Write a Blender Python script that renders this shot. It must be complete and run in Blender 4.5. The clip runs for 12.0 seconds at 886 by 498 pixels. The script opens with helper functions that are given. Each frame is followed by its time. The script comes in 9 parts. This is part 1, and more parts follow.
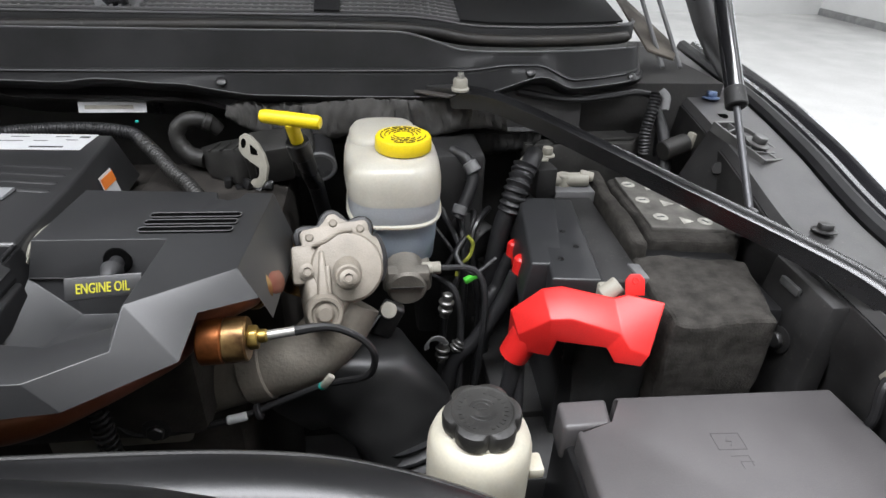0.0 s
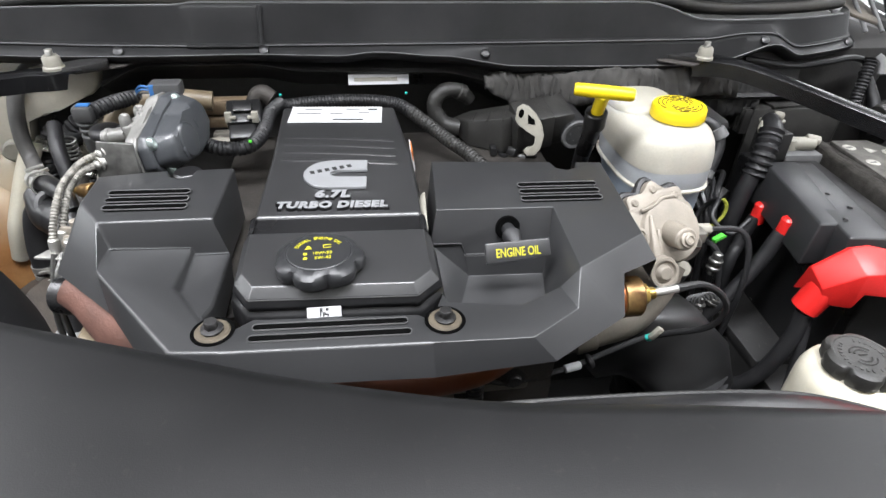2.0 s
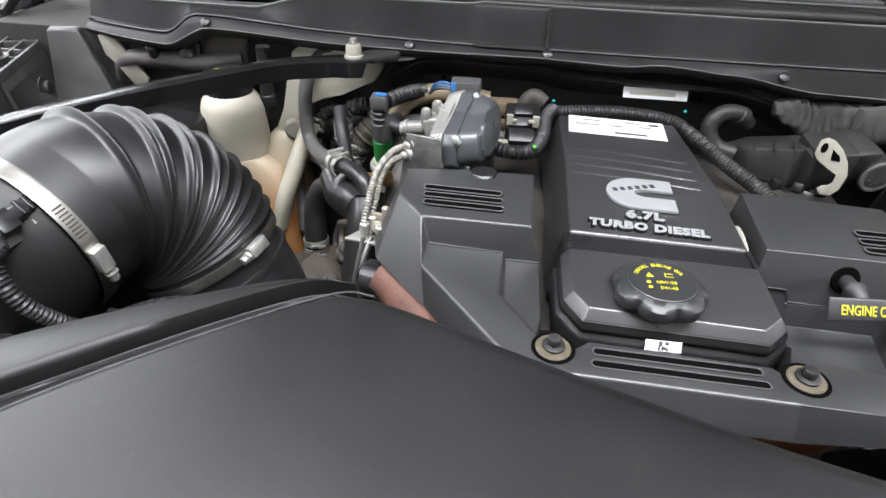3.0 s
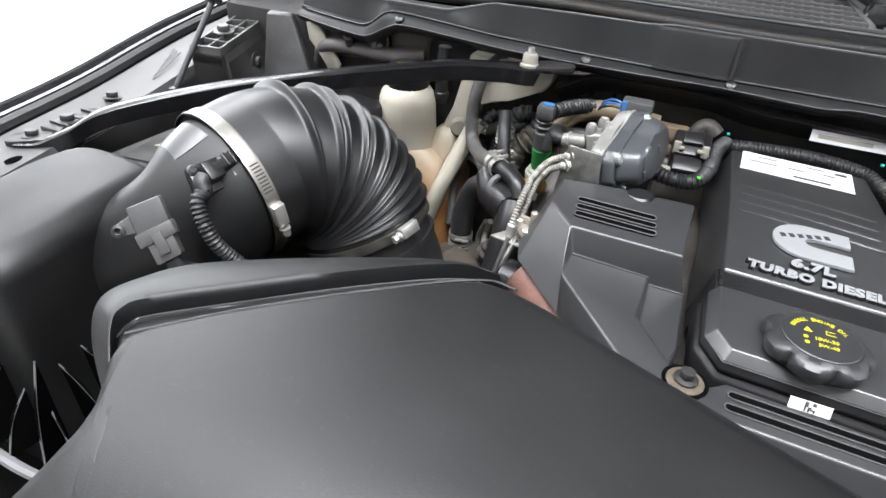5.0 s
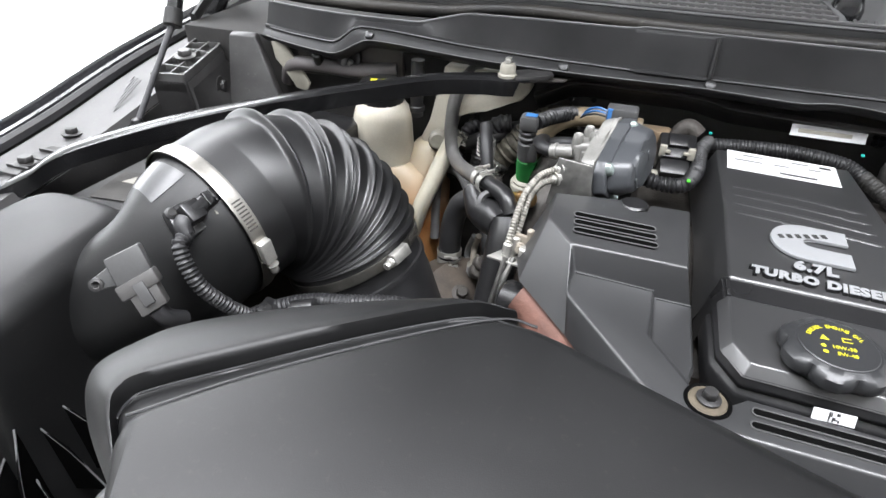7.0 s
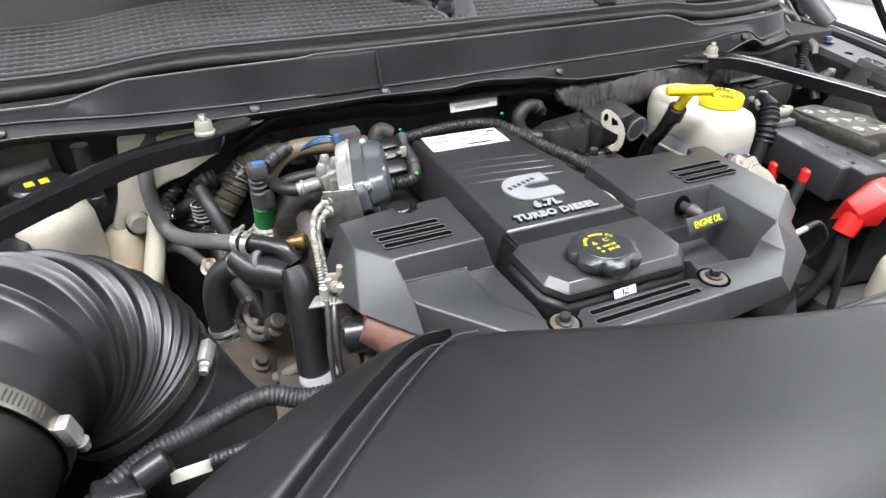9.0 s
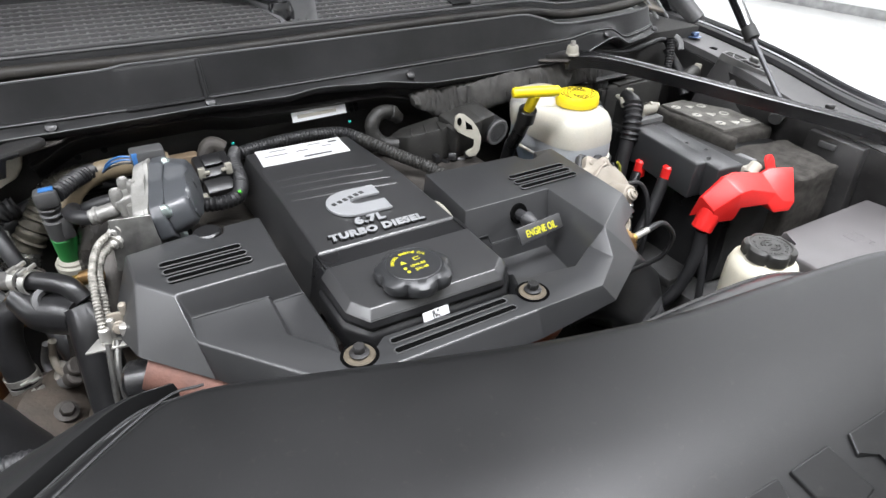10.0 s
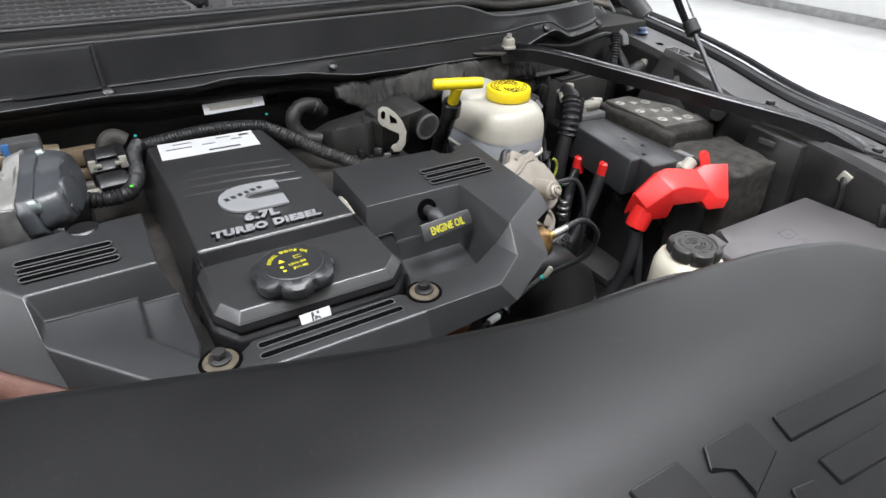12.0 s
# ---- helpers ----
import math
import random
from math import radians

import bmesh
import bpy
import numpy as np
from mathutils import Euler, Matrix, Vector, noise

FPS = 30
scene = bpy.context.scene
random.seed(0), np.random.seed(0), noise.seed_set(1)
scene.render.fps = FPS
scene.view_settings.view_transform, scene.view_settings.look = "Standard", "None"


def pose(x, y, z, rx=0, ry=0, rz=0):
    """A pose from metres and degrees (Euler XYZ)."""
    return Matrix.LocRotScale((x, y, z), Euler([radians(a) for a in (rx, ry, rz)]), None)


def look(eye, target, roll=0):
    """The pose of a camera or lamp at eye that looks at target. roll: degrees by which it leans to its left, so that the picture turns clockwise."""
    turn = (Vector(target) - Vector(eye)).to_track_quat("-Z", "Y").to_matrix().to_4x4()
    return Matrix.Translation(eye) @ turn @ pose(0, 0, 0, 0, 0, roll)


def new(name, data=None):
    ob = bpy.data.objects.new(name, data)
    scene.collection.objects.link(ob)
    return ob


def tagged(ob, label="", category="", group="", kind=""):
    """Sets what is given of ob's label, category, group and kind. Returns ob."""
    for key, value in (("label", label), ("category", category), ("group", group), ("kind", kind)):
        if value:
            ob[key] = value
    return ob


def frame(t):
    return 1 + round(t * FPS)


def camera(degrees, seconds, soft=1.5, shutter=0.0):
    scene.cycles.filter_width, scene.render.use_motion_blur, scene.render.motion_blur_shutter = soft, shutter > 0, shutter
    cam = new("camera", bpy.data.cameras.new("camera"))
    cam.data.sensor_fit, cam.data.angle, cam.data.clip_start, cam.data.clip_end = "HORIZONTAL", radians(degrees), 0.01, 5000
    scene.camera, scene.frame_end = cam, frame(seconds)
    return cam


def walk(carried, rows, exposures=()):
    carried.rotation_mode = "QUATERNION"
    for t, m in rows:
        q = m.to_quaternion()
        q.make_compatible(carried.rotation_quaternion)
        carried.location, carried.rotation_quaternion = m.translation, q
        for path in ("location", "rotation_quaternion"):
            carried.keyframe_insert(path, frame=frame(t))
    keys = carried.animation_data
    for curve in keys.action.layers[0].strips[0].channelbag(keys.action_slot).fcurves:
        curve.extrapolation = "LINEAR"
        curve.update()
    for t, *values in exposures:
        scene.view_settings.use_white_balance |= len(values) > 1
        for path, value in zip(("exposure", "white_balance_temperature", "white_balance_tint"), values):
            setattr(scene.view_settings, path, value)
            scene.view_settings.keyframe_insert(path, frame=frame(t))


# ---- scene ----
cam = camera(74.9, 12.0)
PATH = [
    (0, (0.301, 0.139, 1.586), (0.551, 1.837, 0.559), 2.4),
    (0.5, (0.211, 0.14, 1.599), (0.472, 1.789, 0.498), 2.3),
    (1, (0.101, 0.131, 1.613), (0.361, 1.758, 0.481), 1.9),
    (1.5, (0.002, 0.134, 1.618), (0.259, 1.756, 0.476), 1.7),
    (2, (-0.055, 0.143, 1.61), (0.191, 1.76, 0.46), 1.9),
    (2.5, (-0.157, 0.176, 1.593), (-0.033, 1.802, 0.435), 2.5),
    (3, (-0.233, 0.172, 1.606), (-0.386, 1.792, 0.444), 2.3),
    (3.5, (-0.236, 0.173, 1.597), (-0.615, 1.754, 0.432), 2.6),
    (3.7, (-0.247, 0.181, 1.601), (-0.696, 1.747, 0.442), 2.1),
    (5.3, (-0.233, 0.147, 1.607), (-0.882, 1.653, 0.462), 3.7),
    (5.5, (-0.226, 0.162, 1.593), (-0.917, 1.653, 0.453), 3.3),
    (6, (-0.237, 0.174, 1.595), (-0.936, 1.658, 0.451), 3.0),
    (6.5, (-0.274, 0.18, 1.606), (-0.959, 1.662, 0.451), 2.3),
    (7, (-0.275, 0.168, 1.617), (-0.77, 1.729, 0.467), 1.6),
    (7.2, (-0.283, 0.172, 1.618), (-0.659, 1.767, 0.471), 1.3),
    (8.8, (-0.468, 0.167, 1.643), (0.146, 1.719, 0.542), 0.4),
    (9, (-0.45, 0.171, 1.645), (0.266, 1.679, 0.544), 0.4),
    (9.5, (-0.391, 0.157, 1.65), (0.457, 1.598, 0.553), 0.5),
    (10, (-0.305, 0.151, 1.638), (0.573, 1.573, 0.54), 0.7),
    (10.5, (-0.23, 0.15, 1.638), (0.674, 1.561, 0.545), 1.0),
    (11, (-0.164, 0.141, 1.633), (0.761, 1.543, 0.547), 1.2),
    (11.5, (-0.134, 0.145, 1.624), (0.803, 1.54, 0.538), 1.3),
    (12, (-0.215, 0.127, 1.618), (0.708, 1.523, 0.523), 1.6),
]
walk(cam, [(t, look(eye, target, roll)) for t, eye, target, roll in PATH], exposures=[(0, -1.4), (0.5, -1.15), (1.0, -0.88), (1.5, -0.78), (2, -0.82), (2.5, -0.88), (3, -0.74), (5.5, -0.67), (6.5, -0.66), (8.9, -0.52), (9.6, -0.75), (10.5, -0.82), (11.0, -0.90), (11.5, -1.06), (12, -1.22)])

# ---- light ----
world = bpy.data.worlds.new("world")
scene.world = world
world.use_nodes = True
world.node_tree.nodes["Background"].inputs["Color"].default_value = (0.80, 0.86, 0.95, 1)
world.node_tree.nodes["Background"].inputs["Strength"].default_value = 0.8


def lamp(name, eye, target, sx, sy, watts, color=(0.935, 0.95, 1.0)):
    data = bpy.data.lights.new(name, "AREA")
    data.shape, data.size, data.size_y, data.energy, data.color = "RECTANGLE", sx, sy, watts, color
    ob = new(name, data)
    ob.matrix_world = look(eye, target)
    return ob


# showroom ceiling strips over and beside the truck
lamp("ceiling_lamp", (0.0, -0.02, 3.9), (0.0, -0.02, 0), 3.4, 0.7, 520)
lamp("ceiling_lamp", (-3.0, 1.2, 3.9), (-3.0, 1.2, 0), 0.6, 4.6, 430)
lamp("ceiling_lamp", (3.3, 1.0, 3.9), (3.3, 1.0, 0), 0.6, 4.6, 130)
lamp("ceiling_lamp", (4.3, 4.6, 3.9), (4.3, 4.6, 0), 0.6, 5.0, 280)
lamp("ceiling_lamp", (-4.3, 4.6, 3.9), (-4.3, 4.6, 0), 0.6, 5.0, 300)
# daylight in the two window openings
lamp("window_light", (-8.96, 4.8, 2.1), (0, 4.8, 2.1), 7.6, 2.3, 760, (0.93, 0.96, 1.0))
lamp("window_light", (8.96, 4.8, 2.1), (0, 4.8, 2.1), 7.6, 2.3, 320, (0.93, 0.96, 1.0))


# ---- materials ----
def material(name, color, rough=0.5, metal=0.0, vary=0.25, scale=9.0, grain=260.0, bump=0.12, tint=None, coat=0.0, trans=0.0, sss=0.0, dust=0.0):
    """A painted, moulded or cast surface: broad patches and fine grain in colour, gloss and relief."""
    m = bpy.data.materials.new(name)
    m.use_nodes = True
    nt = m.node_tree
    b = nt.nodes["Principled BSDF"]
    b.inputs["Metallic"].default_value = metal
    b.inputs["Coat Weight"].default_value = coat
    b.inputs["Coat Roughness"].default_value = 0.12
    b.inputs["Transmission Weight"].default_value = trans
    if sss:
        b.inputs["Subsurface Weight"].default_value = sss
        b.inputs["Subsurface Radius"].default_value = (0.02, 0.018, 0.015)
        b.inputs["Subsurface Scale"].default_value = 0.6
    co = nt.nodes.new("ShaderNodeTexCoord")
    big, fine = nt.nodes.new("ShaderNodeTexNoise"), nt.nodes.new("ShaderNodeTexNoise")
    big.inputs["Scale"].default_value, big.inputs["Detail"].default_value = scale, 6
    fine.inputs["Scale"].default_value, fine.inputs["Detail"].default_value = grain, 3
    for n in (big, fine):
        nt.links.new(co.outputs["Object"], n.inputs["Vector"])
    ramp = nt.nodes.new("ShaderNodeValToRGB")
    t = tint or tuple(c * (1 + vary) for c in color)
    lo = tuple(c * (1 - vary) for c in color)
    ramp.color_ramp.elements[0].position, ramp.color_ramp.elements[0].color = 0.32, (*lo, 1)
    ramp.color_ramp.elements[1].position, ramp.color_ramp.elements[1].color = 0.72, (*t, 1)
    nt.links.new(big.outputs["Fac"], ramp.inputs["Fac"])
    mix = nt.nodes.new("ShaderNodeMix")
    mix.data_type, mix.blend_type = "RGBA", "MULTIPLY"
    mix.inputs["Factor"].default_value = 0.35
    nt.links.new(ramp.outputs["Color"], mix.inputs["A"])
    nt.links.new(fine.outputs["Color"], mix.inputs["B"])
    grey = nt.nodes.new("ShaderNodeRGBToBW")
    nt.links.new(fine.outputs["Color"], grey.inputs["Color"])
    lift = nt.nodes.new("ShaderNodeMapRange")
    lift.inputs["To Min"].default_value, lift.inputs["To Max"].default_value = 0.55, 1.45
    nt.links.new(grey.outputs["Val"], lift.inputs["Value"])
    nt.links.new(lift.outputs["Result"], mix.inputs["B"])
    if dust:
        spot = nt.nodes.new("ShaderNodeTexNoise")
        spot.inputs["Scale"].default_value, spot.inputs["Detail"].default_value, spot.inputs["Roughness"].default_value = 150, 4, 0.75
        nt.links.new(co.outputs["Object"], spot.inputs["Vector"])
        edge = nt.nodes.new("ShaderNodeMapRange")
        edge.inputs["From Min"].default_value, edge.inputs["From Max"].default_value = 0.60, 0.74
        edge.inputs["To Max"].default_value = dust
        nt.links.new(spot.outputs["Fac"], edge.inputs["Value"])
        film = nt.nodes.new("ShaderNodeMath")
        film.operation = "MULTIPLY_ADD"
        film.inputs[1].default_value, film.inputs[2].default_value = dust * 0.10, 0.0
        nt.links.new(big.outputs["Fac"], film.inputs[0])
        nt.links.new(edge.outputs["Result"], film.inputs[2])
        veil = nt.nodes.new("ShaderNodeMix")
        veil.data_type = "RGBA"
        veil.inputs["B"].default_value = (0.20, 0.185, 0.165, 1)
        nt.links.new(film.outputs["Value"], veil.inputs["Factor"])
        nt.links.new(mix.outputs["Result"], veil.inputs["A"])
        mix = veil
    nt.links.new(mix.outputs["Result"], b.inputs["Base Color"])
    rr = nt.nodes.new("ShaderNodeMapRange")
    rr.inputs["To Min"].default_value, rr.inputs["To Max"].default_value = max(0.02, rough - 0.1), min(1, rough + 0.1)
    nt.links.new(big.outputs["Fac"], rr.inputs["Value"])
    nt.links.new(rr.outputs["Result"], b.inputs["Roughness"])
    if bump:
        bp = nt.nodes.new("ShaderNodeBump")
        bp.inputs["Strength"].default_value, bp.inputs["Distance"].default_value = bump, 0.0012
        nt.links.new(fine.outputs["Fac"], bp.inputs["Height"])
        nt.links.new(bp.outputs["Normal"], b.inputs["Normal"])
    return m


BLACK = material("black_moulded_plastic", (0.021, 0.0215, 0.0225), 0.36, vary=0.12, grain=900, bump=0.10)
COVER = material("matt_cover_plastic", (0.025, 0.0253, 0.026), 0.38, vary=0.10, grain=1600, bump=0.025, dust=0.03)
COWLM = material("black_cowl_plastic", (0.024, 0.024, 0.0245), 0.42, vary=0.25, scale=12, grain=900, bump=0.12, dust=0.02)
PANEL = material("satin_panel_plastic", (0.026, 0.026, 0.0265), 0.32, vary=0.10, grain=1000, bump=0.05)
LID = material("dusty_lid_plastic", (0.090, 0.085, 0.086), 0.42, vary=0.18, scale=10, grain=700, bump=0.12, dust=0.1)
SHROUD = material("black_shroud_plastic", (0.0055, 0.0056, 0.0058), 0.46, vary=0.2, grain=1200, bump=0.08, dust=0.045)
SATIN = material("satin_black_plastic", (0.011, 0.011, 0.0115), 0.30, vary=0.15, grain=700, bump=0.08, dust=0.06)
DARK = material("dark_dusty_plastic", (0.012, 0.012, 0.012), 0.6, vary=0.5, scale=22, grain=500, bump=0.2, dust=0.3)
RUBBER = material("black_rubber", (0.013, 0.013, 0.014), 0.48, vary=0.25, scale=25, grain=600, bump=0.12, dust=0.1)
GLOSSY = material("gloss_black_paint", (0.010, 0.010, 0.011), 0.16, vary=0.1, grain=900, bump=0.02, coat=0.6)
BODY = material("black_body_paint", (0.016, 0.016, 0.018), 0.22, vary=0.2, scale=14, grain=800, bump=0.02, coat=0.4, dust=0.1)
COAT = material("dusty_black_steel", (0.021, 0.0205, 0.0205), 0.42, vary=0.5, scale=18, grain=420, bump=0.1, dust=0.24)
FELT = material("grey_felt", (0.044, 0.041, 0.037), 0.98, vary=0.35, scale=70, grain=420, bump=1.0)
FELT.node_tree.nodes["Principled BSDF"].inputs["Specular IOR Level"].default_value = 0.1
CLOTH = material("grey_insulation_cloth", (0.050, 0.048, 0.045), 0.95, vary=0.4, scale=30, grain=500, bump=0.6, dust=0.12)
RED = material("red_plastic", (0.62, 0.018, 0.016), 0.38, vary=0.1, grain=500, bump=0.05)
YELLOW = material("yellow_plastic", (0.80, 0.60, 0.01), 0.4, vary=0.06, grain=500, bump=0.05)
TANK = material("milky_plastic", (0.44, 0.42, 0.36), 0.35, vary=0.1, scale=14, grain=400, bump=0.05, sss=0.5)
FLUID = material("milky_plastic_with_fluid", (0.26, 0.305, 0.36), 0.32, vary=0.08, scale=14, grain=400, bump=0.04, sss=0.4)
CREAM = material("cream_plastic", (0.52, 0.49, 0.40), 0.42, vary=0.08, grain=400, bump=0.05, sss=0.3)
STAINED = material("coolant_stained_plastic", (0.36, 0.13, 0.04), 0.4, vary=0.3, scale=13, grain=300, bump=0.08, tint=(0.50, 0.27, 0.11), sss=0.3)
ALU = material("cast_aluminium", (0.19, 0.176, 0.152), 0.50, metal=0.4, vary=0.2, scale=30, grain=420, bump=0.5)
STEEL = material("zinc_steel", (0.46, 0.45, 0.42), 0.42, metal=0.75, vary=0.2, scale=60, grain=500, bump=0.1)
DIRTY = material("oily_cast_iron", (0.050, 0.045, 0.040), 0.6, metal=0.35, vary=0.5, scale=26, grain=300, bump=0.5, dust=0.3)
GOLD = material("yellow_zinc_steel", (0.50, 0.34, 0.10), 0.35, metal=0.9, vary=0.4, scale=60, grain=400, bump=0.2)
BRASS = material("heat_tinted_steel", (0.15, 0.068, 0.030), 0.36, metal=0.8, vary=0.5, scale=55, grain=300, bump=0.1, tint=(0.42, 0.27, 0.11))
COPPER = material("heat_browned_pipe", (0.46, 0.16, 0.068), 0.40, metal=0.55, vary=0.45, scale=16, grain=300, bump=0.15, tint=(0.28, 0.105, 0.075))
RUST = material("rusty_casting", (0.13, 0.062, 0.046), 0.7, metal=0.2, vary=0.4, scale=30, grain=300, bump=0.5)
WHITE = material("white_label", (0.56, 0.565, 0.57), 0.5, vary=0.03, grain=300, bump=0.0)
SILVER = material("silver_letter_plastic", (0.28, 0.285, 0.29), 0.42, metal=0.3, vary=0.06, grain=900, bump=0.05)
SEALM = material("dusty_seal_rubber", (0.014, 0.0135, 0.013), 0.55, vary=0.4, scale=14, grain=300, bump=0.2, tint=(0.032, 0.028, 0.023), dust=0.25)
# pale grey that paints the highlight on black plastic edges
EDGEHI = material("painted_edge_highlight", (0.12, 0.12, 0.122), 0.38, vary=0.2, grain=700, bump=0.05)
BLUESTEEL = material("blued_zinc_steel", (0.16, 0.22, 0.36), 0.3, metal=0.7, vary=0.3, scale=60)
MOUNTM = material("worn_black_casting", (0.085, 0.084, 0.082), 0.38, vary=0.35, scale=24, grain=500, bump=0.1, dust=0.2)
YWIRE = material("yellow_striped_wire", (0.22, 0.23, 0.03), 0.5, vary=0.6, scale=120)
PALEALU = material("pale_cast_aluminium", (0.24, 0.235, 0.22), 0.42, metal=0.35, vary=0.25, scale=40, grain=420, bump=0.4)
FOIL = material("olive_braided_wrap", (0.070, 0.064, 0.048), 0.42, metal=0.35, vary=0.5, scale=130, grain=900, bump=0.9)
SPARK = material("crumpled_foil", (0.42, 0.41, 0.38), 0.25, metal=0.9, vary=0.7, scale=160, grain=500, bump=1.0)
OILY = material("oily_black_casting", (0.022, 0.020, 0.018), 0.26, vary=0.4, scale=30, grain=300, bump=0.3, dust=0.1)
TANP = material("tan_plastic_tube", (0.15, 0.118, 0.075), 0.42, vary=0.2, scale=30)
FIREM = material("dark_firewall_mat", (0.019, 0.018, 0.017), 0.8, vary=0.5, scale=12, grain=300, bump=0.4, dust=0.10)
# duct black lifted a little to paint the highlight lines of its edges
SHEDGE = material("duct_edge_highlight", (0.024, 0.024, 0.025), 0.4, vary=0.4, scale=30, bump=0.05)
CASTM = material("warm_cast_alloy", (0.245, 0.218, 0.18), 0.48, metal=0.15, vary=0.16, scale=30, grain=520, bump=0.35)
WASHER = material("dusty_washer", (0.085, 0.070, 0.049), 0.6, metal=0.2, vary=0.3, scale=80)
GRILLE = material("grey_grille_plastic", (0.11, 0.109, 0.109), 0.5, vary=0.3, scale=8, grain=500, bump=0.1, dust=0.15)
POCKET = material("smooth_grey_pocket", (0.17, 0.17, 0.172), 0.4, vary=0.15, scale=12, grain=600, bump=0.05, dust=0.1)
RAILM = material("dusty_rail_paint", (0.050, 0.049, 0.049), 0.45, vary=0.4, scale=16, grain=500, bump=0.08, dust=0.22)
for soft, level in ((COWLM, 0.17), (SHROUD, 0.36), (PANEL, 0.8), (COVER, 0.65)):
    soft.node_tree.nodes["Principled BSDF"].inputs["Specular IOR Level"].default_value = level
# near-black without gloss: paints the shade of holes, slots, recesses and rib faces
SHADE = material("painted_shade_black", (0.003, 0.003, 0.003), 0.9, vary=0.1, bump=0.0)
SHADE.node_tree.nodes["Principled BSDF"].inputs["Specular IOR Level"].default_value = 0.0
INK = material("black_print", (0.02, 0.02, 0.02), 0.6, vary=0.1, bump=0.0)
YINK = material("yellow_print", (0.44, 0.41, 0.02), 0.55, vary=0.05, bump=0.0)
GREEN = material("green_connector_plastic", (0.022, 0.20, 0.045), 0.4, vary=0.15, bump=0.05)
LIME = material("lime_clip_plastic", (0.10, 0.62, 0.06), 0.4, vary=0.1, bump=0.05)
BLUE = material("blue_plastic", (0.035, 0.14, 0.36), 0.4, vary=0.1, bump=0.05)
TEAL = material("teal_tape", (0.02, 0.42, 0.36), 0.5, vary=0.1, bump=0.05)
BONE = material("bone_clip_plastic", (0.30, 0.285, 0.24), 0.5, vary=0.15, grain=300, bump=0.1)
GREY = material("grey_connector_plastic", (0.055, 0.055, 0.055), 0.5, vary=0.2, grain=400, bump=0.1)
SMOKE = material("smoky_grey_plastic", (0.046, 0.049, 0.053), 0.36, vary=0.2, grain=500, bump=0.05, coat=0.2)
BRAID = material("braided_sleeve", (0.24, 0.23, 0.205), 0.5, metal=0.4, vary=0.6, scale=120, grain=900, bump=0.6)
ORANGE = material("orange_sticker", (0.75, 0.20, 0.03), 0.5, vary=0.05, bump=0.0)
DUSTYWHITE = material("dusty_white_print", (0.36, 0.35, 0.31), 0.8, vary=0.4, scale=90, grain=600, bump=0.2)
PALE = material("pale_grey_plastic", (0.13, 0.13, 0.13), 0.5, vary=0.3, scale=30)
DUSTY = material("dusty_connector_plastic", (0.020, 0.0195, 0.018), 0.5, vary=0.4, scale=34, grain=420, bump=0.25, dust=0.25)
NUTM = material("dark_zinc_nut", (0.15, 0.148, 0.14), 0.34, metal=0.8, vary=0.4, scale=60)
FLOOR = material("showroom_floor", (0.78, 0.775, 0.76), 0.16, vary=0.06, scale=2, grain=60, bump=0.02)
WALLM = material("white_wall_paint", (0.80, 0.80, 0.79), 0.8, vary=0.03, scale=2, grain=90, bump=0.05)
# for the unseen south wall: grey chosen to limit light bounced from the front
GREYWALL = material("unseen_wall_grey", (0.52, 0.52, 0.53), 0.8, vary=0.05, scale=2, grain=90, bump=0.05)
BLADE = material("grey_glass_frit", (0.02, 0.02, 0.022), 0.15, vary=0.1, bump=0.0)


SHROUD.node_tree.nodes["Principled BSDF"].inputs["Specular IOR Level"].default_value = 0.37


# ---- geometry ----
def mesh_of(bm, name, angle=38):
    bmesh.ops.remove_doubles(bm, verts=bm.verts, dist=1e-6)
    bmesh.ops.recalc_face_normals(bm, faces=bm.faces)
    me = bpy.data.meshes.new(name)
    bm.to_mesh(me)
    bm.free()
    me.polygons.foreach_set("use_smooth", [True] * len(me.polygons))
    me.set_sharp_from_angle(angle=radians(angle))
    return me


def thing(name, at, label, category, group="", kind=""):
    ob = new(name)
    ob.empty_display_size = 0.02
    ob.location = at
    return tagged(ob, label, category, group, kind)


def part(name, bm, mat, parent=None, label="", angle=38):
    """One mesh object, in world coordinates, under a thing or a part."""
    me = bm if isinstance(bm, bpy.types.Mesh) else mesh_of(bm, name, angle)
    if not me.materials:
        me.materials.append(mat)
    ob = new(name, me)
    if parent is not None:
        ob.parent = parent
        if parent.data is None:
            ob.matrix_parent_inverse = Matrix.Translation(parent.location).inverted()
    if label:
        ob["label"] = label
    return ob


def single(name, bm, mat, label, category, group="", kind="", angle=38):
    return tagged(part(name, bm, mat, None, "", angle), label, category, group, kind)


def B():
    return bmesh.new()


def V(*p):
    return Vector(p)


def add_prism(bm, bot, top, bevel=0.0, seg=2):
    n = len(bot)
    a, b = [bm.verts.new(p) for p in bot], [bm.verts.new(p) for p in top]
    faces = [bm.faces.new(a[::-1]), bm.faces.new(b)]
    faces += [bm.faces.new((a[i], a[(i + 1) % n], b[(i + 1) % n], b[i])) for i in range(n)]
    if bevel:
        edges = list({e for f in faces for e in f.edges})
        bmesh.ops.bevel(bm, geom=edges, offset=bevel, segments=seg, affect="EDGES", profile=0.5, clamp_overlap=True)
    return bm


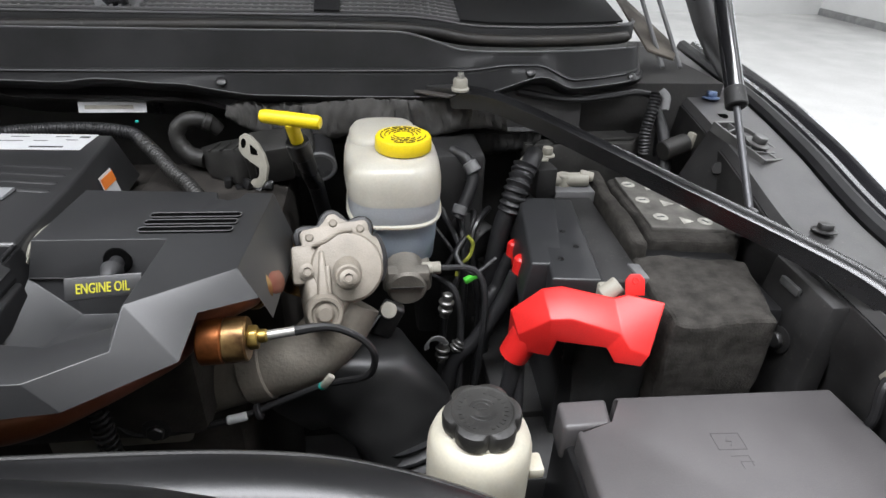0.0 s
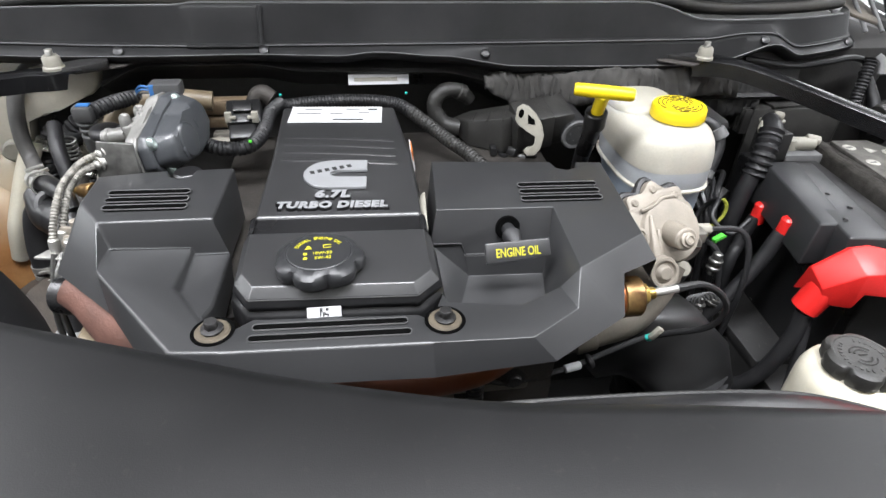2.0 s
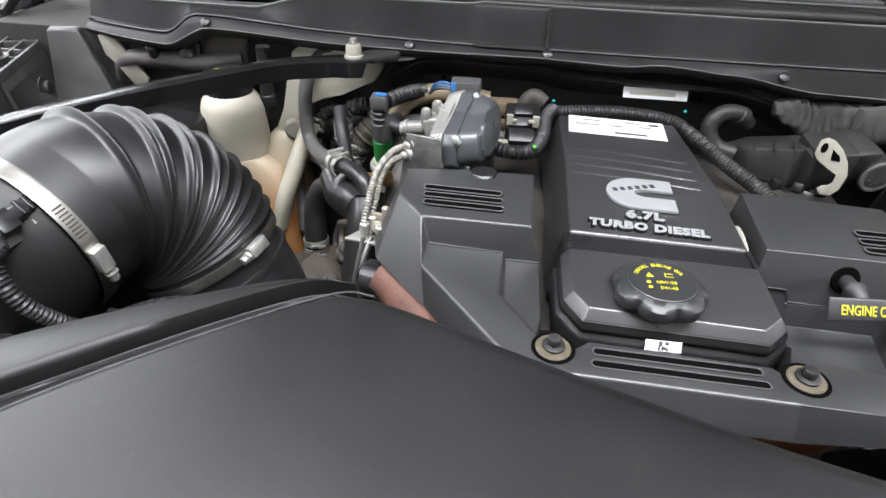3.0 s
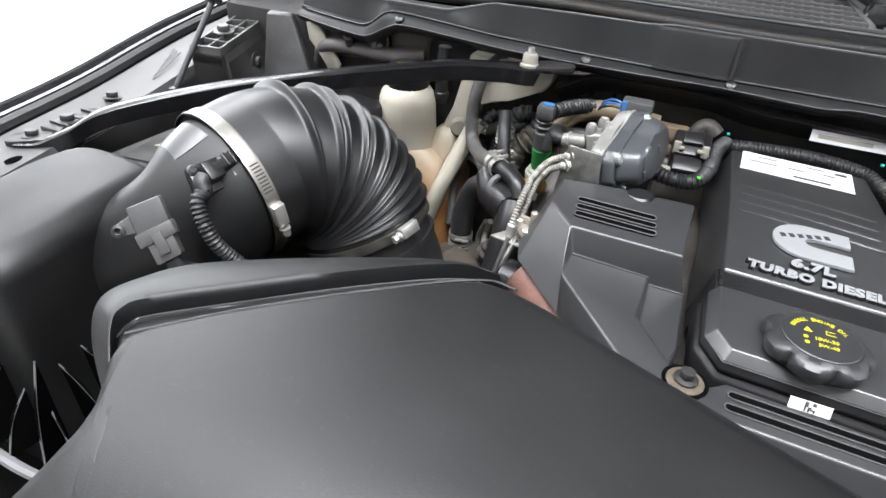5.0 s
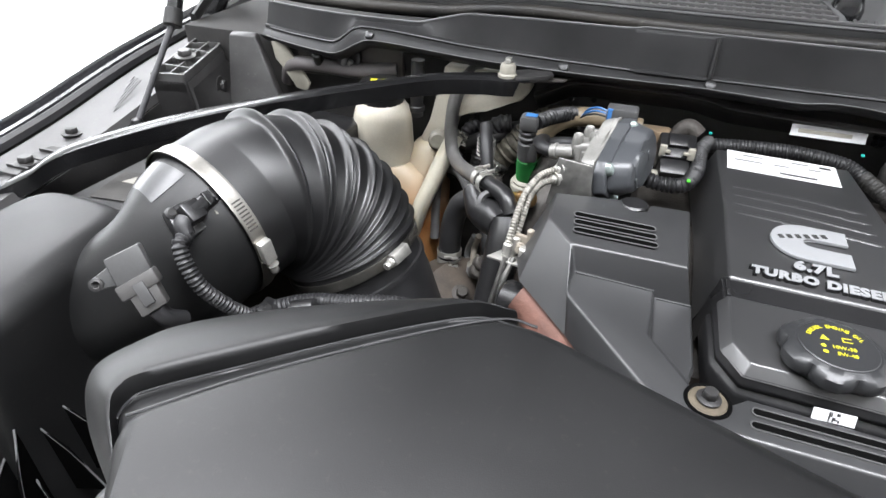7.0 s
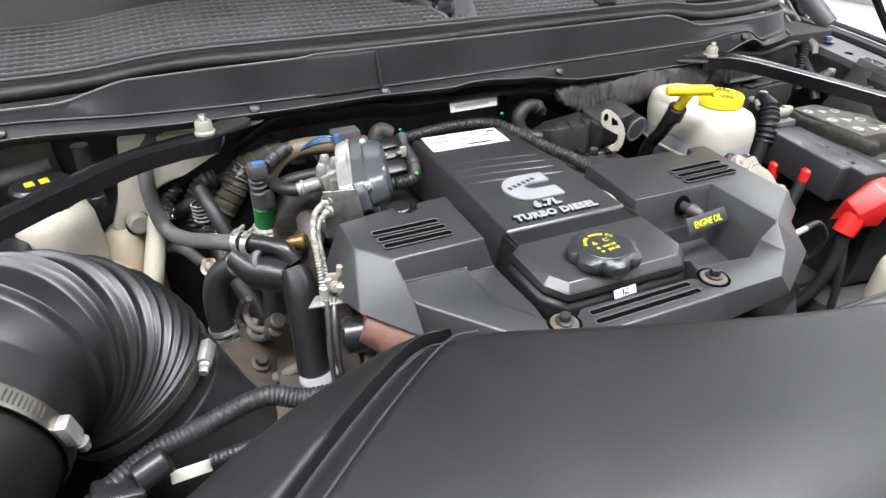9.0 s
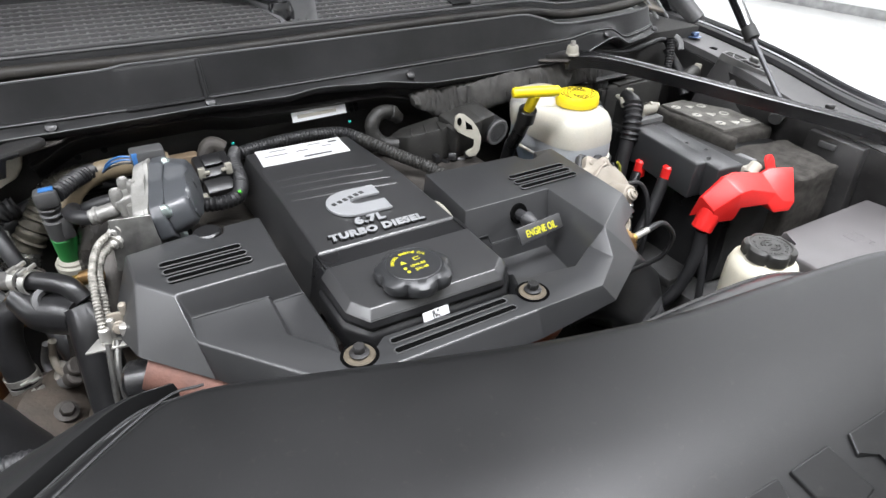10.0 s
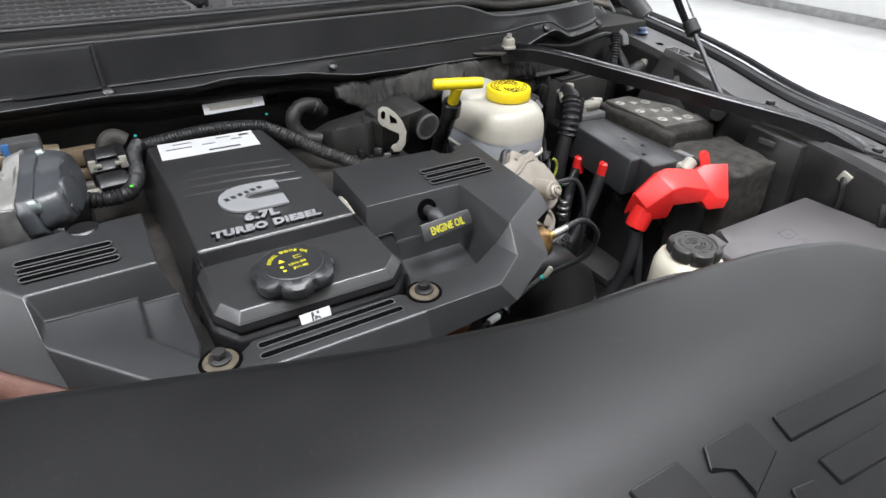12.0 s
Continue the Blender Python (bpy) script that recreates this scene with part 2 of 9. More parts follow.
def add_slab(bm, outline, z0, z1, bevel=0.0, seg=2, m=None, inset=0.0):
    """A plate from an outline in x, y between two heights; inset draws its top in."""
    c = Vector((sum(p[0] for p in outline) / len(outline), sum(p[1] for p in outline) / len(outline)))
    top = []
    for p in outline:
        d = Vector(p[:2]) - c
        top.append(c + d * (1 - inset / max(d.length, 1e-6)))
    bot3, top3 = [V(p[0], p[1], z0) for p in outline], [V(p.x, p.y, z1) for p in top]
    if m:
        bot3, top3 = [m @ p for p in bot3], [m @ p for p in top3]
    return add_prism(bm, bot3, top3, bevel, seg)


def add_box(bm, c, s, bevel=0.0, m=None, seg=2):
    x, y, z = (v / 2 for v in s)
    o = [(-x, -y), (x, -y), (x, y), (-x, y)]
    mm = (m or Matrix.Identity(4)) if c is None else Matrix.Translation(c) @ (m or Matrix.Identity(4))
    return add_slab(bm, o, -z, z, bevel, seg, mm)


def spline(pts, per=6):
    pts = [Vector(p) for p in pts]
    if len(pts) < 3:
        return [pts[0].lerp(pts[1], i / per) for i in range(per + 1)]
    ext = [2 * pts[0] - pts[1], *pts, 2 * pts[-1] - pts[-2]]
    out = []
    for i in range(1, len(ext) - 2):
        a, b, c, d = ext[i - 1 : i + 3]
        for k in range(per):
            t = k / per
            out.append(0.5 * (2 * b + (c - a) * t + (2 * a - 5 * b + 4 * c - d) * t * t + (3 * b - a - 3 * c + d) * t**3))
    return out + [pts[-1]]


def add_tube(bm, pts, r, n=12, per=6, wave=None, cap=True, squash=1.0):
    """A round tube along a smooth line. r: a radius, or one for each given point. wave(s): radius added at s metres."""
    line = spline(pts, per)
    rs = r if isinstance(r, (list, tuple)) else [r] * len(pts)
    rad = np.interp(np.linspace(0, len(rs) - 1, len(line)), range(len(rs)), rs)
    tan = [(line[min(i + 1, len(line) - 1)] - line[max(i - 1, 0)]).normalized() for i in range(len(line))]
    side = tan[0].orthogonal().normalized()
    rings, s = [], 0.0
    for i, p in enumerate(line):
        if i:
            s += (p - line[i - 1]).length
            side = (side - tan[i] * side.dot(tan[i])).normalized()
        up = tan[i].cross(side)
        q = float(rad[i]) + (wave(s) if wave else 0)
        rings.append([bm.verts.new(p + q * (math.cos(2 * math.pi * k / n) * side + squash * math.sin(2 * math.pi * k / n) * up)) for k in range(n)])
    for a, b in zip(rings, rings[1:]):
        for k in range(n):
            bm.faces.new((a[k], a[(k + 1) % n], b[(k + 1) % n], b[k]))
    if cap:
        bm.faces.new(rings[0][::-1])
        bm.faces.new(rings[-1])
    return bm


def add_ribbed(bm, pts, r, pitch=0.006, depth=0.0012, n=12):
    """A corrugated conduit: rings along a smooth line."""
    length = sum((Vector(b) - Vector(a)).length for a, b in zip(pts, pts[1:]))
    per = max(6, int(length / (pitch / 4) / max(1, len(pts) - 1)))
    return add_tube(bm, pts, r, n, per, wave=lambda s: depth * math.cos(2 * math.pi * s / pitch))


def add_lathe(bm, prof, n=24, m=None, lobe=None):
    """A turned shape about z. prof: (radius, height) rows. lobe(angle, row): factor on the radius."""
    m = m or Matrix.Identity(4)
    rings = []
    for j, (r, z) in enumerate(prof):
        if r < 1e-6:
            rings.append([bm.verts.new(m @ V(0, 0, z))])
        else:
            rings.append([bm.verts.new(m @ V(r * f * math.cos(a), r * f * math.sin(a), z)) for a in (2 * math.pi * k / n for k in range(n)) for f in ((lobe(a, j) if lobe else 1.0),)])
    for a, b in zip(rings, rings[1:]):
        for k in range(n):
            q = (k + 1) % n
            if len(a) == 1 and len(b) == 1:
                continue
            bm.faces.new((a[0], b[q], b[k]) if len(a) == 1 else (a[k], a[q], b[0]) if len(b) == 1 else (a[k], a[q], b[q], b[k]))
    return bm


def add_cyl(bm, a, b, r, r2=None, n=20, bevel=0.0015):
    """A round bar between two points with slightly broken edges."""
    a, b = Vector(a), Vector(b)
    q = (b - a).to_track_quat("Z", "Y").to_matrix().to_4x4()
    h, r2 = (b - a).length, r if r2 is None else r2
    e = min(bevel, h / 3, r / 3, r2 / 3)
    return add_lathe(bm, [(0, 0), (r - e, 0), (r, e), (r2, h - e), (r2 - e, h), (0, h)], n, Matrix.Translation(a) @ q)


def aim(at, normal, spin=0.0):
    """A frame at a point with its z along a normal."""
    return Matrix.Translation(at) @ Vector(normal).normalized().to_track_quat("Z", "Y").to_matrix().to_4x4() @ pose(0, 0, 0, 0, 0, spin)


def add_hex(bm, m, r, h, flange=0.0):
    """A hexagon bolt head, with its washer, standing on a frame's origin."""
    z = 0.0
    if flange:
        add_lathe(bm, [(0, 0), (flange, 0), (flange, h * 0.18), (r * 1.1, h * 0.32), (0, h * 0.32)], 20, m)
        z = h * 0.25
    add_slab(bm, [(r * math.cos(k * math.pi / 3), r * math.sin(k * math.pi / 3)) for k in range(6)], z, z + h, r * 0.12, 1, m)
    return bm


def bolt(at, normal, r=0.007, h=0.006, mat=None, name="bolt", label="hexagon flange bolt in a drilled hole", group="", parent=None, stud=0.0):
    bm = B()
    add_hex(bm, aim(at, normal, 17), r, h, r * 1.55)
    if stud:
        add_cyl(bm, Vector(at), Vector(at) + Vector(normal).normalized() * stud, r * 0.5)
    if parent is not None:
        return part(name, bm, mat or COAT, parent)
    return single(name, bm, mat or COAT, label, "bolt", group)


def letters(words, m, height, mat, parent, width=None, raised=0.0006, bold=0.0, name="lettering", label=""):
    """Words in the built-in font on a frame: x along the line, z out of the surface, middle at its origin."""
    cu = bpy.data.curves.new(name, "FONT")
    cu.body, cu.size, cu.align_x, cu.align_y, cu.extrude, cu.offset = words, 1.0, "CENTER", "CENTER", 0.001, bold
    cu.resolution_u = 3
    if bold > 0.02:
        cu.shear, cu.space_character = 0.10, 1.12
    ob = bpy.data.objects.new(name, cu)
    scene.collection.objects.link(ob)
    bpy.context.view_layer.update()
    me = bpy.data.meshes.new_from_object(ob.evaluated_get(bpy.context.evaluated_depsgraph_get()))
    bpy.data.objects.remove(ob)
    bpy.data.curves.remove(cu)
    xs, ys = [v.co.x for v in me.vertices], [v.co.y for v in me.vertices]
    k = height / (max(ys) - min(ys))
    kx = width / (max(xs) - min(xs)) if width else k
    cx, cy = (max(xs) + min(xs)) / 2, (max(ys) + min(ys)) / 2
    me.transform(m @ Matrix.Diagonal((kx, k, raised / 0.001, 1)) @ Matrix.Translation((-cx, -cy, 0)))
    me.materials.clear()
    me.materials.append(mat)
    return part(name, me, mat, parent, label)


def add_patch(bm, m, w, h, t=0.0004):
    """A thin sticker or bar on a frame."""
    return add_slab(bm, [(-w / 2, -h / 2), (w / 2, -h / 2), (w / 2, h / 2), (-w / 2, h / 2)], 0, t, 0, 1, m)


def frame_of(origin, xdir, ydir):
    x = Vector(xdir).normalized()
    z = x.cross(Vector(ydir)).normalized()
    y = z.cross(x)
    return Matrix.Translation(origin) @ Matrix((x, y, z)).transposed().to_4x4()


def superring(cx, cy, a, b, z, n=40, e=3.2):
    pts = []
    for k in range(n):
        t = 2 * math.pi * k / n
        c, s = math.cos(t), math.sin(t)
        pts.append((cx + a * math.copysign(abs(c) ** (2 / e), c), cy + b * math.copysign(abs(s) ** (2 / e), s), z))
    return pts


def stack(bm, rings):
    """Closed skin through rings of equal count, capped at both ends."""
    loft(bm, rings, True)
    bm.verts.ensure_lookup_table()
    n = len(rings[0])
    bm.faces.new(list(bm.verts)[-n * len(rings) :][:n][::-1])
    bm.faces.new(list(bm.verts)[-n:])
    return bm


# ---- the showroom ----
bm = B()
add_slab(bm, [(-9, -7), (9, -7), (9, 11), (-9, 11)], -0.1, 0)
single("floor", bm, FLOOR, "polished pale grey showroom floor", "floor", kind="structure")
for nm, o in (("wall_north", [(-9, 11), (9, 11), (9, 11.2), (-9, 11.2)]), ("wall_south", [(-9, -7.2), (9, -7.2), (9, -7), (-9, -7)])):
    bm = B()
    add_slab(bm, o, 0, 4.0)
    single(nm, bm, WALLM if nm == "wall_north" else GREYWALL, "plain painted showroom wall", "wall", kind="structure")
# side walls with wide shop windows
for nm, x in (("wall_east", 9.1), ("wall_west", -9.1)):
    bm = B()
    for y0, y1, z0, z1 in ((-7.2, 11.2, 0, 0.9), (-7.2, 11.2, 3.3, 4.0), (-7.2, 0.8, 0.9, 3.3), (8.8, 11.2, 0.9, 3.3)):
        add_slab(bm, [(x - 0.1, y0), (x + 0.1, y0), (x + 0.1, y1), (x - 0.1, y1)], z0, z1)
    single(nm, bm, WALLM, "white showroom wall with a wide window", "wall", kind="structure")
    win = thing("window_1" if x > 0 else "window_2", (x, 4.8, 0.9), "wide showroom window with a grey frame", "window", kind="structure")
    for k in range(5):
        bm = B()
        add_box(bm, (x, 0.83 + 1.985 * k, 2.1), (0.08, 0.06, 2.4), 0.004)
        part("mullion", bm, LID, win)
    for z in (0.93, 3.27):
        bm = B()
        add_box(bm, (x, 4.8, z), (0.09, 7.9, 0.06), 0.004)
        part("window_frame", bm, LID, win)
bm = B()
add_slab(bm, [(-9.2, -7.2), (9.2, -7.2), (9.2, 11.2), (-9.2, 11.2)], 4.0, 4.1)
single("ceiling", bm, WALLM, "plain white showroom ceiling", "ceiling", kind="structure")
bm = B()
for x in (-9, 9):
    s = -1 if x > 0 else 1
    add_slab(bm, [(x + s * 0.002, -7), (x + s * 0.02, -7), (x + s * 0.02, 11), (x + s * 0.002, 11)], 0, 0.12, 0.004)
single("baseboard", bm, material("grey_baseboard", (0.3, 0.3, 0.3), 0.5), "grey baseboard along the showroom walls", "baseboard", kind="structure")

# ---- body of the engine bay ----
RAIL_R = [(0.78, 0.20, 1.222), (0.82, 0.47, 1.260), (0.812, 0.648, 1.285), (0.826, 0.808, 1.315), (0.842, 0.98, 1.337), (0.86, 1.25, 1.36)]
RAIL_L = [(-0.96, 0.20, 1.218), (-0.99, 0.46, 1.245), (-1.0, 0.59, 1.2565), (-1.003, 0.74, 1.2725), (-0.992, 0.94, 1.312), (-0.97, 1.25, 1.355)]


def loft(bm, rows, close=False):
    vs = [[bm.verts.new(p) for p in r] for r in rows]
    for a, b in zip(vs, vs[1:]):
        for k in range(len(a) - (0 if close else 1)):
            bm.faces.new((a[k], a[(k + 1) % len(a)], b[(k + 1) % len(a)], b[k]))
    return bm


def solid(bm, t):
    """Gives an open sheet a thickness."""
    bmesh.ops.recalc_face_normals(bm, faces=bm.faces)
    bmesh.ops.solidify(bm, geom=bm.faces[:], thickness=t)
    return bm


def fender(name, rail, s, label):
    """Rail flange, seal channel, rounded fender crest and outer side, swept along the truck."""
    line = spline(rail, 6)
    th = thing(name, (line[0].x + s * 0.1, 0.6, 0.0), label, "fender", kind="structure")
    flange, crest, seal, inner = [], [], [], []
    for p in line:
        w = 0.10 + 0.10 * (p.y - 0.6)
        x, y, z = p
        flange.append([(x - s * 0.045, y, z - 0.012), (x - s * 0.04, y, z), (x + s * 0.045, y, z + 0.001), (x + s * 0.05, y, z - 0.02), (x + s * 0.07, y, z - 0.022)])
        prof = [(0.07, -0.022), (0.076, 0.006), (0.082, 0.014), (0.090, 0.015), (0.095, 0.006), (0.100, 0.005), (0.106, 0.018), (0.113, 0.022), (0.121, 0.019), (0.127, 0.006), (0.13, -0.03), (0.132, -0.2), (0.12, -0.75)]
        crest.append([(x + s * (0.055 + (a - 0.055) * 0.8) * (1 + 1.2 * max(0.0, w - 0.11)), y, z + b * (0.7 if b > 0 else 1)) for a, b in prof])
        seal.append((x + s * 0.062, y, z + 0.002))
        inner.append([(x - s * 0.045, y, z - 0.013), (x - s * 0.05, y, z - 0.06), (x - s * 0.03, y, z - 0.12), (x - s * 0.03, y, 0.62)])
    bm = B()
    loft(bm, flange)
    part("fender_rail", solid(bm, 0.0025), RAILM, th, "dusty black painted steel rail with a long flange")
    bm = B()
    loft(bm, crest)
    part("fender_panel", solid(bm, 0.002), BODY, th, "gloss black outer fender with a rounded crest")
    bm = B()
    add_tube(bm, seal, 0.011, 8, 2)
    part("rubber_seal", bm, RUBBER, th)
    bm = B()
    loft(bm, inner)
    part("inner_panel", solid(bm, 0.003), COAT, th, "dusty black inner fender wall")
    return th


fender_right = fender("fender", RAIL_R, 1, "black truck fender beside the battery")
fender_left = fender("fender", RAIL_L, -1, "black truck fender beside the air filter box")

# firewall, undertray and front support close the bay
bm = B()
add_prism(bm, [(-1.0, 1.0, 0.6), (0.86, 1.0, 0.6), (0.86, 1.3, 0.6), (-1.0, 1.3, 0.6)], [(-1.0, 0.985, 1.36), (0.86, 0.985, 1.36), (0.86, 1.3, 1.36), (-1.0, 1.3, 1.36)], 0.004)
single("wall_firewall", bm, FIREM, "dusty black steel firewall behind the engine", "firewall", kind="structure")
bm = B()
add_slab(bm, [(-1.05, 0.0), (0.9, 0.0), (0.9, 1.3), (-1.05, 1.3)], 0.58, 0.62, 0.003)
for x in (-0.8, 0.65):
    add_slab(bm, [(x, 0.1), (x + 0.14, 0.1), (x + 0.14, 1.25), (x, 1.25)], 0.0, 0.6, 0.004)
single("undertray", bm, DARK, "dark dirty frame rails and undertray below the engine", "undertray", kind="structure")
bm = B()
add_slab(bm, [(-1.02, 0.05), (0.84, 0.05), (0.84, 0.14), (-1.02, 0.14)], 0.6, 1.02, 0.01)
add_slab(bm, [(-0.44, 0.13), (0.40, 0.13), (0.40, 0.27), (-0.44, 0.27)], 0.62, 1.22, 0.006)
single("radiator", bm, DARK, "dark radiator pack with its steel support", "radiator", kind="structure")

# ---- cowl ----
def cowl_line(x):
    """Depth of the cowl's front edge across the truck."""
    r = max(0.0, x - 0.55) / 0.2
    l = max(0.0, -x - 0.66) / 0.2
    end = max(0.0, x - 0.705) / 0.03
    return 0.945 + 0.012 * min(1, (x / 0.6) ** 2) + 0.055 * r * r + 0.04 * l * l + 0.03 * end * end


CX = np.linspace(-0.84, 0.735, 260)
cowl = thing("cowl", (0, 1.0, 1.36), "black plastic windscreen cowl with a mesh grille", "cowl", kind="structure")


def bump(x, a, b, w=0.015):
    return 1 / (1 + math.exp(-(x - a) / w)) - 1 / (1 + math.exp(-(x - b) / w))


def dip(x):
    """The grille tray drops towards both ends of the cowl."""
    return -0.016 / (1 + math.exp((x + 0.50) / 0.03)) - 0.014 / (1 + math.exp((0.42 - x) / 0.02))


def edge_line(knots, rounds=3):
    """A smooth height along the cowl through a few knots."""
    z = np.interp(CX, [k[0] for k in knots], [k[1] for k in knots])
    for _ in range(rounds):
        z[1:-1] = (z[:-2] + 2 * z[1:-1] + z[2:]) / 4
    return z


LIP_Z = edge_line([(-0.84, 1.373), (-0.70, 1.370), (-0.665, 1.398), (-0.62, 1.397), (-0.56, 1.393), (-0.50, 1.389), (-0.40, 1.386), (-0.28, 1.3845), (0.45, 1.386), (0.50, 1.393), (0.554, 1.393), (0.598, 1.370), (0.735, 1.376)])
FLANGE_Z = edge_line([(-0.84, 1.364), (-0.695, 1.357), (-0.645, 1.384), (-0.60, 1.383), (-0.51, 1.378), (-0.46, 1.376), (-0.33, 1.3755), (-0.19, 1.3775), (-0.075, 1.374), (-0.045, 1.379), (-0.012, 1.378), (0.035, 1.373), (0.07, 1.372), (0.11, 1.364), (0.15, 1.3575), (0.25, 1.355), (0.42, 1.353), (0.475, 1.358), (0.54, 1.380), (0.56, 1.380), (0.592, 1.362), (0.735, 1.369)])
TOP_Z = edge_line([(-0.84, 1.408), (-0.575, 1.408), (-0.505, 1.427), (-0.40, 1.430), (-0.28, 1.4315), (-0.274, 1.4345), (0.33, 1.4345), (0.36, 1.433), (0.39, 1.425), (0.43, 1.411), (0.47, 1.408), (0.735, 1.409)], 2)
rows, flange = [], []
for x, lip, fl, top in zip(CX, LIP_Z, FLANGE_Z, TOP_Z):
    y = cowl_line(x)
    step = 0.004 * bump(x, -0.275, -0.182, 0.001)
    flange.append([(x, y - 0.002, fl - 0.014), (x, y - 0.014, fl - 0.007), (x, y - 0.0195, fl - 0.002), (x, y - 0.020, fl + 0.0008), (x, y - 0.0185, fl + 0.002), (x, y - 0.0165, fl + 0.0005), (x, y - 0.012, fl + (lip - fl) * 0.45), (x, y - 0.008, lip - 0.004), (x, y - 0.004, lip - 0.002), (x, y + 0.004, lip - 0.002)])
    g = top - lip
    rows.append([(x, y - 0.002, lip - 0.008), (x, y - 0.0040 - step, lip), (x, y - 0.0030 - step, lip + 0.0022), (x, y + 0.0015 - step, lip + 0.0032), (x, y + 0.008 - step, lip + 0.5 * g),
                 (x, y + 0.0125 - step, top - 0.006), (x, y + 0.0140 - step * 0.5, top - 0.0015), (x, y + 0.0165, top), (x, y + 0.0195, top - 0.001), (x, y + 0.023, top - 0.009), (x, y + 0.05, top - 0.011)])
bm = B()
loft(bm, rows)
part("cowl_panel", solid(bm, 0.003), COWLM, cowl, "smooth black front panel of the cowl")
bm = B()
loft(bm, flange)
part("lower_flange", solid(bm, 0.002), COWLM, cowl, "stepped lower flange with a folded bead")
# thin beads, paler than the cowl to draw the highlights along its edges
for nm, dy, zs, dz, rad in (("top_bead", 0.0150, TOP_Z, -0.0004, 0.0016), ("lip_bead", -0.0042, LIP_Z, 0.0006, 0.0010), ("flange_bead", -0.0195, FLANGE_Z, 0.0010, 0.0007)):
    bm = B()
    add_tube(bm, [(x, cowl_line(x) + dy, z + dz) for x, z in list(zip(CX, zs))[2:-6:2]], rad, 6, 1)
    part(nm, bm, EDGEHI, cowl, "thin moulded edge with its highlight painted pale grey")
x, y = -0.182, cowl_line(-0.182)
bm = B()
add_tube(bm, [(x, y - 0.005, 1.386), (x, y + 0.0, 1.400), (x, y + 0.006, 1.418), (x, y + 0.0115, 1.431)], 0.0032, 8, 5)
part("rib", bm, COWLM, cowl)
bm = B()
add_tube(bm, [(x, cowl_line(x) + 0.035, 1.434 + dip(x) + 0.002 * math.sin(x * 9)) for x in np.linspace(-0.83, 0.70, 60)], 0.0085, 10, 3)
part("rubber_seal", bm, SEALM, cowl, "dusty black rubber hood seal")
# grille tray with a mesh of square holes
def tray(x, v):
    y = cowl_line(x) + 0.052 + 0.22 * v
    z = 1.449 + dip(x) * (1 + 0.5 * v) + 0.055 * v
    return V(x, y, z)


bm = B()
loft(bm, [[tray(x, -0.035) - V(0, 0, 0.022), tray(x, -0.03) - V(0, 0, 0.003), tray(x, -0.015) + V(0, 0, 0.001), tray(x, 0.012) + V(0, 0, 0.001), tray(x, 0.03) - V(0, 0, 0.002)] for x in CX])
loft(bm, [[tray(x, 0.60), tray(x, 1.1)] for x in CX])
part("tray_edge", solid(bm, 0.002), COWLM, cowl)
# black sheet under the mesh, its colour standing in for shade in the holes
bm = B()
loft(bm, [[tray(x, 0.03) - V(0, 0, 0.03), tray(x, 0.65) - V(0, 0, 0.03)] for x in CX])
part("tray_shade_sheet", solid(bm, 0.002), SHADE, cowl)
mesh_x = np.arange(-0.80, 0.70, 0.0113)
def pocket_span(y):
    """The x range of the wiper pocket at a depth."""
    if y < 1.018:
        return None
    u = (y - 1.018) / 0.25
    return -0.046 - 0.10 * u, 0.002 + 0.085 * u


def slat_runs(y):
    span = pocket_span(y)
    if span is None:
        return [mesh_x[::4]]
    left = [x for x in mesh_x[::4] if x < span[0]] + [span[0]]
    right = [span[1]] + [x for x in mesh_x[::4] if x > span[1]]
    return [left, right]


for k in range(11):
    v = 0.042 + k * 0.0565
    for run in slat_runs(tray(-0.02, v).y):
        bm = B()
        loft(bm, [[tray(x, v) + V(0, dy, dz) for dy, dz in ((-0.0021, -0.008), (-0.0021, 0.0010), (-0.0013, 0.0018), (0.0013, 0.0018), (0.0021, 0.0010), (0.0021, -0.008))] for x in run])
        part("slat", bm, GRILLE, cowl)
bm = B()
for x in mesh_x:
    vs = [0.045, 0.32, 0.60]
    hit = [0.045 + 0.01 * i for i in range(56) if pocket_span(tray(x, 0.045 + 0.01 * i).y) and pocket_span(tray(x, 0.045 + 0.01 * i).y)[0] < x < pocket_span(tray(x, 0.045 + 0.01 * i).y)[1]]
    if hit:
        vs = [0.045, max(0.05, hit[0])]
    a = [tray(x, v) for v in vs]
    for p, q in zip(a, a[1:]):
        add_prism(bm, [p + V(-0.0017, 0, -0.007), p + V(0.0017, 0, -0.007), q + V(0.0017, 0, -0.007), q + V(-0.0017, 0, -0.007)], [p + V(-0.0017, 0, -0.0008), p + V(0.0017, 0, -0.0008), q + V(0.0017, 0, -0.0008), q + V(-0.0017, 0, -0.0008)])
tagged(part("grille_mesh", bm, GRILLE, cowl, "fine cross bars of the grille"), kind="stuff")
# pale bead painting the bright highlight on the tray's front edge
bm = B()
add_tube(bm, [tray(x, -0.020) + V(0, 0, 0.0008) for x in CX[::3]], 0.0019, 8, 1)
part("tray_bead", bm, EDGEHI, cowl, "front edge of the grille tray with a painted pale highlight")
for a, b in ((0.235, 0.27), (0.44, 0.70), (-0.83, -0.80)):
    bm = B()
    xs = np.linspace(a, b, 8)
    loft(bm, [[tray(x, 0.02) + V(0, 0, 0.004), tray(x, 0.65) + V(0, 0, 0.004)] for x in xs])
    part("solid_panel", solid(bm, 0.003), COWLM, cowl)
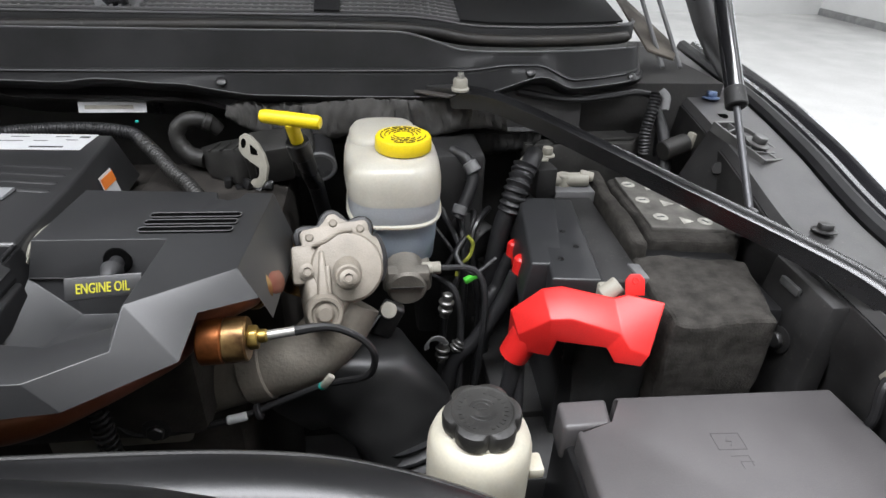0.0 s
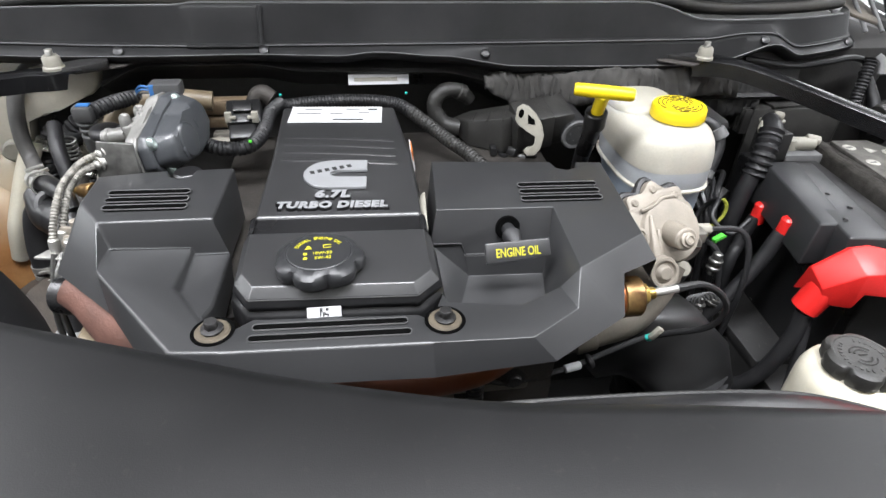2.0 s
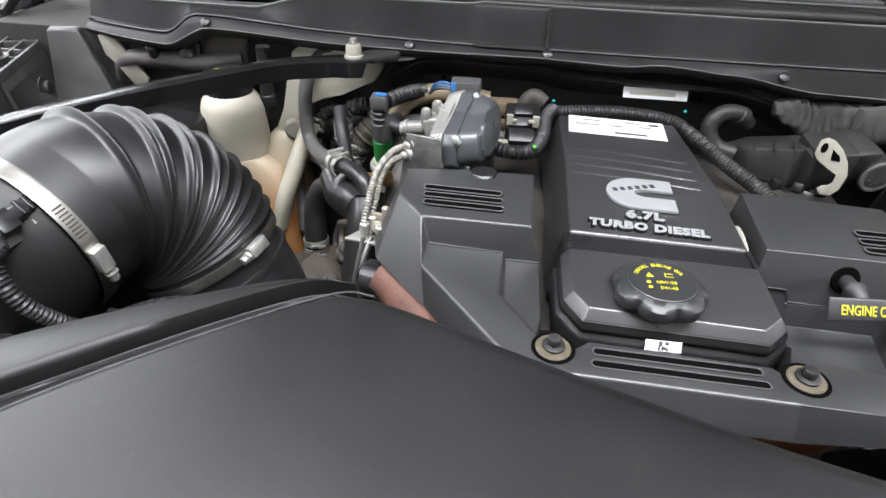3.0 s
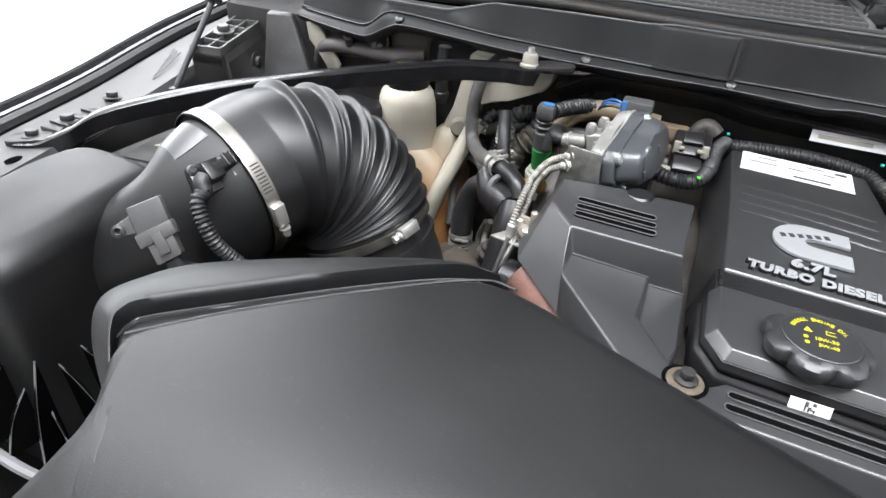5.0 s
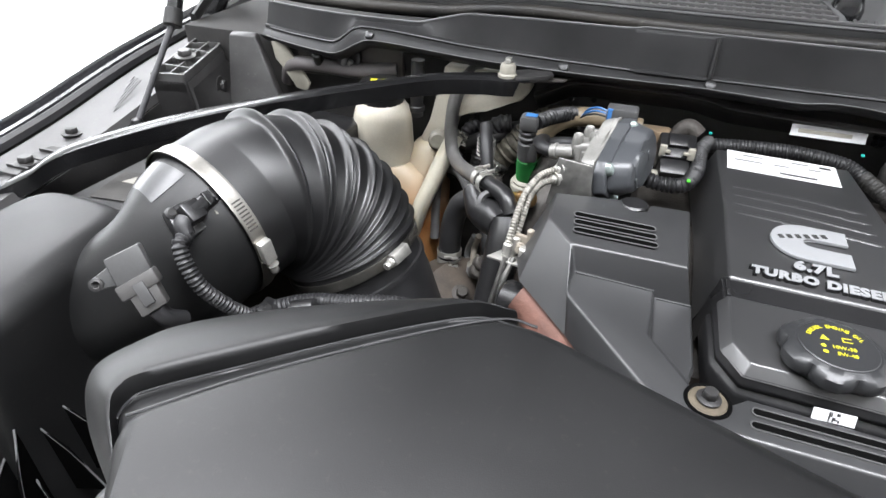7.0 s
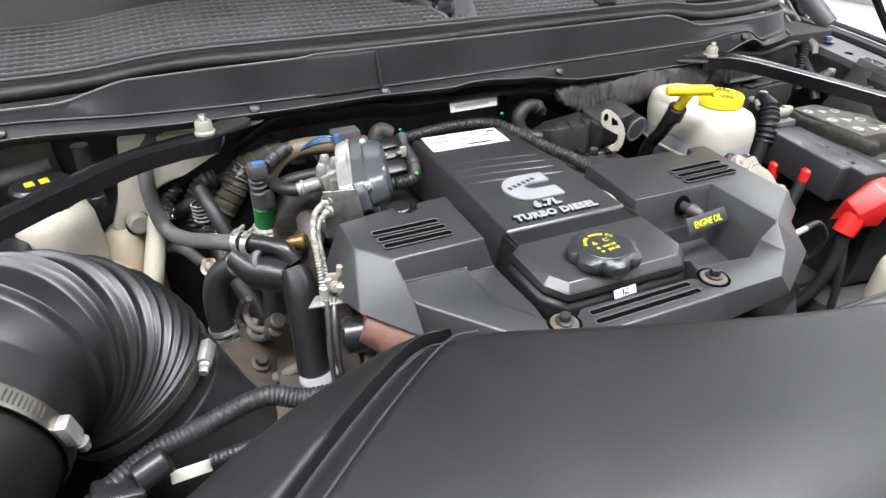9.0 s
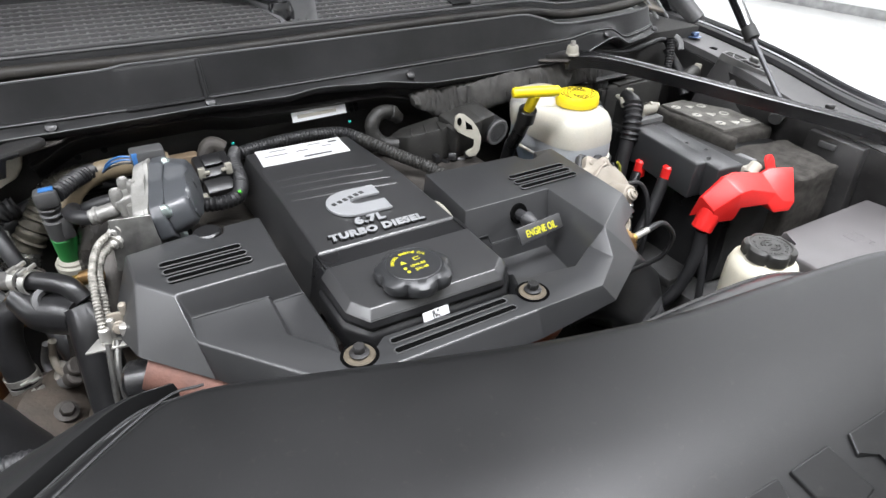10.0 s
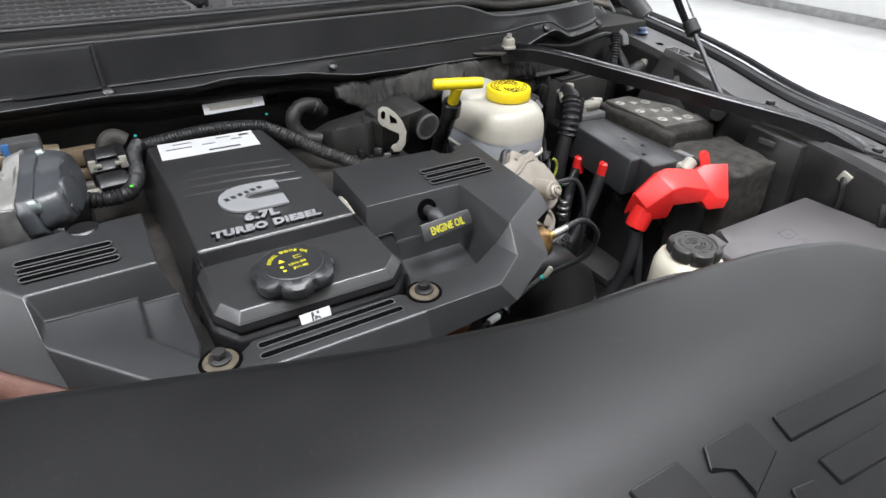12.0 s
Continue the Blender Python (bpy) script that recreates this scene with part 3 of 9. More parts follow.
# windscreen and its wiper
bm = B()
loft(bm, [[(x, cowl_line(x) + 0.24, 1.50), (x * 0.93, cowl_line(x) + 0.75, 1.95)] for x in np.linspace(-0.84, 0.73, 20)])
single("windscreen", solid(bm, 0.005), BLADE, "dark glass windscreen rising behind the cowl", "windscreen", kind="structure")
wiper = thing("wiper", (-0.03, 1.03, 1.46), "black wiper arm on its pivot in a bare cowl recess", "wiper")
bm = B()
rows = []
for u in np.linspace(0, 1, 12):
    y, l, r = 1.018 + 0.25 * u, -0.046 - 0.10 * u, 0.002 + 0.085 * u
    zt = tray(0, (y - 0.998) / 0.22).z
    rows.append([V(l - 0.004, y - 0.003, zt + 0.002), V(l + 0.001, y, zt + 0.003), V(l + 0.006, y + 0.003, zt - 0.002), V(l + 0.012, y + 0.005, zt - 0.010), V((l + r) / 2, y + 0.006, zt - 0.012), V(r - 0.012, y + 0.005, zt - 0.010), V(r - 0.006, y + 0.003, zt - 0.002), V(r - 0.001, y, zt + 0.003), V(r + 0.004, y - 0.003, zt + 0.002)])
bm = B()
front = [p + V(0, -0.006, -0.006) for p in rows[0]]
loft(bm, [front] + rows)
part("pivot_recess", solid(bm, 0.002), POCKET, wiper, "smooth grey triangular pivot pocket", 60)
bm = B()
add_lathe(bm, [(0, 0), (0.019, 0), (0.0195, 0.010), (0.0165, 0.020), (0.015, 0.024), (0.006, 0.026), (0, 0.026)], 24, Matrix.Translation((-0.038, 1.046, 1.450)))
part("pivot_cap", bm, GLOSSY, wiper, "glossy black pivot cap")
bm = B()
add_tube(bm, [(-0.030, 1.046, 1.472), (-0.050, 1.054, 1.482), (-0.085, 1.070, 1.490), (-0.16, 1.10, 1.500), (-0.30, 1.15, 1.515), (-0.48, 1.19, 1.53)], [0.013, 0.015, 0.012, 0.010, 0.009, 0.007], 12, 6, squash=0.7)
part("arm", bm, GLOSSY, wiper)

# ---- hood, hinge and gas struts ----
hood = thing("hood", (-0.06, 1.15, 1.5), "black steel hood raised high over the engine bay", "hood")
bm = B()
loft(bm, [[(-0.98 + 0.08 * v, 1.22 - 0.69 * v, 1.50 + 1.10 * v), (-0.6, 1.22 - 0.72 * v, 1.54 + 1.10 * v), (-0.06, 1.22 - 0.75 * v, 1.56 + 1.10 * v), (0.45, 1.22 - 0.72 * v, 1.54 + 1.10 * v), (0.86 - 0.08 * v, 1.22 - 0.69 * v, 1.50 + 1.10 * v)] for v in np.linspace(0, 1, 8)])
part("hood_panel", solid(bm, 0.02), BODY, hood)
bm = B()
loft(bm, [[(-0.78 + 0.08 * v, 1.18 - 0.63 * v, 1.525 + 0.99 * v), (-0.06, 1.18 - 0.66 * v, 1.565 + 0.99 * v), (0.66 - 0.08 * v, 1.18 - 0.63 * v, 1.525 + 0.99 * v)] for v in np.linspace(0.05, 0.95, 6)])
part("hood_liner", solid(bm, 0.012), material("dark_hood_liner", (0.045, 0.045, 0.046), 0.9, vary=0.25, scale=12, grain=300, bump=0.5), hood, "dark felt hood liner")
for x, s in ((0.875, 1), (-0.985, -1)):
    bm = B()
    add_tube(bm, [(x + s * 0.02, 1.02, 1.36), (x + s * 0.005, 1.10, 1.42), (x - s * 0.01, 1.18, 1.50)], [0.018, 0.022, 0.02], 8, 5, squash=0.4)
    part("hinge", bm, COAT, hood)
    bm = B()
    add_prism(bm, [V(x - s * 0.02, 1.14, 1.47), V(x + s * 0.02, 1.14, 1.47), V(x + s * 0.075, 1.10, 1.345), V(x + s * 0.05, 1.10, 1.335)], [V(x - s * 0.02, 1.17, 1.47), V(x + s * 0.02, 1.17, 1.47), V(x + s * 0.075, 1.14, 1.345), V(x + s * 0.05, 1.14, 1.335)], 0.006)
    part("hinge_arm", bm, GLOSSY, hood)


ROD = material("grey_piston_rod", (0.07, 0.07, 0.074), 0.4, metal=0.5, vary=0.1)


def strut(foot, knee, top, label):
    th = thing("gas_strut", foot, label, "gas strut", "hood struts")
    bm = B()
    add_cyl(bm, foot, knee, 0.0045)
    part("rod", bm, ROD, th, "thin grey piston rod")
    bm = B()
    add_cyl(bm, knee, top, 0.0115, bevel=0.003)
    part("cylinder", bm, GLOSSY, th, "satin black cylinder")
    bm = B()
    k, d = Vector(knee), (Vector(top) - Vector(knee)).normalized()
    add_cyl(bm, k - d * 0.004, k + d * 0.022, 0.0135, 0.0125)
    part("collar", bm, DARK, th)
    bm = B()
    add_lathe(bm, [(0, -0.010), (0.007, -0.007), (0.010, 0), (0.007, 0.007), (0, 0.010)], 14, Matrix.Translation(foot))
    part("ball_joint", bm, SATIN, th)
    return th


strut((0.744, 0.690, 1.285), (0.760, 0.799, 1.384), (0.791, 1.10, 1.678), "black gas strut between fender rail and hood")
strut((-0.950, 0.790, 1.268), (-0.930, 0.885, 1.390), (-0.951, 1.085, 1.70), "black gas strut between fender and raised hood")

# ---- tower braces ----
BAR = material("black_painted_bar", (0.008, 0.008, 0.0085), 0.24, vary=0.3, scale=20, grain=500, bump=0.004)
def brace(pts, widths, stud_at, label, lean=0.0):
    th = thing("tower_brace", pts[-1], label, "brace", "tower braces")
    line = spline(pts, 8)
    w = np.interp(np.linspace(0, len(pts) - 1, len(line)), range(len(pts)), widths)
    rows = []
    for i, p in enumerate(line):
        t = (line[min(i + 1, len(line) - 1)] - line[max(i - 1, 0)]).normalized()
        n = Vector((-t.y, t.x, 0)).normalized()
        h = w[i] / 2
        d = 0.022 if 6 < i < len(line) - 7 else 0.004
        n = n + V(0, 0, lean if 6 < i < len(line) - 7 else 0)
        rows.append([p + n * h + V(0, 0, -d), p + n * h + V(0, 0, -0.002), p + n * (h - 0.003), p - n * (h - 0.003), p - n * h + V(0, 0, -0.002), p - n * h + V(0, 0, -d)])
    bm = B()
    loft(bm, rows)
    part("bar", solid(bm, 0.003), BAR, th, "gloss black pressed steel bar")
    for e, k in ((0, 1), (-1, -2)):
        bm = B()
        c, d = Vector(pts[e]), (Vector(pts[e]) - Vector(pts[k])).normalized()
        n = Vector((-d.y, d.x, 0)).normalized()
        q = [c - d * 0.04 - n * 0.015, c - d * 0.04 + n * 0.015, c + n * 0.016 + d * 0.004, c + d * 0.012 + n * 0.012, c + d * 0.012 - n * 0.012, c - n * 0.016 + d * 0.004]
        add_prism(bm, [p + V(0, 0, -0.005) for p in q], [p + V(0, 0, 0.0025) for p in q], 0.0012, 2)
        part("end_plate", bm, COAT, th, "flattened bolt-on end")
    st = thing("stud_nut", stud_at, "white-capped nut on a threaded stud of the cowl", "nut", "brace studs")
    bm = B()
    add_lathe(bm, [(0, 0), (0.0125, 0), (0.0125, 0.003), (0.0105, 0.005), (0.010, 0.014), (0.008, 0.017), (0, 0.017)], 20, Matrix.Translation(stud_at))
    part("nut", bm, BONE, st, "pale flange nut")
    bm = B()
    add_tube(bm, [Vector(stud_at) + V(0, 0, 0.015), Vector(stud_at) + V(0, 0, 0.024)], 0.0042, 10, 14, wave=lambda s: 0.0005 * math.cos(s * 5000))
    part("stud", bm, STEEL, st)
    return th


brace([(0.40, 0.945, 1.366), (0.43, 0.925, 1.368), (0.465, 0.90, 1.370), (0.52, 0.85, 1.360), (0.66, 0.69, 1.325), (0.77, 0.56, 1.297), (0.805, 0.50, 1.277), (0.82, 0.475, 1.264), (0.825, 0.45, 1.262)],
      [0.022, 0.026, 0.018, 0.015, 0.015, 0.018, 0.026, 0.036, 0.036], (0.43, 0.918, 1.367), "gloss black brace from cowl to fender beside the battery", 0.25)
brace([(-0.385, 0.925, 1.372), (-0.425, 0.905, 1.370), (-0.47, 0.905, 1.366), (-0.55, 0.868, 1.363), (-0.75, 0.738, 1.341), (-0.90, 0.648, 1.305), (-0.955, 0.612, 1.275), (-0.985, 0.595, 1.262), (-1.01, 0.580, 1.2605)],
      [0.026, 0.032, 0.027, 0.024, 0.024, 0.026, 0.032, 0.04, 0.036], (-0.427, 0.904, 1.370), "gloss black brace from cowl to fender over the air hose")

UP = (0.0, 0.12, 1.0)
for p in ((0.82, 0.465, 1.262), (0.803, 0.643, 1.288)):
    bolt(p, UP, 0.0085, 0.007, COAT, label="black hexagon flange bolt on the fender rail", group="rail bolts")
bolt((0.836, 0.974, 1.339), UP, 0.0085, 0.009, BLUESTEEL, label="blue-tinted flange bolt on the fender rail", group="rail bolts")
for p in ((-0.998, 0.591, 1.262), (-1.0, 0.722, 1.2715)):
    bolt(p, UP, 0.0085, 0.007, COAT, label="black hexagon flange bolt on the fender rail", group="rail bolts")
for x in (-0.64, -0.18, 0.115, 0.533, 0.70, -0.36):
    y = cowl_line(x) - 0.0135
    bm = B()
    add_lathe(bm, [(0, 0), (0.0070, 0), (0.0062, 0.0022), (0.003, 0.0032), (0, 0.0032)], 16, aim((x, y, float(np.interp(x, CX, 0.45 * LIP_Z + 0.55 * FLANGE_Z)) + 0.001), (0, -0.7, 0.7)))
    single("push_pin", bm, SATIN, "round black plastic push pin in the cowl lip", "push pin", "cowl pins")

# printed lines, slot and reinforcing plates on the air filter side rail
bm = B()
for k in range(5):
    add_box(bm, (-1.018 + 0.007 * k, 0.840 - 0.004 * k, 1.2915 + 0.0006 * k), (0.0022, 0.075 - 0.01 * (k % 2), 0.0008), 0, pose(0, 0, 0, 17, 0, 6))
single("rail_print", bm, GREY, "faint printed lines on the fender rail", "print")
for x, y, z, label in ((-0.983, 0.648, 1.266, "small ribbed black plate bolted to the rail"),):
    th = thing("rail_plate", (x, y, z - 0.01), label, "plate", "rail plates")
    bm = B()
    add_slab(bm, [(x - 0.022, y - 0.040), (x + 0.020, y - 0.040), (x + 0.024, y + 0.020), (x + 0.008, y + 0.042), (x - 0.018, y + 0.040)], z - 0.012, z + 0.003, 0.002, 2)
    part("plate_body", bm, COAT, th)
    for k in range(3):
        bm = B()
        add_box(bm, (x, y - 0.026 + 0.024 * k, z + 0.0045), (0.036, 0.003, 0.005), 0.0008)
        part("rib", bm, COAT, th)
    bolt((x, y - 0.014, z + 0.004), (0, 0.1, 1), 0.0095, 0.008, COAT, "bolt", parent=th)
for pts, z in (([(-0.44, 0.915), (-0.405, 0.905), (-0.355, 0.930), (-0.345, 0.946), (-0.43, 0.944)], 1.3655), ([(0.445, 0.925), (0.41, 0.905), (0.37, 0.93), (0.365, 0.946), (0.44, 0.944)], 1.3625)):
    bm = B()
    add_slab(bm, pts, z - 0.003, z, 0.0008, 1)
    single("stud_plate", bm, material("brown_dusty_steel", (0.045, 0.040, 0.036), 0.6, vary=0.4, scale=40), "dusty pressed steel plate under the cowl stud", "plate", "stud plates")
for p, r in (((0.826, 0.918, 1.3305), 0.011), ((-0.960, 0.870, 1.2995), 0.012), ((-0.975, 0.545, 1.2535), 0.011)):
    bm = B()
    add_slab(bm, [(p[0] + 0.6 * r * math.cos(a), p[1] + r * math.sin(a)) for a in np.linspace(0, 2 * math.pi, 17)[:-1]], p[2] - 0.002, p[2] + 0.0006, 0, 1)
    single("rail_hole", bm, SHADE, "dark oval hole in the fender rail", "hole", "rail holes", kind="structure")


# ---- engine ----
bm = B()
add_slab(bm, [(-0.28, 0.60), (0.16, 0.60), (0.16, 0.98), (-0.28, 0.98)], 0.62, 1.13, 0.02)
add_slab(bm, [(-0.24, 0.56), (0.14, 0.56), (0.14, 0.97), (-0.24, 0.97)], 1.12, 1.25, 0.015)
single("engine_block", bm, DIRTY, "dirty cast iron diesel engine block", "engine")

cover = thing("engine_cover", (-0.06, 0.58, 1.25), "matt black moulded plastic engine cover with two vented shoulders", "engine cover")


def ring(pts, z):
    return [V(x, y, z) for x, y in pts]


def shell(name, pts, faces, bevel, mat, parent, angle=30, label=""):
    """A moulded shell: named corners, faces between them, with rounded edges."""
    bm = B()
    vs = {k: bm.verts.new(p) for k, p in pts.items()}
    for f in faces:
        bm.faces.new([vs[k] for k in f.split()])
    bmesh.ops.recalc_face_normals(bm, faces=bm.faces)
    sharp = [e for e in bm.edges if len(e.link_faces) == 2 and e.calc_face_angle(0) > 0.12]
    bmesh.ops.bevel(bm, geom=sharp, offset=bevel, segments=3, affect="EDGES", profile=0.5, clamp_overlap=True)
    return part(name, bm, mat, parent, label, angle)


# left shoulder with its vented top, pocket and slanted outer flank
shell("cover_shell", {
    "bl": (-0.323, 0.700, 1.326), "n1": (-0.258, 0.709, 1.326), "n2": (-0.254, 0.696, 1.326), "n3": (-0.243, 0.690, 1.326), "n4": (-0.233, 0.695, 1.326), "n5": (-0.230, 0.708, 1.326),
    "br": (-0.192, 0.709, 1.326), "fr": (-0.195, 0.608, 1.327), "pl": (-0.295, 0.610, 1.327), "fl": (-0.322, 0.649, 1.326),
    "w1": (-0.2875, 0.6025, 1.3025), "w2": (-0.218, 0.6020, 1.3000), "w3": (-0.2165, 0.6020, 1.2925), "w4": (-0.184, 0.6020, 1.2918), "f3": (-0.2205, 0.543, 1.3002), "q": (-0.2165, 0.546, 1.2920),
    "po": (-0.290, 0.570, 1.3012), "d1": (-0.206, 0.466, 1.3005), "d2": (-0.185, 0.521, 1.2955), "d3": (-0.190, 0.500, 1.3000), "d4": (-0.170, 0.482, 1.3003), "d5": (-0.170, 0.4625, 1.3005),
    "g0": (-0.345, 0.700, 1.272), "g1": (-0.347, 0.642, 1.276), "g2": (-0.336, 0.597, 1.284), "g3": (-0.282, 0.556, 1.264), "g4": (-0.218, 0.460, 1.274), "g5": (-0.170, 0.452, 1.274),
    "b0": (-0.192, 0.715, 1.262), "b1": (-0.196, 0.607, 1.262), "b2": (-0.186, 0.598, 1.262), "b3": (-0.185, 0.521, 1.262), "b4": (-0.189, 0.499, 1.262), "b5": (-0.169, 0.482, 1.262),
    "k0": (-0.258, 0.714, 1.262), "k1": (-0.254, 0.698, 1.262), "k2": (-0.243, 0.692, 1.262), "k3": (-0.233, 0.697, 1.262), "k4": (-0.230, 0.713, 1.262), "k5": (-0.323, 0.706, 1.262)},
    ["bl n1 n2 n3 n4 n5 br fr pl fl", "pl fr w4 w3 w2 w1", "w2 w3 q f3", "f3 q d3", "w3 w4 d2 d3 q", "w1 w2 f3 d3 d4 d5 d1 po", "pl w1 po",
     "fl pl po g3 g2", "bl fl g1 g0", "fl g2 g1", "po d1 g4 g3", "d1 d5 g5 g4", "fr br b0 b1", "w4 fr b1 b2", "w4 b2 b3 d2", "d2 b3 b4 d3", "d3 b4 b5 d4", "n1 k0 k1 n2", "n2 k1 k2 n3", "n3 k2 k3 n4", "n4 k3 k4 n5", "bl k5 k0 n1", "n5 k4 b0 br"], 0.0026, COVER, cover)
# right shoulder with the deep pocket round the dipstick
shell("cover_shell", {
    "bl": (0.016, 0.715, 1.322), "n1": (0.147, 0.704, 1.322), "n2": (0.150, 0.690, 1.322), "n3": (0.161, 0.684, 1.322), "n4": (0.172, 0.689, 1.322), "n5": (0.176, 0.701, 1.322),
    "br": (0.204, 0.699, 1.322), "r3": (0.192, 0.556, 1.322), "pr": (0.118, 0.510, 1.3225), "pi": (0.123, 0.609, 1.322), "r1": (0.009, 0.613, 1.322),
    "w0": (0.002, 0.603, 1.2895), "w1": (0.032, 0.602, 1.2890), "w2": (0.0365, 0.6015, 1.2765), "w3": (0.1215, 0.600, 1.275), "u2": (0.0368, 0.5985, 1.2760), "u3": (0.1208, 0.597, 1.2745), "g2": (0.041, 0.595, 1.2535), "g3": (0.1175, 0.594, 1.2520),
    "f0": (0.001, 0.552, 1.2720), "h1": (0.014, 0.516, 1.2535), "h2": (0.068, 0.507, 1.2530), "h3": (0.1045, 0.527, 1.2525), "c0": (0.005, 0.5035, 1.3000), "c1": (0.066, 0.4935, 1.3000), "c2": (0.1045, 0.5140, 1.2998),
    "pb": (0.1115, 0.4850, 1.2995), "d0": (0.003, 0.516, 1.2990), "e0": (-0.010, 0.482, 1.3003), "e1": (-0.012, 0.457, 1.3005), "e2": (0.066, 0.4545, 1.3005),
    "s0": (0.222, 0.702, 1.262), "s1": (0.208, 0.547, 1.298), "sn": (0.165, 0.522, 1.3035), "s2": (0.156, 0.488, 1.284), "s3": (0.086, 0.451, 1.276), "s4": (-0.012, 0.446, 1.274), "s5": (0.214, 0.56, 1.266),
    "b0": (0.012, 0.720, 1.262), "b1": (0.004, 0.612, 1.262), "b2": (-0.002, 0.603, 1.262), "b3": (-0.001, 0.560, 1.262), "b4": (0.002, 0.516, 1.262), "b5": (-0.010, 0.482, 1.262), "k0": (0.147, 0.709, 1.262), "k1": (0.150, 0.692, 1.262), "k2": (0.161, 0.686, 1.262), "k3": (0.172, 0.691, 1.262), "k4": (0.176, 0.706, 1.262)},
    ["bl n1 n2 n3 n4 n5 br r3 pr pi r1", "r1 pi w3 w2 w1 w0", "w0 w1 g2", "w0 g2 h1 f0", "w1 w2 u2 g2", "w2 w3 u3 u2", "u2 u3 g3 g2", "g2 g3 h3 h2 h1", "c0 c1 h2 h1", "c1 c2 h3 h2", "c0 h1 f0 d0", "pi pr c2 h3 g3 u3 w3", "pr pb c2", "d0 c0 c1 c2 pb e2 e1 e0", "pr r3 s1 sn s2", "pr s2 s3 e2 pb", "e1 e2 s3 s4", "r3 br s0 s5 s1",
     "bl r1 b1 b0", "r1 w0 b2 b1", "w0 f0 b3 b2", "f0 d0 b4 b3", "d0 e0 b5 b4", "n1 k0 k1 n2", "n2 k1 k2 n3", "n3 k2 k3 n4", "n4 k3 k4 n5", "bl b0 k0 n1", "n5 k4 s0 br"], 0.0026, COVER, cover)
# front strip joining the two shoulders before the panel
shell("front_strip", {"a": (-0.171, 0.4625, 1.3004), "b": (-0.011, 0.457, 1.3004), "c": (-0.009, 0.482, 1.3002), "d": (-0.020, 0.492, 1.2995), "e": (-0.150, 0.499, 1.2995), "f": (-0.171, 0.482, 1.3002), "g": (-0.171, 0.452, 1.274), "h": (-0.011, 0.446, 1.274), "i": (-0.009, 0.482, 1.262), "j": (-0.020, 0.492, 1.262), "k": (-0.150, 0.499, 1.262), "l": (-0.171, 0.482, 1.262)},
      ["a b c d e f", "a g h b", "c i j d", "d j k e", "e k l f"], 0.0024, COVER, cover)

for pts in ([(-0.2865, 0.6012, 1.3030), (-0.2185, 0.6008, 1.3006), (-0.2162, 0.6008, 1.2930), (-0.1850, 0.6008, 1.2925)], [(0.003, 0.6018, 1.2900), (0.0325, 0.6010, 1.2893), (0.0372, 0.5995, 1.2770), (0.1200, 0.5980, 1.2755)]):
    bm = B()
    add_tube(bm, pts, 0.0008, 8, 1)
    part("ledge_bead", bm, COVER, cover)


def slot(m, length, w, parent):
    """A vent slot: round-ended black patch painting the opening's shade, with a raised rim all round."""
    k = [(length / 2 * math.copysign(1, math.cos(a)) + w / 2 * math.cos(a), w / 2 * math.sin(a)) for a in np.linspace(0.1, 2 * math.pi - 0.1, 20)]
    bm = B()
    add_slab(bm, k, -0.002, 0.0003, 0, 1, m)
    rim = part("vent_slot", bm, SHADE, parent, "vent slot with its shade painted as a flat black patch")
    # rim greyer than the cover, painting the highlight along the slot's edge
    bm = B()
    loop = [m @ V(x * (1 + 0.0012 / length), y * 1.1, 0.0002) for x, y in k]
    add_tube(bm, loop + loop[:1], 0.0007, 6, 1)
    part("slot_rim", bm, GREY, rim)


for k in range(3):
    slot(frame_of((-0.262 + 0.0015 * k, 0.6585 - 0.0138 * k, 1.3287), (1, -0.03, 0), (0, 1, 0)), 0.066, 0.0080, cover)
for k in range(3):
    slot(frame_of((0.139 - 0.0015 * k, 0.6500 - 0.0138 * k, 1.3240), (1, -0.03, 0), (0, 1, 0)), 0.074, 0.0080, cover)
for k in range(2):
    slot(frame_of((-0.089, 0.4855 - 0.0125 * k, 1.3006), (1, -0.03, 0), (0, 1, 0)), 0.112 + 0.004 * k, 0.0066, cover)
# the recess is not sunk: a black ring on the surface paints its shade
for x, y, z in ((-0.178, 0.486, 1.3005), (0.0, 0.481, 1.3005)):
    bm = B()
    add_lathe(bm, [(0.008, 0.0006), (0.0156, 0.0006), (0.0160, 0.0008), (0.0164, 0.0002)], 28, Matrix.Translation((x, y, z)))
    w = part("bolt_recess", bm, SHADE, cover, "flat black ring painting the shade of the bolt's recess")
    bm = B()
    add_lathe(bm, [(0, 0.0022), (0.0124, 0.0018), (0.0134, 0.0007)], 24, Matrix.Translation((x, y, z)))
    part("washer", bm, WASHER, w, "dusty tan washer")
    bolt((x, y, z + 0.0028), (0, 0, 1), 0.0055, 0.0065, COAT, "bolt", parent=cover)
# oil dipstick with its flag handle
dip = thing("oil_dipstick", (0.083, 0.61, 1.28), "black oil dipstick with a flat lettered handle", "dipstick")
bm = B()
add_cyl(bm, (0.078, 0.6125, 1.302), (0.079, 0.590, 1.303), 0.0065)
add_cyl(bm, (0.079, 0.592, 1.303), (0.080, 0.575, 1.303), 0.0095, 0.006)
part("stem", bm, RUBBER, dip)
hm = frame_of((0.080, 0.566, 1.303), (1, 0.02, 0.04), (0, 0.55, 0.83))
bm = B()
add_slab(bm, [(-0.031, -0.011), (0.031, -0.008), (0.031, 0.009), (-0.031, 0.009)], -0.004, 0.0, 0.0018, 2, hm)
part("handle", bm, COVER, dip, "flat black handle plate")
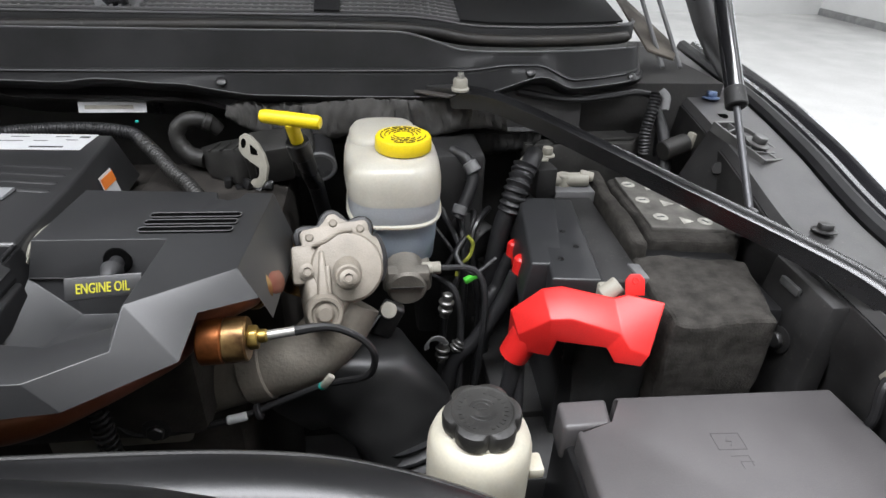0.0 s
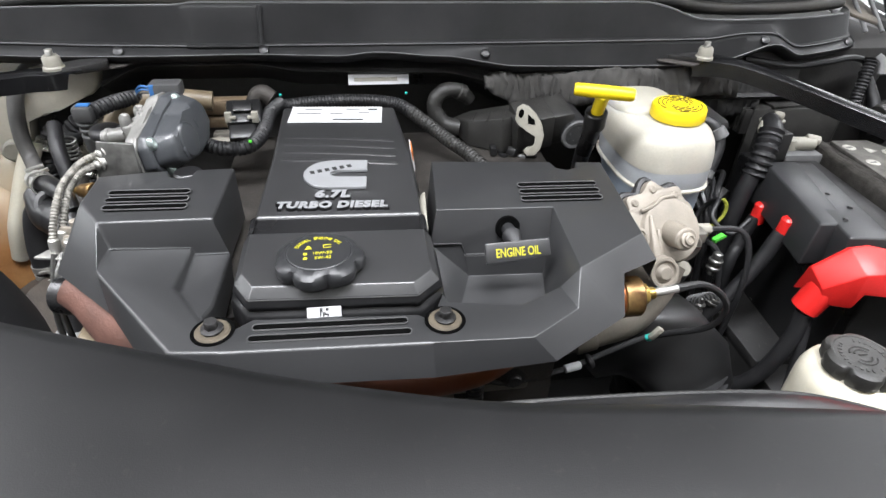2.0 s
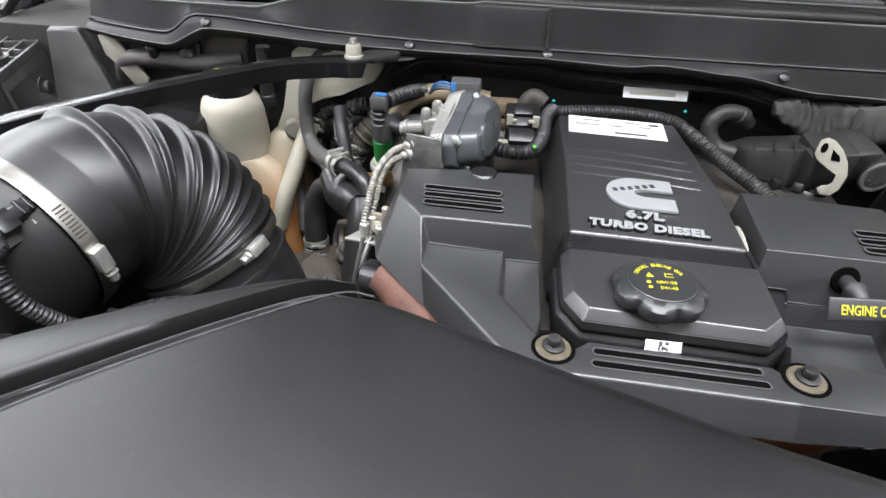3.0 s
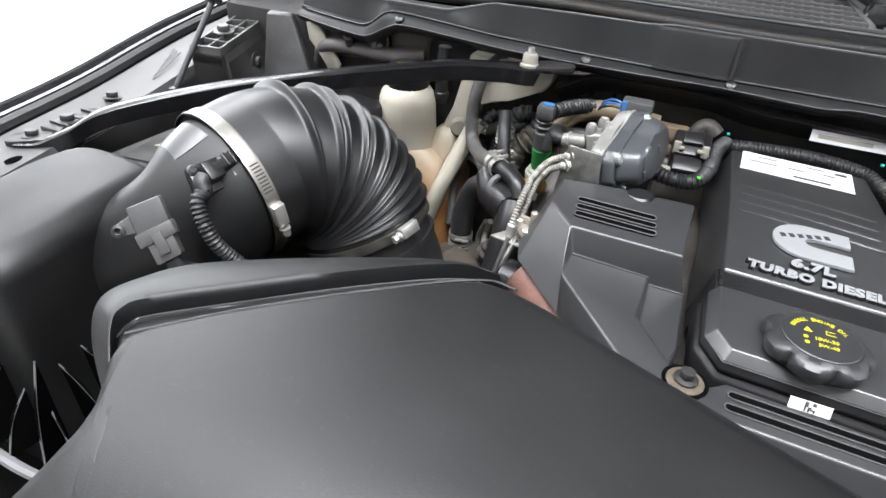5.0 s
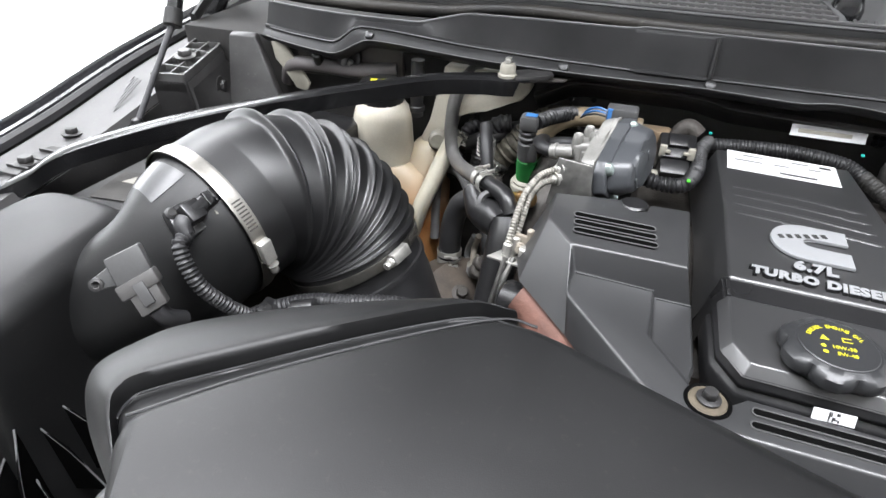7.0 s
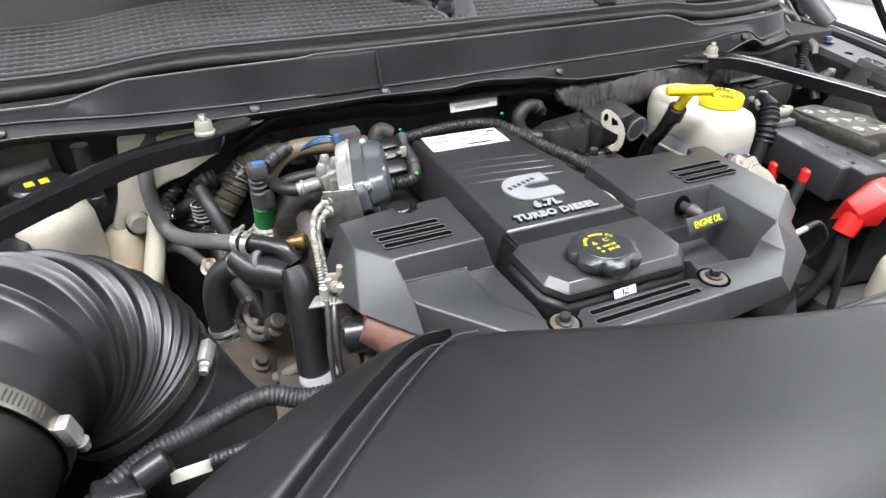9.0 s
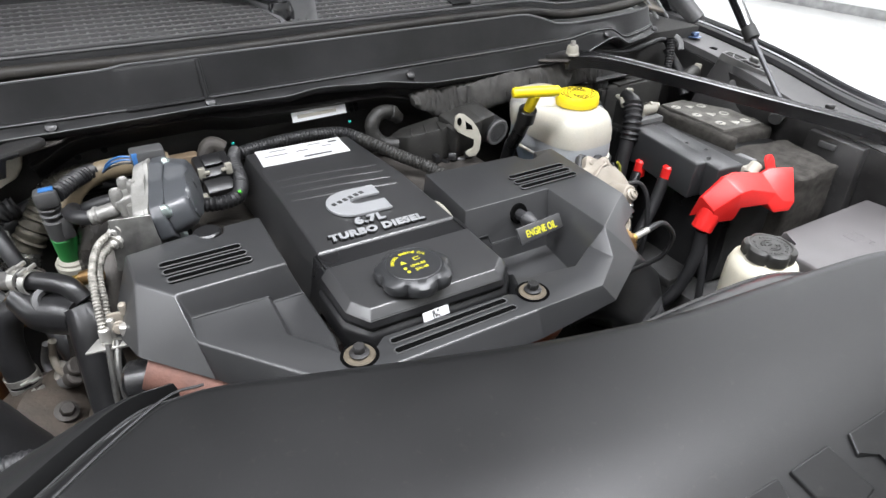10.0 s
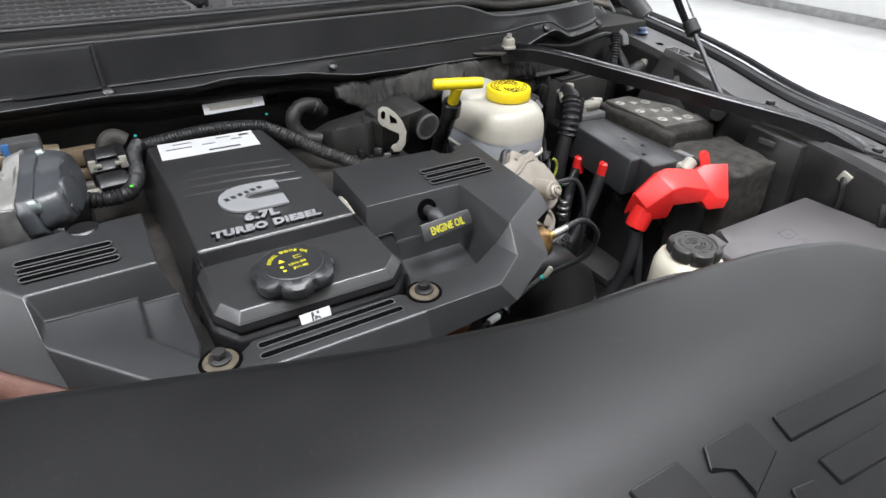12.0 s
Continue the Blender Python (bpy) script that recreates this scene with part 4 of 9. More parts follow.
letters("ENGINE OIL", hm @ Matrix.Translation((0.0, -0.001, 0.0003)), 0.0085, YINK, dip, 0.042, 0.0003, 0.012)
bm = B()
add_lathe(bm, [(0, 0), (0.0115, 0), (0.0125, -0.002)], 24, aim((0.0785, 0.6035, 1.3035), (0, -1, 0.28)))
part("tube_hole", bm, SHADE, dip)

# ---- valve cover panel with logo, lettering and filler cap ----
panel = thing("valve_cover_panel", (-0.085, 0.7, 1.25), "satin black central engine panel with silver raised lettering", "engine panel")
# upper plate with rounded sides, falling to the dark gaps
shell("panel_shell", {"a": (-0.158, 0.888, 1.3205), "b": (-0.016, 0.882, 1.3205), "c": (-0.005, 0.738, 1.3205), "d": (-0.005, 0.6145, 1.3190), "e": (-0.161, 0.6205, 1.3190), "f": (-0.157, 0.75, 1.3205),
    "A": (-0.176, 0.900, 1.262), "B": (0.002, 0.892, 1.262), "C": (0.007, 0.738, 1.262), "D": (0.007, 0.6145, 1.262), "E": (-0.177, 0.6205, 1.262), "F": (-0.172, 0.75, 1.262), "g": (-0.161, 0.6190, 1.3160), "h": (-0.005, 0.6130, 1.3160)},
    ["a b c d e f", "a A B b", "b B C c", "c C D h d", "e g E F f", "f F A a", "d h g e"], 0.0045, PANEL, panel)
# front plate with a broad bevel and chamfered corners over an upright skirt
shell("front_plate", {"a": (-0.162, 0.5930, 1.3180), "b": (-0.006, 0.5875, 1.3180), "c": (-0.006, 0.528, 1.3160), "d": (-0.022, 0.5130, 1.3155), "e": (-0.151, 0.5195, 1.3155), "f": (-0.162, 0.537, 1.3160),
    "B": (0.001, 0.5875, 1.3085), "C": (0.001, 0.525, 1.3070), "D": (-0.019, 0.5055, 1.3065), "E": (-0.155, 0.5120, 1.3065), "F": (-0.169, 0.535, 1.3070), "A": (-0.169, 0.5930, 1.3085),
    "g": (-0.162, 0.5945, 1.3150), "h": (-0.006, 0.5890, 1.3150)},
    ["a b c d e f", "b B C c", "c C D d", "d D E e", "e E F f", "f F A a", "a g h b"], 0.0014, PANEL, panel)
bm = B()
LIPS = [(0.001, 0.5875), (0.001, 0.525), (-0.019, 0.5055), (-0.155, 0.5120), (-0.169, 0.535), (-0.169, 0.5930)]
loft(bm, [[V(x + off * (1 if x > -0.08 else -1) * (0.4 if y < 0.515 else 1), y - off * (1.0 if y < 0.515 else 0.4 if y < 0.55 else 0), z) for x, y in LIPS]
          for off, z in ((-0.0008, 1.3078), (-0.0006, 1.3060), (0.0016, 1.3020), (0.0020, 1.2990), (0.0004, 1.2972), (0.0004, 1.2960), (0.0035, 1.2940), (0.0050, 1.2900), (0.0050, 1.2700))])
part("skirt", bm, SATIN, panel, "black rounded skirt with a groove", 60)
shell("recess_band", {"a": (-0.1655, 0.5925, 1.3150), "b": (-0.002, 0.5870, 1.3150), "c": (-0.002, 0.6150, 1.3158), "d": (-0.1655, 0.6210, 1.3158), "e": (-0.1755, 0.5925, 1.262), "f": (0.006, 0.5870, 1.262), "g": (0.006, 0.6150, 1.262), "h": (-0.1755, 0.6210, 1.262)},
      ["a b c d", "a d h e", "b f g c"], 0.002, SATIN, panel, 30, "darker recessed band")
for x, y in ((-0.1615, 0.607), (-0.0055, 0.601)):
    bm = B()
    add_box(bm, (x, y, 1.3160), (0.004, 0.026, 0.004), 0.001)
    part("band_end", bm, SATIN, panel)
for k in range(4):
    bm = B()
    y = 0.786 - 0.0193 * k
    add_tube(bm, [(-0.148, y + 0.007, 1.3140), (-0.140, y + 0.0065, 1.3151), (-0.085, y + 0.001, 1.3152), (-0.030, y - 0.008, 1.3151), (-0.022, y - 0.010, 1.3140)], 0.0060, 20, 5)
    part("ridge", bm, PANEL, panel)
lm = frame_of((-0.090, 0.858, 1.3212), (1, -0.06, 0), (0, 1, 0))
lab = part("data_label", add_patch(B(), lm, 0.116, 0.052), WHITE, panel, "white data sticker with fine print")
bm = B()
for x, y, w in ((-0.03, 0.016, 0.022), (0.02, 0.017, 0.018), (-0.035, 0.002, 0.03), (0.0, 0.003, 0.016), (0.035, 0.006, 0.014)):
    add_patch(bm, lm @ Matrix.Translation((x, y, 0.0005)), w, 0.0022, 0.0002)
part("fine_print", bm, GREY, lab)
bm = B()
add_patch(bm, lm @ Matrix.Translation((0.016, -0.017, 0.0005)), 0.038, 0.004, 0.0002)
part("code_bar", bm, INK, lab)
bm = B()
add_patch(bm, lm @ Matrix.Translation((0.046, 0.016, 0.0005)), 0.012, 0.005, 0.0002)
part("code_bar", bm, INK, lab)
# silver emblem: a broad C shape
bm = B()
outer = [(0.033, 0.030), (-0.004, 0.030)] + [(-0.004 - 0.029 * math.sin(a), 0.030 * math.cos(a)) for a in np.linspace(0.25, math.pi - 0.25, 10)] + [(-0.004, -0.030), (0.033, -0.030)]
inner = [(0.033, -0.0075), (0.004, -0.0075)] + [(0.004 - 0.010 * math.sin(a), -0.0075 * math.cos(a)) for a in np.linspace(0.3, math.pi - 0.3, 6)] + [(0.004, 0.0075), (0.033, 0.0075)]
em = frame_of((-0.0880, 0.693, 1.3215), (1, -0.05, 0), (0, 1, 0))
add_slab(bm, outer + inner, -0.001, 0.0022, 0.0004, 1, em)
logo = part("emblem", bm, SILVER, panel, "silver metallic C-shaped emblem")
bm = B()
for k in range(6):
    add_box(bm, None, (0.0045, 0.0062, 0.0004), 0, em @ pose(-0.024 + 0.0075 * k, 0.002 + 0.0028 * k, 0.0024, 0, 0, 20))
part("emblem_bars", bm, INK, logo)
for words, y, h, w in (("6.7L", 0.6520, 0.0160, 0.0350), ("TURBO DIESEL", 0.6310, 0.0130, 0.1060)):
    tf = frame_of((-0.0895, y, 1.3195), (1, -0.05, 0), (0, 1, 0))
    base = letters(words, tf, h, SATIN, panel, w * 1.03, 0.0030, 0.075, "lettering", "raised black letter sides")
    letters(words, tf @ Matrix.Translation((0, 0, 0.0030)), h, SILVER, base, w, 0.0004, 0.062, "letter_face", "silver letter faces")
qm = frame_of((-0.095, 0.5055, 1.2975), (1, 0, 0), (0, 0.42, 0.9))
qr = part("code_label", add_patch(B(), qm @ Matrix.Translation((0, 0, 0.004)), 0.027, 0.0085), WHITE, panel, "small white code sticker")
bm = B()
rnd = random.Random(4)
for i in range(6):
    for j in range(6):
        if rnd.random() < 0.55:
            add_patch(bm, qm @ Matrix.Translation((-0.003 + i * 0.0012, -0.003 + j * 0.0012, 0.0046)), 0.0010, 0.0010, 0.0002)
part("code_marks", bm, INK, qr)

cap = thing("oil_filler_cap", (-0.0875, 0.531, 1.31), "black lobed oil filler cap with yellow print", "filler cap")
cm = frame_of((-0.0975, 0.538, 1.3150), (1, 0, 0), (0, 1, -0.04))


def lobed(n, amt):
    return lambda a, j: 1.0 + amt * (abs(math.cos(n * a / 2)) ** 0.7 - 0.75) if 2 <= j <= 4 else 1.0 + 0.25 * amt * (abs(math.cos(n * a / 2)) ** 0.7 - 0.75) if j in (1, 5) else 1.0


bm = B()
add_lathe(bm, [(0, 0), (0.029, 0), (0.0350, 0.004), (0.0362, 0.009), (0.0355, 0.0130), (0.0325, 0.0160), (0.0275, 0.0180), (0.0262, 0.0176), (0.0255, 0.0182), (0, 0.0185)], 112, cm, lobed(7, 0.14))
part("cap_body", bm, BLACK, cap)
tm = cm @ Matrix.Translation((0, 0, 0.0187)) @ pose(0, 0, 0, 0, 0, 3)
for i, ch in enumerate("DIESEL ENGINE OIL"):
    if ch != " ":
        a = math.radians(155 - i * 8.0)
        letters(ch, tm @ Matrix.Translation((0.0195 * math.cos(a), 0.0195 * math.sin(a), 0)) @ pose(0, 0, 0, 0, 0, math.degrees(a) - 90), 0.0034, YINK, cap, None, 0.0003, 0.004)
letters("10W-30", tm @ Matrix.Translation((0.003, -0.0035, 0)), 0.0036, YINK, cap, 0.0150, 0.0003, 0.004)
letters("5W-40", tm @ Matrix.Translation((0.003, -0.0105, 0)), 0.0036, YINK, cap, 0.0130, 0.0003, 0.004)
bm = B()
add_slab(bm, [(-0.0115, 0.003), (-0.0055, 0.003), (-0.0085, 0.0085)], 0, 0.0003, 0, 1, tm)
add_slab(bm, [(0.0035, 0.0035), (0.0100, 0.0035), (0.0100, 0.0042), (0.0042, 0.0042), (0.0042, 0.0076), (0.0100, 0.0076), (0.0100, 0.0083), (0.0035, 0.0083)], 0, 0.0003, 0, 1, tm)
for y in (-0.004, -0.0105):
    add_lathe(bm, [(0, 0.0003), (0.0018, 0.0003), (0.0018, 0)], 8, tm @ Matrix.Translation((-0.011, y, 0)))
part("symbols", bm, YINK, cap, "yellow warning symbols")


# ---- front air duct shroud ----
shroud = thing("air_duct_shroud", (-0.05, 0.2, 1.2), "broad smooth black plastic air duct over the radiator", "air duct")
EDGE = [(0.318, -0.06), (0.316, 0.10), (0.312, 0.20), (0.302, 0.255), (0.276, 0.288), (0.24, 0.302), (0.2, 0.312), (0.1, 0.327), (0.0, 0.339), (-0.1, 0.366), (-0.2, 0.402), (-0.27, 0.428), (-0.298, 0.434),
        (-0.322, 0.434), (-0.374, 0.400), (-0.440, 0.347), (-0.486, 0.302), (-0.482, 0.286), (-0.475, 0.275), (-0.468, 0.263), (-0.466, 0.248), (-0.470, 0.230), (-0.477, 0.212), (-0.490, 0.17), (-0.50, 0.10), (-0.50, -0.06)]


def duct_top(x, y):
    crease = 0.238 - 0.04 * x
    d = crease - y
    fall = 0.56 * (math.log(1 + math.exp(d / 0.012)) * 0.012)
    return 1.381 - fall - 0.03 * max(0.0, -x - 0.3) - 0.03 * max(0.0, x - 0.2)


line = []
for p, q in zip(EDGE, EDGE[1:]):
    line += [Vector(p).lerp(Vector(q), k / 5) for k in range(5)]
line.append(Vector(EDGE[-1]))
for _ in range(2):
    line = [line[0]] + [(line[i - 1] + 2 * line[i] + line[i + 1]) / 4 for i in range(1, len(line) - 1)] + [line[-1]]
rows = []
for i, p in enumerate(line):
    t = (line[min(i + 1, len(line) - 1)] - line[max(i - 1, 0)]).normalized()
    out = Vector((-t.y, t.x)) * -1
    if out.dot(p - Vector((-0.05, 0.0))) < 0:
        out = -out
    z = duct_top(p.x, p.y)
    # tight edge along the diagonal end, generous elsewhere
    r = 0.016 - 0.010 * max(0.0, min(1.0, (-p.x - 0.26) / 0.08, (p.y - 0.262) / 0.05))
    row = [(p.x, p.y, 1.22), (p.x, p.y, z - r - 0.014)]
    for a in (0, 25, 50, 75, 90):
        c, s = math.cos(radians(a)), math.sin(radians(a))
        q = p - out * r * (1 - c)
        row.append((q.x, q.y, z - r + r * s))
    end = Vector((-0.06 + (p.x + 0.06) * 0.5, -0.10))
    for k in range(1, 13):
        q = (p - out * r).lerp(end, k / 12)
        row.append((q.x, q.y, duct_top(q.x, q.y)))
    rows.append(row)
bm = B()
loft(bm, rows)
part("duct_top", bm, SHROUD, shroud, "smooth black upper shell", 60)
# lower half with groove and rounded lip beyond the diagonal end
seat = [(-0.298, 0.438), (-0.322, 0.431), (-0.372, 0.397), (-0.440, 0.343), (-0.474, 0.311), (-0.482, 0.300), (-0.482, 0.293), (-0.474, 0.286)]
groove = [(-0.312, 0.446), (-0.342, 0.444), (-0.398, 0.406), (-0.462, 0.353), (-0.494, 0.325), (-0.499, 0.315), (-0.496, 0.303), (-0.480, 0.284)]
outer = [(-0.330, 0.454), (-0.370, 0.450), (-0.428, 0.419), (-0.492, 0.373), (-0.519, 0.344), (-0.525, 0.325), (-0.511, 0.304), (-0.482, 0.280)]
prof = [(0.0, 0.001), (0.02, 0.008), (0.08, 0.0118)] + [(2.0 * u, 0.0132 - 0.010 * u - 0.018 * u * u) for u in (0.1, 0.2, 0.3, 0.4, 0.5, 0.6, 0.7, 0.8, 0.9)] + [(1.90, -0.016), (1.97, -0.026), (2.0, -0.05), (2.0, -0.17)]
lines = [spline([(*p, 0) for p in l], 6) for l in (seat, groove, outer)]
rows = []
for i, (e, g, o) in enumerate(zip(*lines)):
    z = 1.3640 - 0.014 * max(0.0, (i - 33) / 9) ** 1.5
    rows.append([(e.x, e.y, z - 0.03), (e.x, e.y, z + 0.006), (g.x + (e.x - g.x) * 0.35, g.y + (e.y - g.y) * 0.35, z + 0.0025), (g.x + (e.x - g.x) * 0.08, g.y + (e.y - g.y) * 0.08, z - 0.001), (g.x, g.y, z)] + [(g.x + (o.x - g.x) * u, g.y + (o.y - g.y) * u, z + d) for u, d in prof])
bm = B()
loft(bm, rows)
part("duct_lip", bm, SHROUD, shroud, "rounded lower lip beside a flat groove", 60)


def raised(pts, parent):
    bm = B()
    o = [V(x, y, duct_top(x, y)) for x, y in pts]
    add_prism(bm, [p - V(0, 0, 0.004) for p in o], [p + V(0, 0, 0.0026) for p in o], 0.0011, 3)
    part("raised_bar", bm, SHROUD, parent, "raised moulded bar", 12)


for bar in ([(0.063, 0.2095), (0.064, 0.196), (0.160, 0.187), (0.255, 0.177), (0.260, 0.189), (0.160, 0.200)], [(0.072, 0.183), (0.076, 0.169), (0.165, 0.160), (0.250, 0.150), (0.252, 0.163), (0.165, 0.174)],
            [(0.010, 0.216), (0.005, 0.206), (0.020, 0.201), (0.021, 0.187), (0.050, 0.196), (0.046, 0.2145)], [(-0.043, 0.2185), (-0.039, 0.203), (-0.012, 0.190), (0.000, 0.191), (-0.006, 0.205), (-0.009, 0.2175)],
            [(-0.078, 0.221), (-0.080, 0.205), (-0.055, 0.200), (-0.053, 0.2195)], [(0.043, 0.181), (0.042, 0.172), (0.058, 0.164), (0.060, 0.178)]):
    raised(bar, shroud)
# fine edges along the groove, coloured paler than the duct to draw highlight lines
for nm, l, z, up in (("plate_edge", EDGE[12:17], 1.381, 0.0), ("groove_edge", groove[:7], 1.3635, 0.0)):
    bm = B()
    add_tube(bm, [(x * 1.0, y, z - (0.03 * max(0.0, -x - 0.3) if nm == "plate_edge" else -0.0005) - (0.003 if nm == "plate_edge" else 0.0)) for x, y in l], 0.0009, 6, 5)
    part(nm, bm, SHEDGE, shroud, "thin moulded edge with its highlight painted paler")

# ---- power steering reservoir ----
ps = thing("power_steering_reservoir", (0.386, 0.463, 1.06), "cream plastic fluid reservoir with a black lobed cap", "reservoir")
pm = frame_of((0.387, 0.465, 1.2210), (1, 0, 0), (0, 1, 0.0))
bm = B()
add_lathe(bm, [(0, -0.16), (0.040, -0.16), (0.044, -0.15), (0.0445, -0.032), (0.0438, -0.020), (0.0400, -0.009), (0.034, -0.0045), (0.029, -0.003), (0.0285, 0.0), (0, 0.0)], 32, pm)
add_box(bm, (0.434, 0.455, 1.175), (0.014, 0.02, 0.012), 0.003)
part("tank", bm, CREAM, ps)
bm = B()
add_box(bm, (0.395, 0.475, 0.84), (0.05, 0.05, 0.44), 0.006)
add_box(bm, (0.395, 0.47, 1.052), (0.08, 0.08, 0.016), 0.004)
part("support_bracket", bm, DARK, ps, "dark steel support bracket")
bm = B()
add_lathe(bm, [(0, -0.003), (0.0290, -0.003), (0.0315, 0.000), (0.0320, 0.009), (0.0308, 0.0135), (0.0275, 0.0155), (0.0255, 0.0155), (0.0245, 0.0145), (0, 0.0145)], 96, pm, lobed(6, 0.15))
c = part("cap", bm, DUSTY, ps, "dusty black lobed screw cap")
bm = B()
for k in range(26):
    if k not in (0, 1, 13):
        add_box(bm, None, (0.0016 + 0.0006 * (k % 3), 0.0034, 0.0008), 0, pm @ pose(0, 0, 0.0147, 0, 0, k * 13.8) @ Matrix.Translation((0, 0.0195, 0)))
for r in (0.0075, 0.0115):
    for t0 in (0.5, 3.64):
        add_tube(bm, [pm @ V(r * math.cos(t), r * math.sin(t), 0.0148) for t in np.linspace(t0, t0 + 2.2, 8)], 0.0009, 6, 3)
add_tube(bm, [pm @ V(-0.004, 0.001, 0.0148), pm @ V(0.004, 0.001, 0.0148)], 0.0010, 6, 3)
tagged(part("moulded_print", bm, DUSTY, c), kind="stuff")

# ---- fuse box ----
fuse = thing("fuse_box", (0.61, 0.42, 0.95), "black plastic fuse box with a dusty flat lid", "fuse box")
bm = B()
add_slab(bm, [(0.475, 0.27), (0.765, 0.27), (0.757, 0.512), (0.475, 0.520)], 0.95, 1.155, 0.006)
part("box", bm, SATIN, fuse)
bm = B()
add_slab(bm, [(0.470, 0.25), (0.775, 0.25), (0.756, 0.514), (0.530, 0.522), (0.521, 0.486), (0.482, 0.486)], 1.140, 1.181, 0.005, 3)
add_slab(bm, [(0.471, 0.488), (0.517, 0.488), (0.523, 0.522), (0.474, 0.522)], 1.136, 1.1800, 0.005, 3)
lid = part("lid", bm, LID, fuse, "dusty black lid with a notch")
bm = B()
im = frame_of((0.614, 0.459, 1.1812), (1, -0.06, 0), (0, 1, 0))
for p, q in (((-0.013, -0.009), (0.013, -0.009)), ((0.013, -0.009), (0.013, 0.009)), ((0.013, 0.009), (-0.013, 0.009)), ((-0.013, 0.009), (-0.013, -0.009)), ((0.0, 0.004), (-0.003, 0.0)), ((-0.003, 0.0), (0.003, 0.0)), ((0.003, 0.0), (0.0, -0.005)),
             ((-0.006, -0.016), (0.010, -0.016)), ((0.010, -0.016), (0.010, -0.027)), ((0.0, -0.022), (0.012, -0.022)), ((0.0, -0.022), (0.0, -0.03))):
    add_tube(bm, [im @ V(*p, 0), im @ V(*q, 0)], 0.00045, 6, 1)
part("moulded_symbol", bm, LID, lid)
# ---- brake fluid reservoir and master cylinder ----
res = thing("brake_fluid_reservoir", (0.335, 0.80, 1.18), "milky plastic brake fluid reservoir with a yellow cap", "reservoir")
X, Y = 0.333, 0.824
bm = B()
stack(bm, [superring(X, Y, 0.0590, 0.0862, 1.2805), superring(X - 0.001, Y + 0.002, 0.0600, 0.0870, 1.298), superring(X - 0.002, Y + 0.004, 0.0585, 0.0860, 1.312), superring(X - 0.003, Y + 0.006, 0.0545, 0.0825, 1.3215), superring(X - 0.004, Y + 0.008, 0.0460, 0.0740, 1.3270)])
stack(bm, [superring(X - 0.010, Y + 0.036, 0.0460, 0.0480, 1.312), superring(X - 0.010, Y + 0.037, 0.0440, 0.0460, 1.328), superring(X - 0.010, Y + 0.038, 0.0390, 0.0410, 1.3345), superring(X - 0.010, Y + 0.039, 0.0300, 0.0330, 1.3370)])
add_lathe(bm, [(0, 0), (0.027, 0), (0.027, 0.008), (0, 0.008)], 24, Matrix.Translation((0.345, 0.805, 1.322)))
part("upper_tank", bm, TANK, res)
bm = B()
stack(bm, [superring(X, Y, 0.0570, 0.0852, 1.2555), superring(X, Y, 0.0581, 0.0866, 1.262), superring(X, Y, 0.0578, 0.0864, 1.274), superring(X, Y, 0.0572, 0.0862, 1.2805)])
part("fluid_band", bm, material("milky_plastic_at_fluid_level", (0.36, 0.375, 0.39), 0.34, vary=0.08, scale=14, grain=400, bump=0.04, sss=0.4), res, "bluish fluid showing through the tank")
bm = B()
stack(bm, [superring(X, Y, 0.0580, 0.0862, 1.2520), superring(X, Y, 0.0603, 0.0885, 1.2535), superring(X, Y, 0.0603, 0.0885, 1.2560), superring(X, Y, 0.0580, 0.0862, 1.2575)])
part("seam_flange", bm, TANK, res)
bm = B()
stack(bm, [superring(X + 0.002, Y - 0.024, 0.0423, 0.0465, 1.190), superring(X + 0.002, Y - 0.022, 0.0478, 0.0559, 1.198), superring(X, Y - 0.010, 0.0534, 0.0715, 1.225), superring(X, Y, 0.0552, 0.0834, 1.257)])
part("lower_tank", bm, FLUID, res, "lower half of the tank filled with fluid")
bm = B()
add_lathe(bm, [(0, 0), (0.0335, 0), (0.0345, 0.002), (0.034, 0.014), (0.0325, 0.0165), (0, 0.0170)], 40, Matrix.Translation((0.345, 0.805, 1.3285)))
c = part("cap", bm, YELLOW, res, "yellow screw cap with printed rings")
bm = B()
for r in (0.027, 0.022, 0.017, 0.012):
    for k in range(12):
        if (k * 7 + int(r * 1000)) % 5:
            a0 = k * math.pi / 6 + r * 60
            add_tube(bm, [V(0.345 + r * math.cos(a), 0.805 + r * math.sin(a), 1.3457) for a in np.linspace(a0, a0 + 0.42, 4)], 0.0007, 4, 1)
part("print", bm, INK, c)
mc = thing("master_cylinder", (0.34, 0.72, 1.15), "grey aluminium brake master cylinder under the reservoir", "master cylinder")
bm = B()
add_cyl(bm, (0.343, 0.700, 1.192), (0.338, 0.93, 1.205), 0.024, bevel=0.003)
add_box(bm, (0.345, 0.712, 1.206), (0.050, 0.020, 0.016), 0.003)
add_box(bm, (0.345, 0.77, 1.188), (0.06, 0.10, 0.03), 0.006)
part("cylinder_body", bm, ALU, mc)
bm = B()
add_box(bm, (0.343, 0.6985, 1.196), (0.04, 0.002, 0.002), 0.0005)
part("end_slot", bm, DIRTY, mc)
bm = B()
add_cyl(bm, (0.362, 0.725, 1.205), (0.376, 0.7235, 1.206), 0.008)
add_hex(bm, aim((0.374, 0.7235, 1.206), (1, 0, 0.05)), 0.0080, 0.011)
part("line_fitting", bm, BONE, mc, "bright pipe fitting")
bm = B()
add_tube(bm, [(0.384, 0.7225, 1.2065), (0.425, 0.718, 1.205), (0.438, 0.705, 1.18), (0.436, 0.69, 1.12), (0.43, 0.69, 1.02)], 0.004, 8, 6)
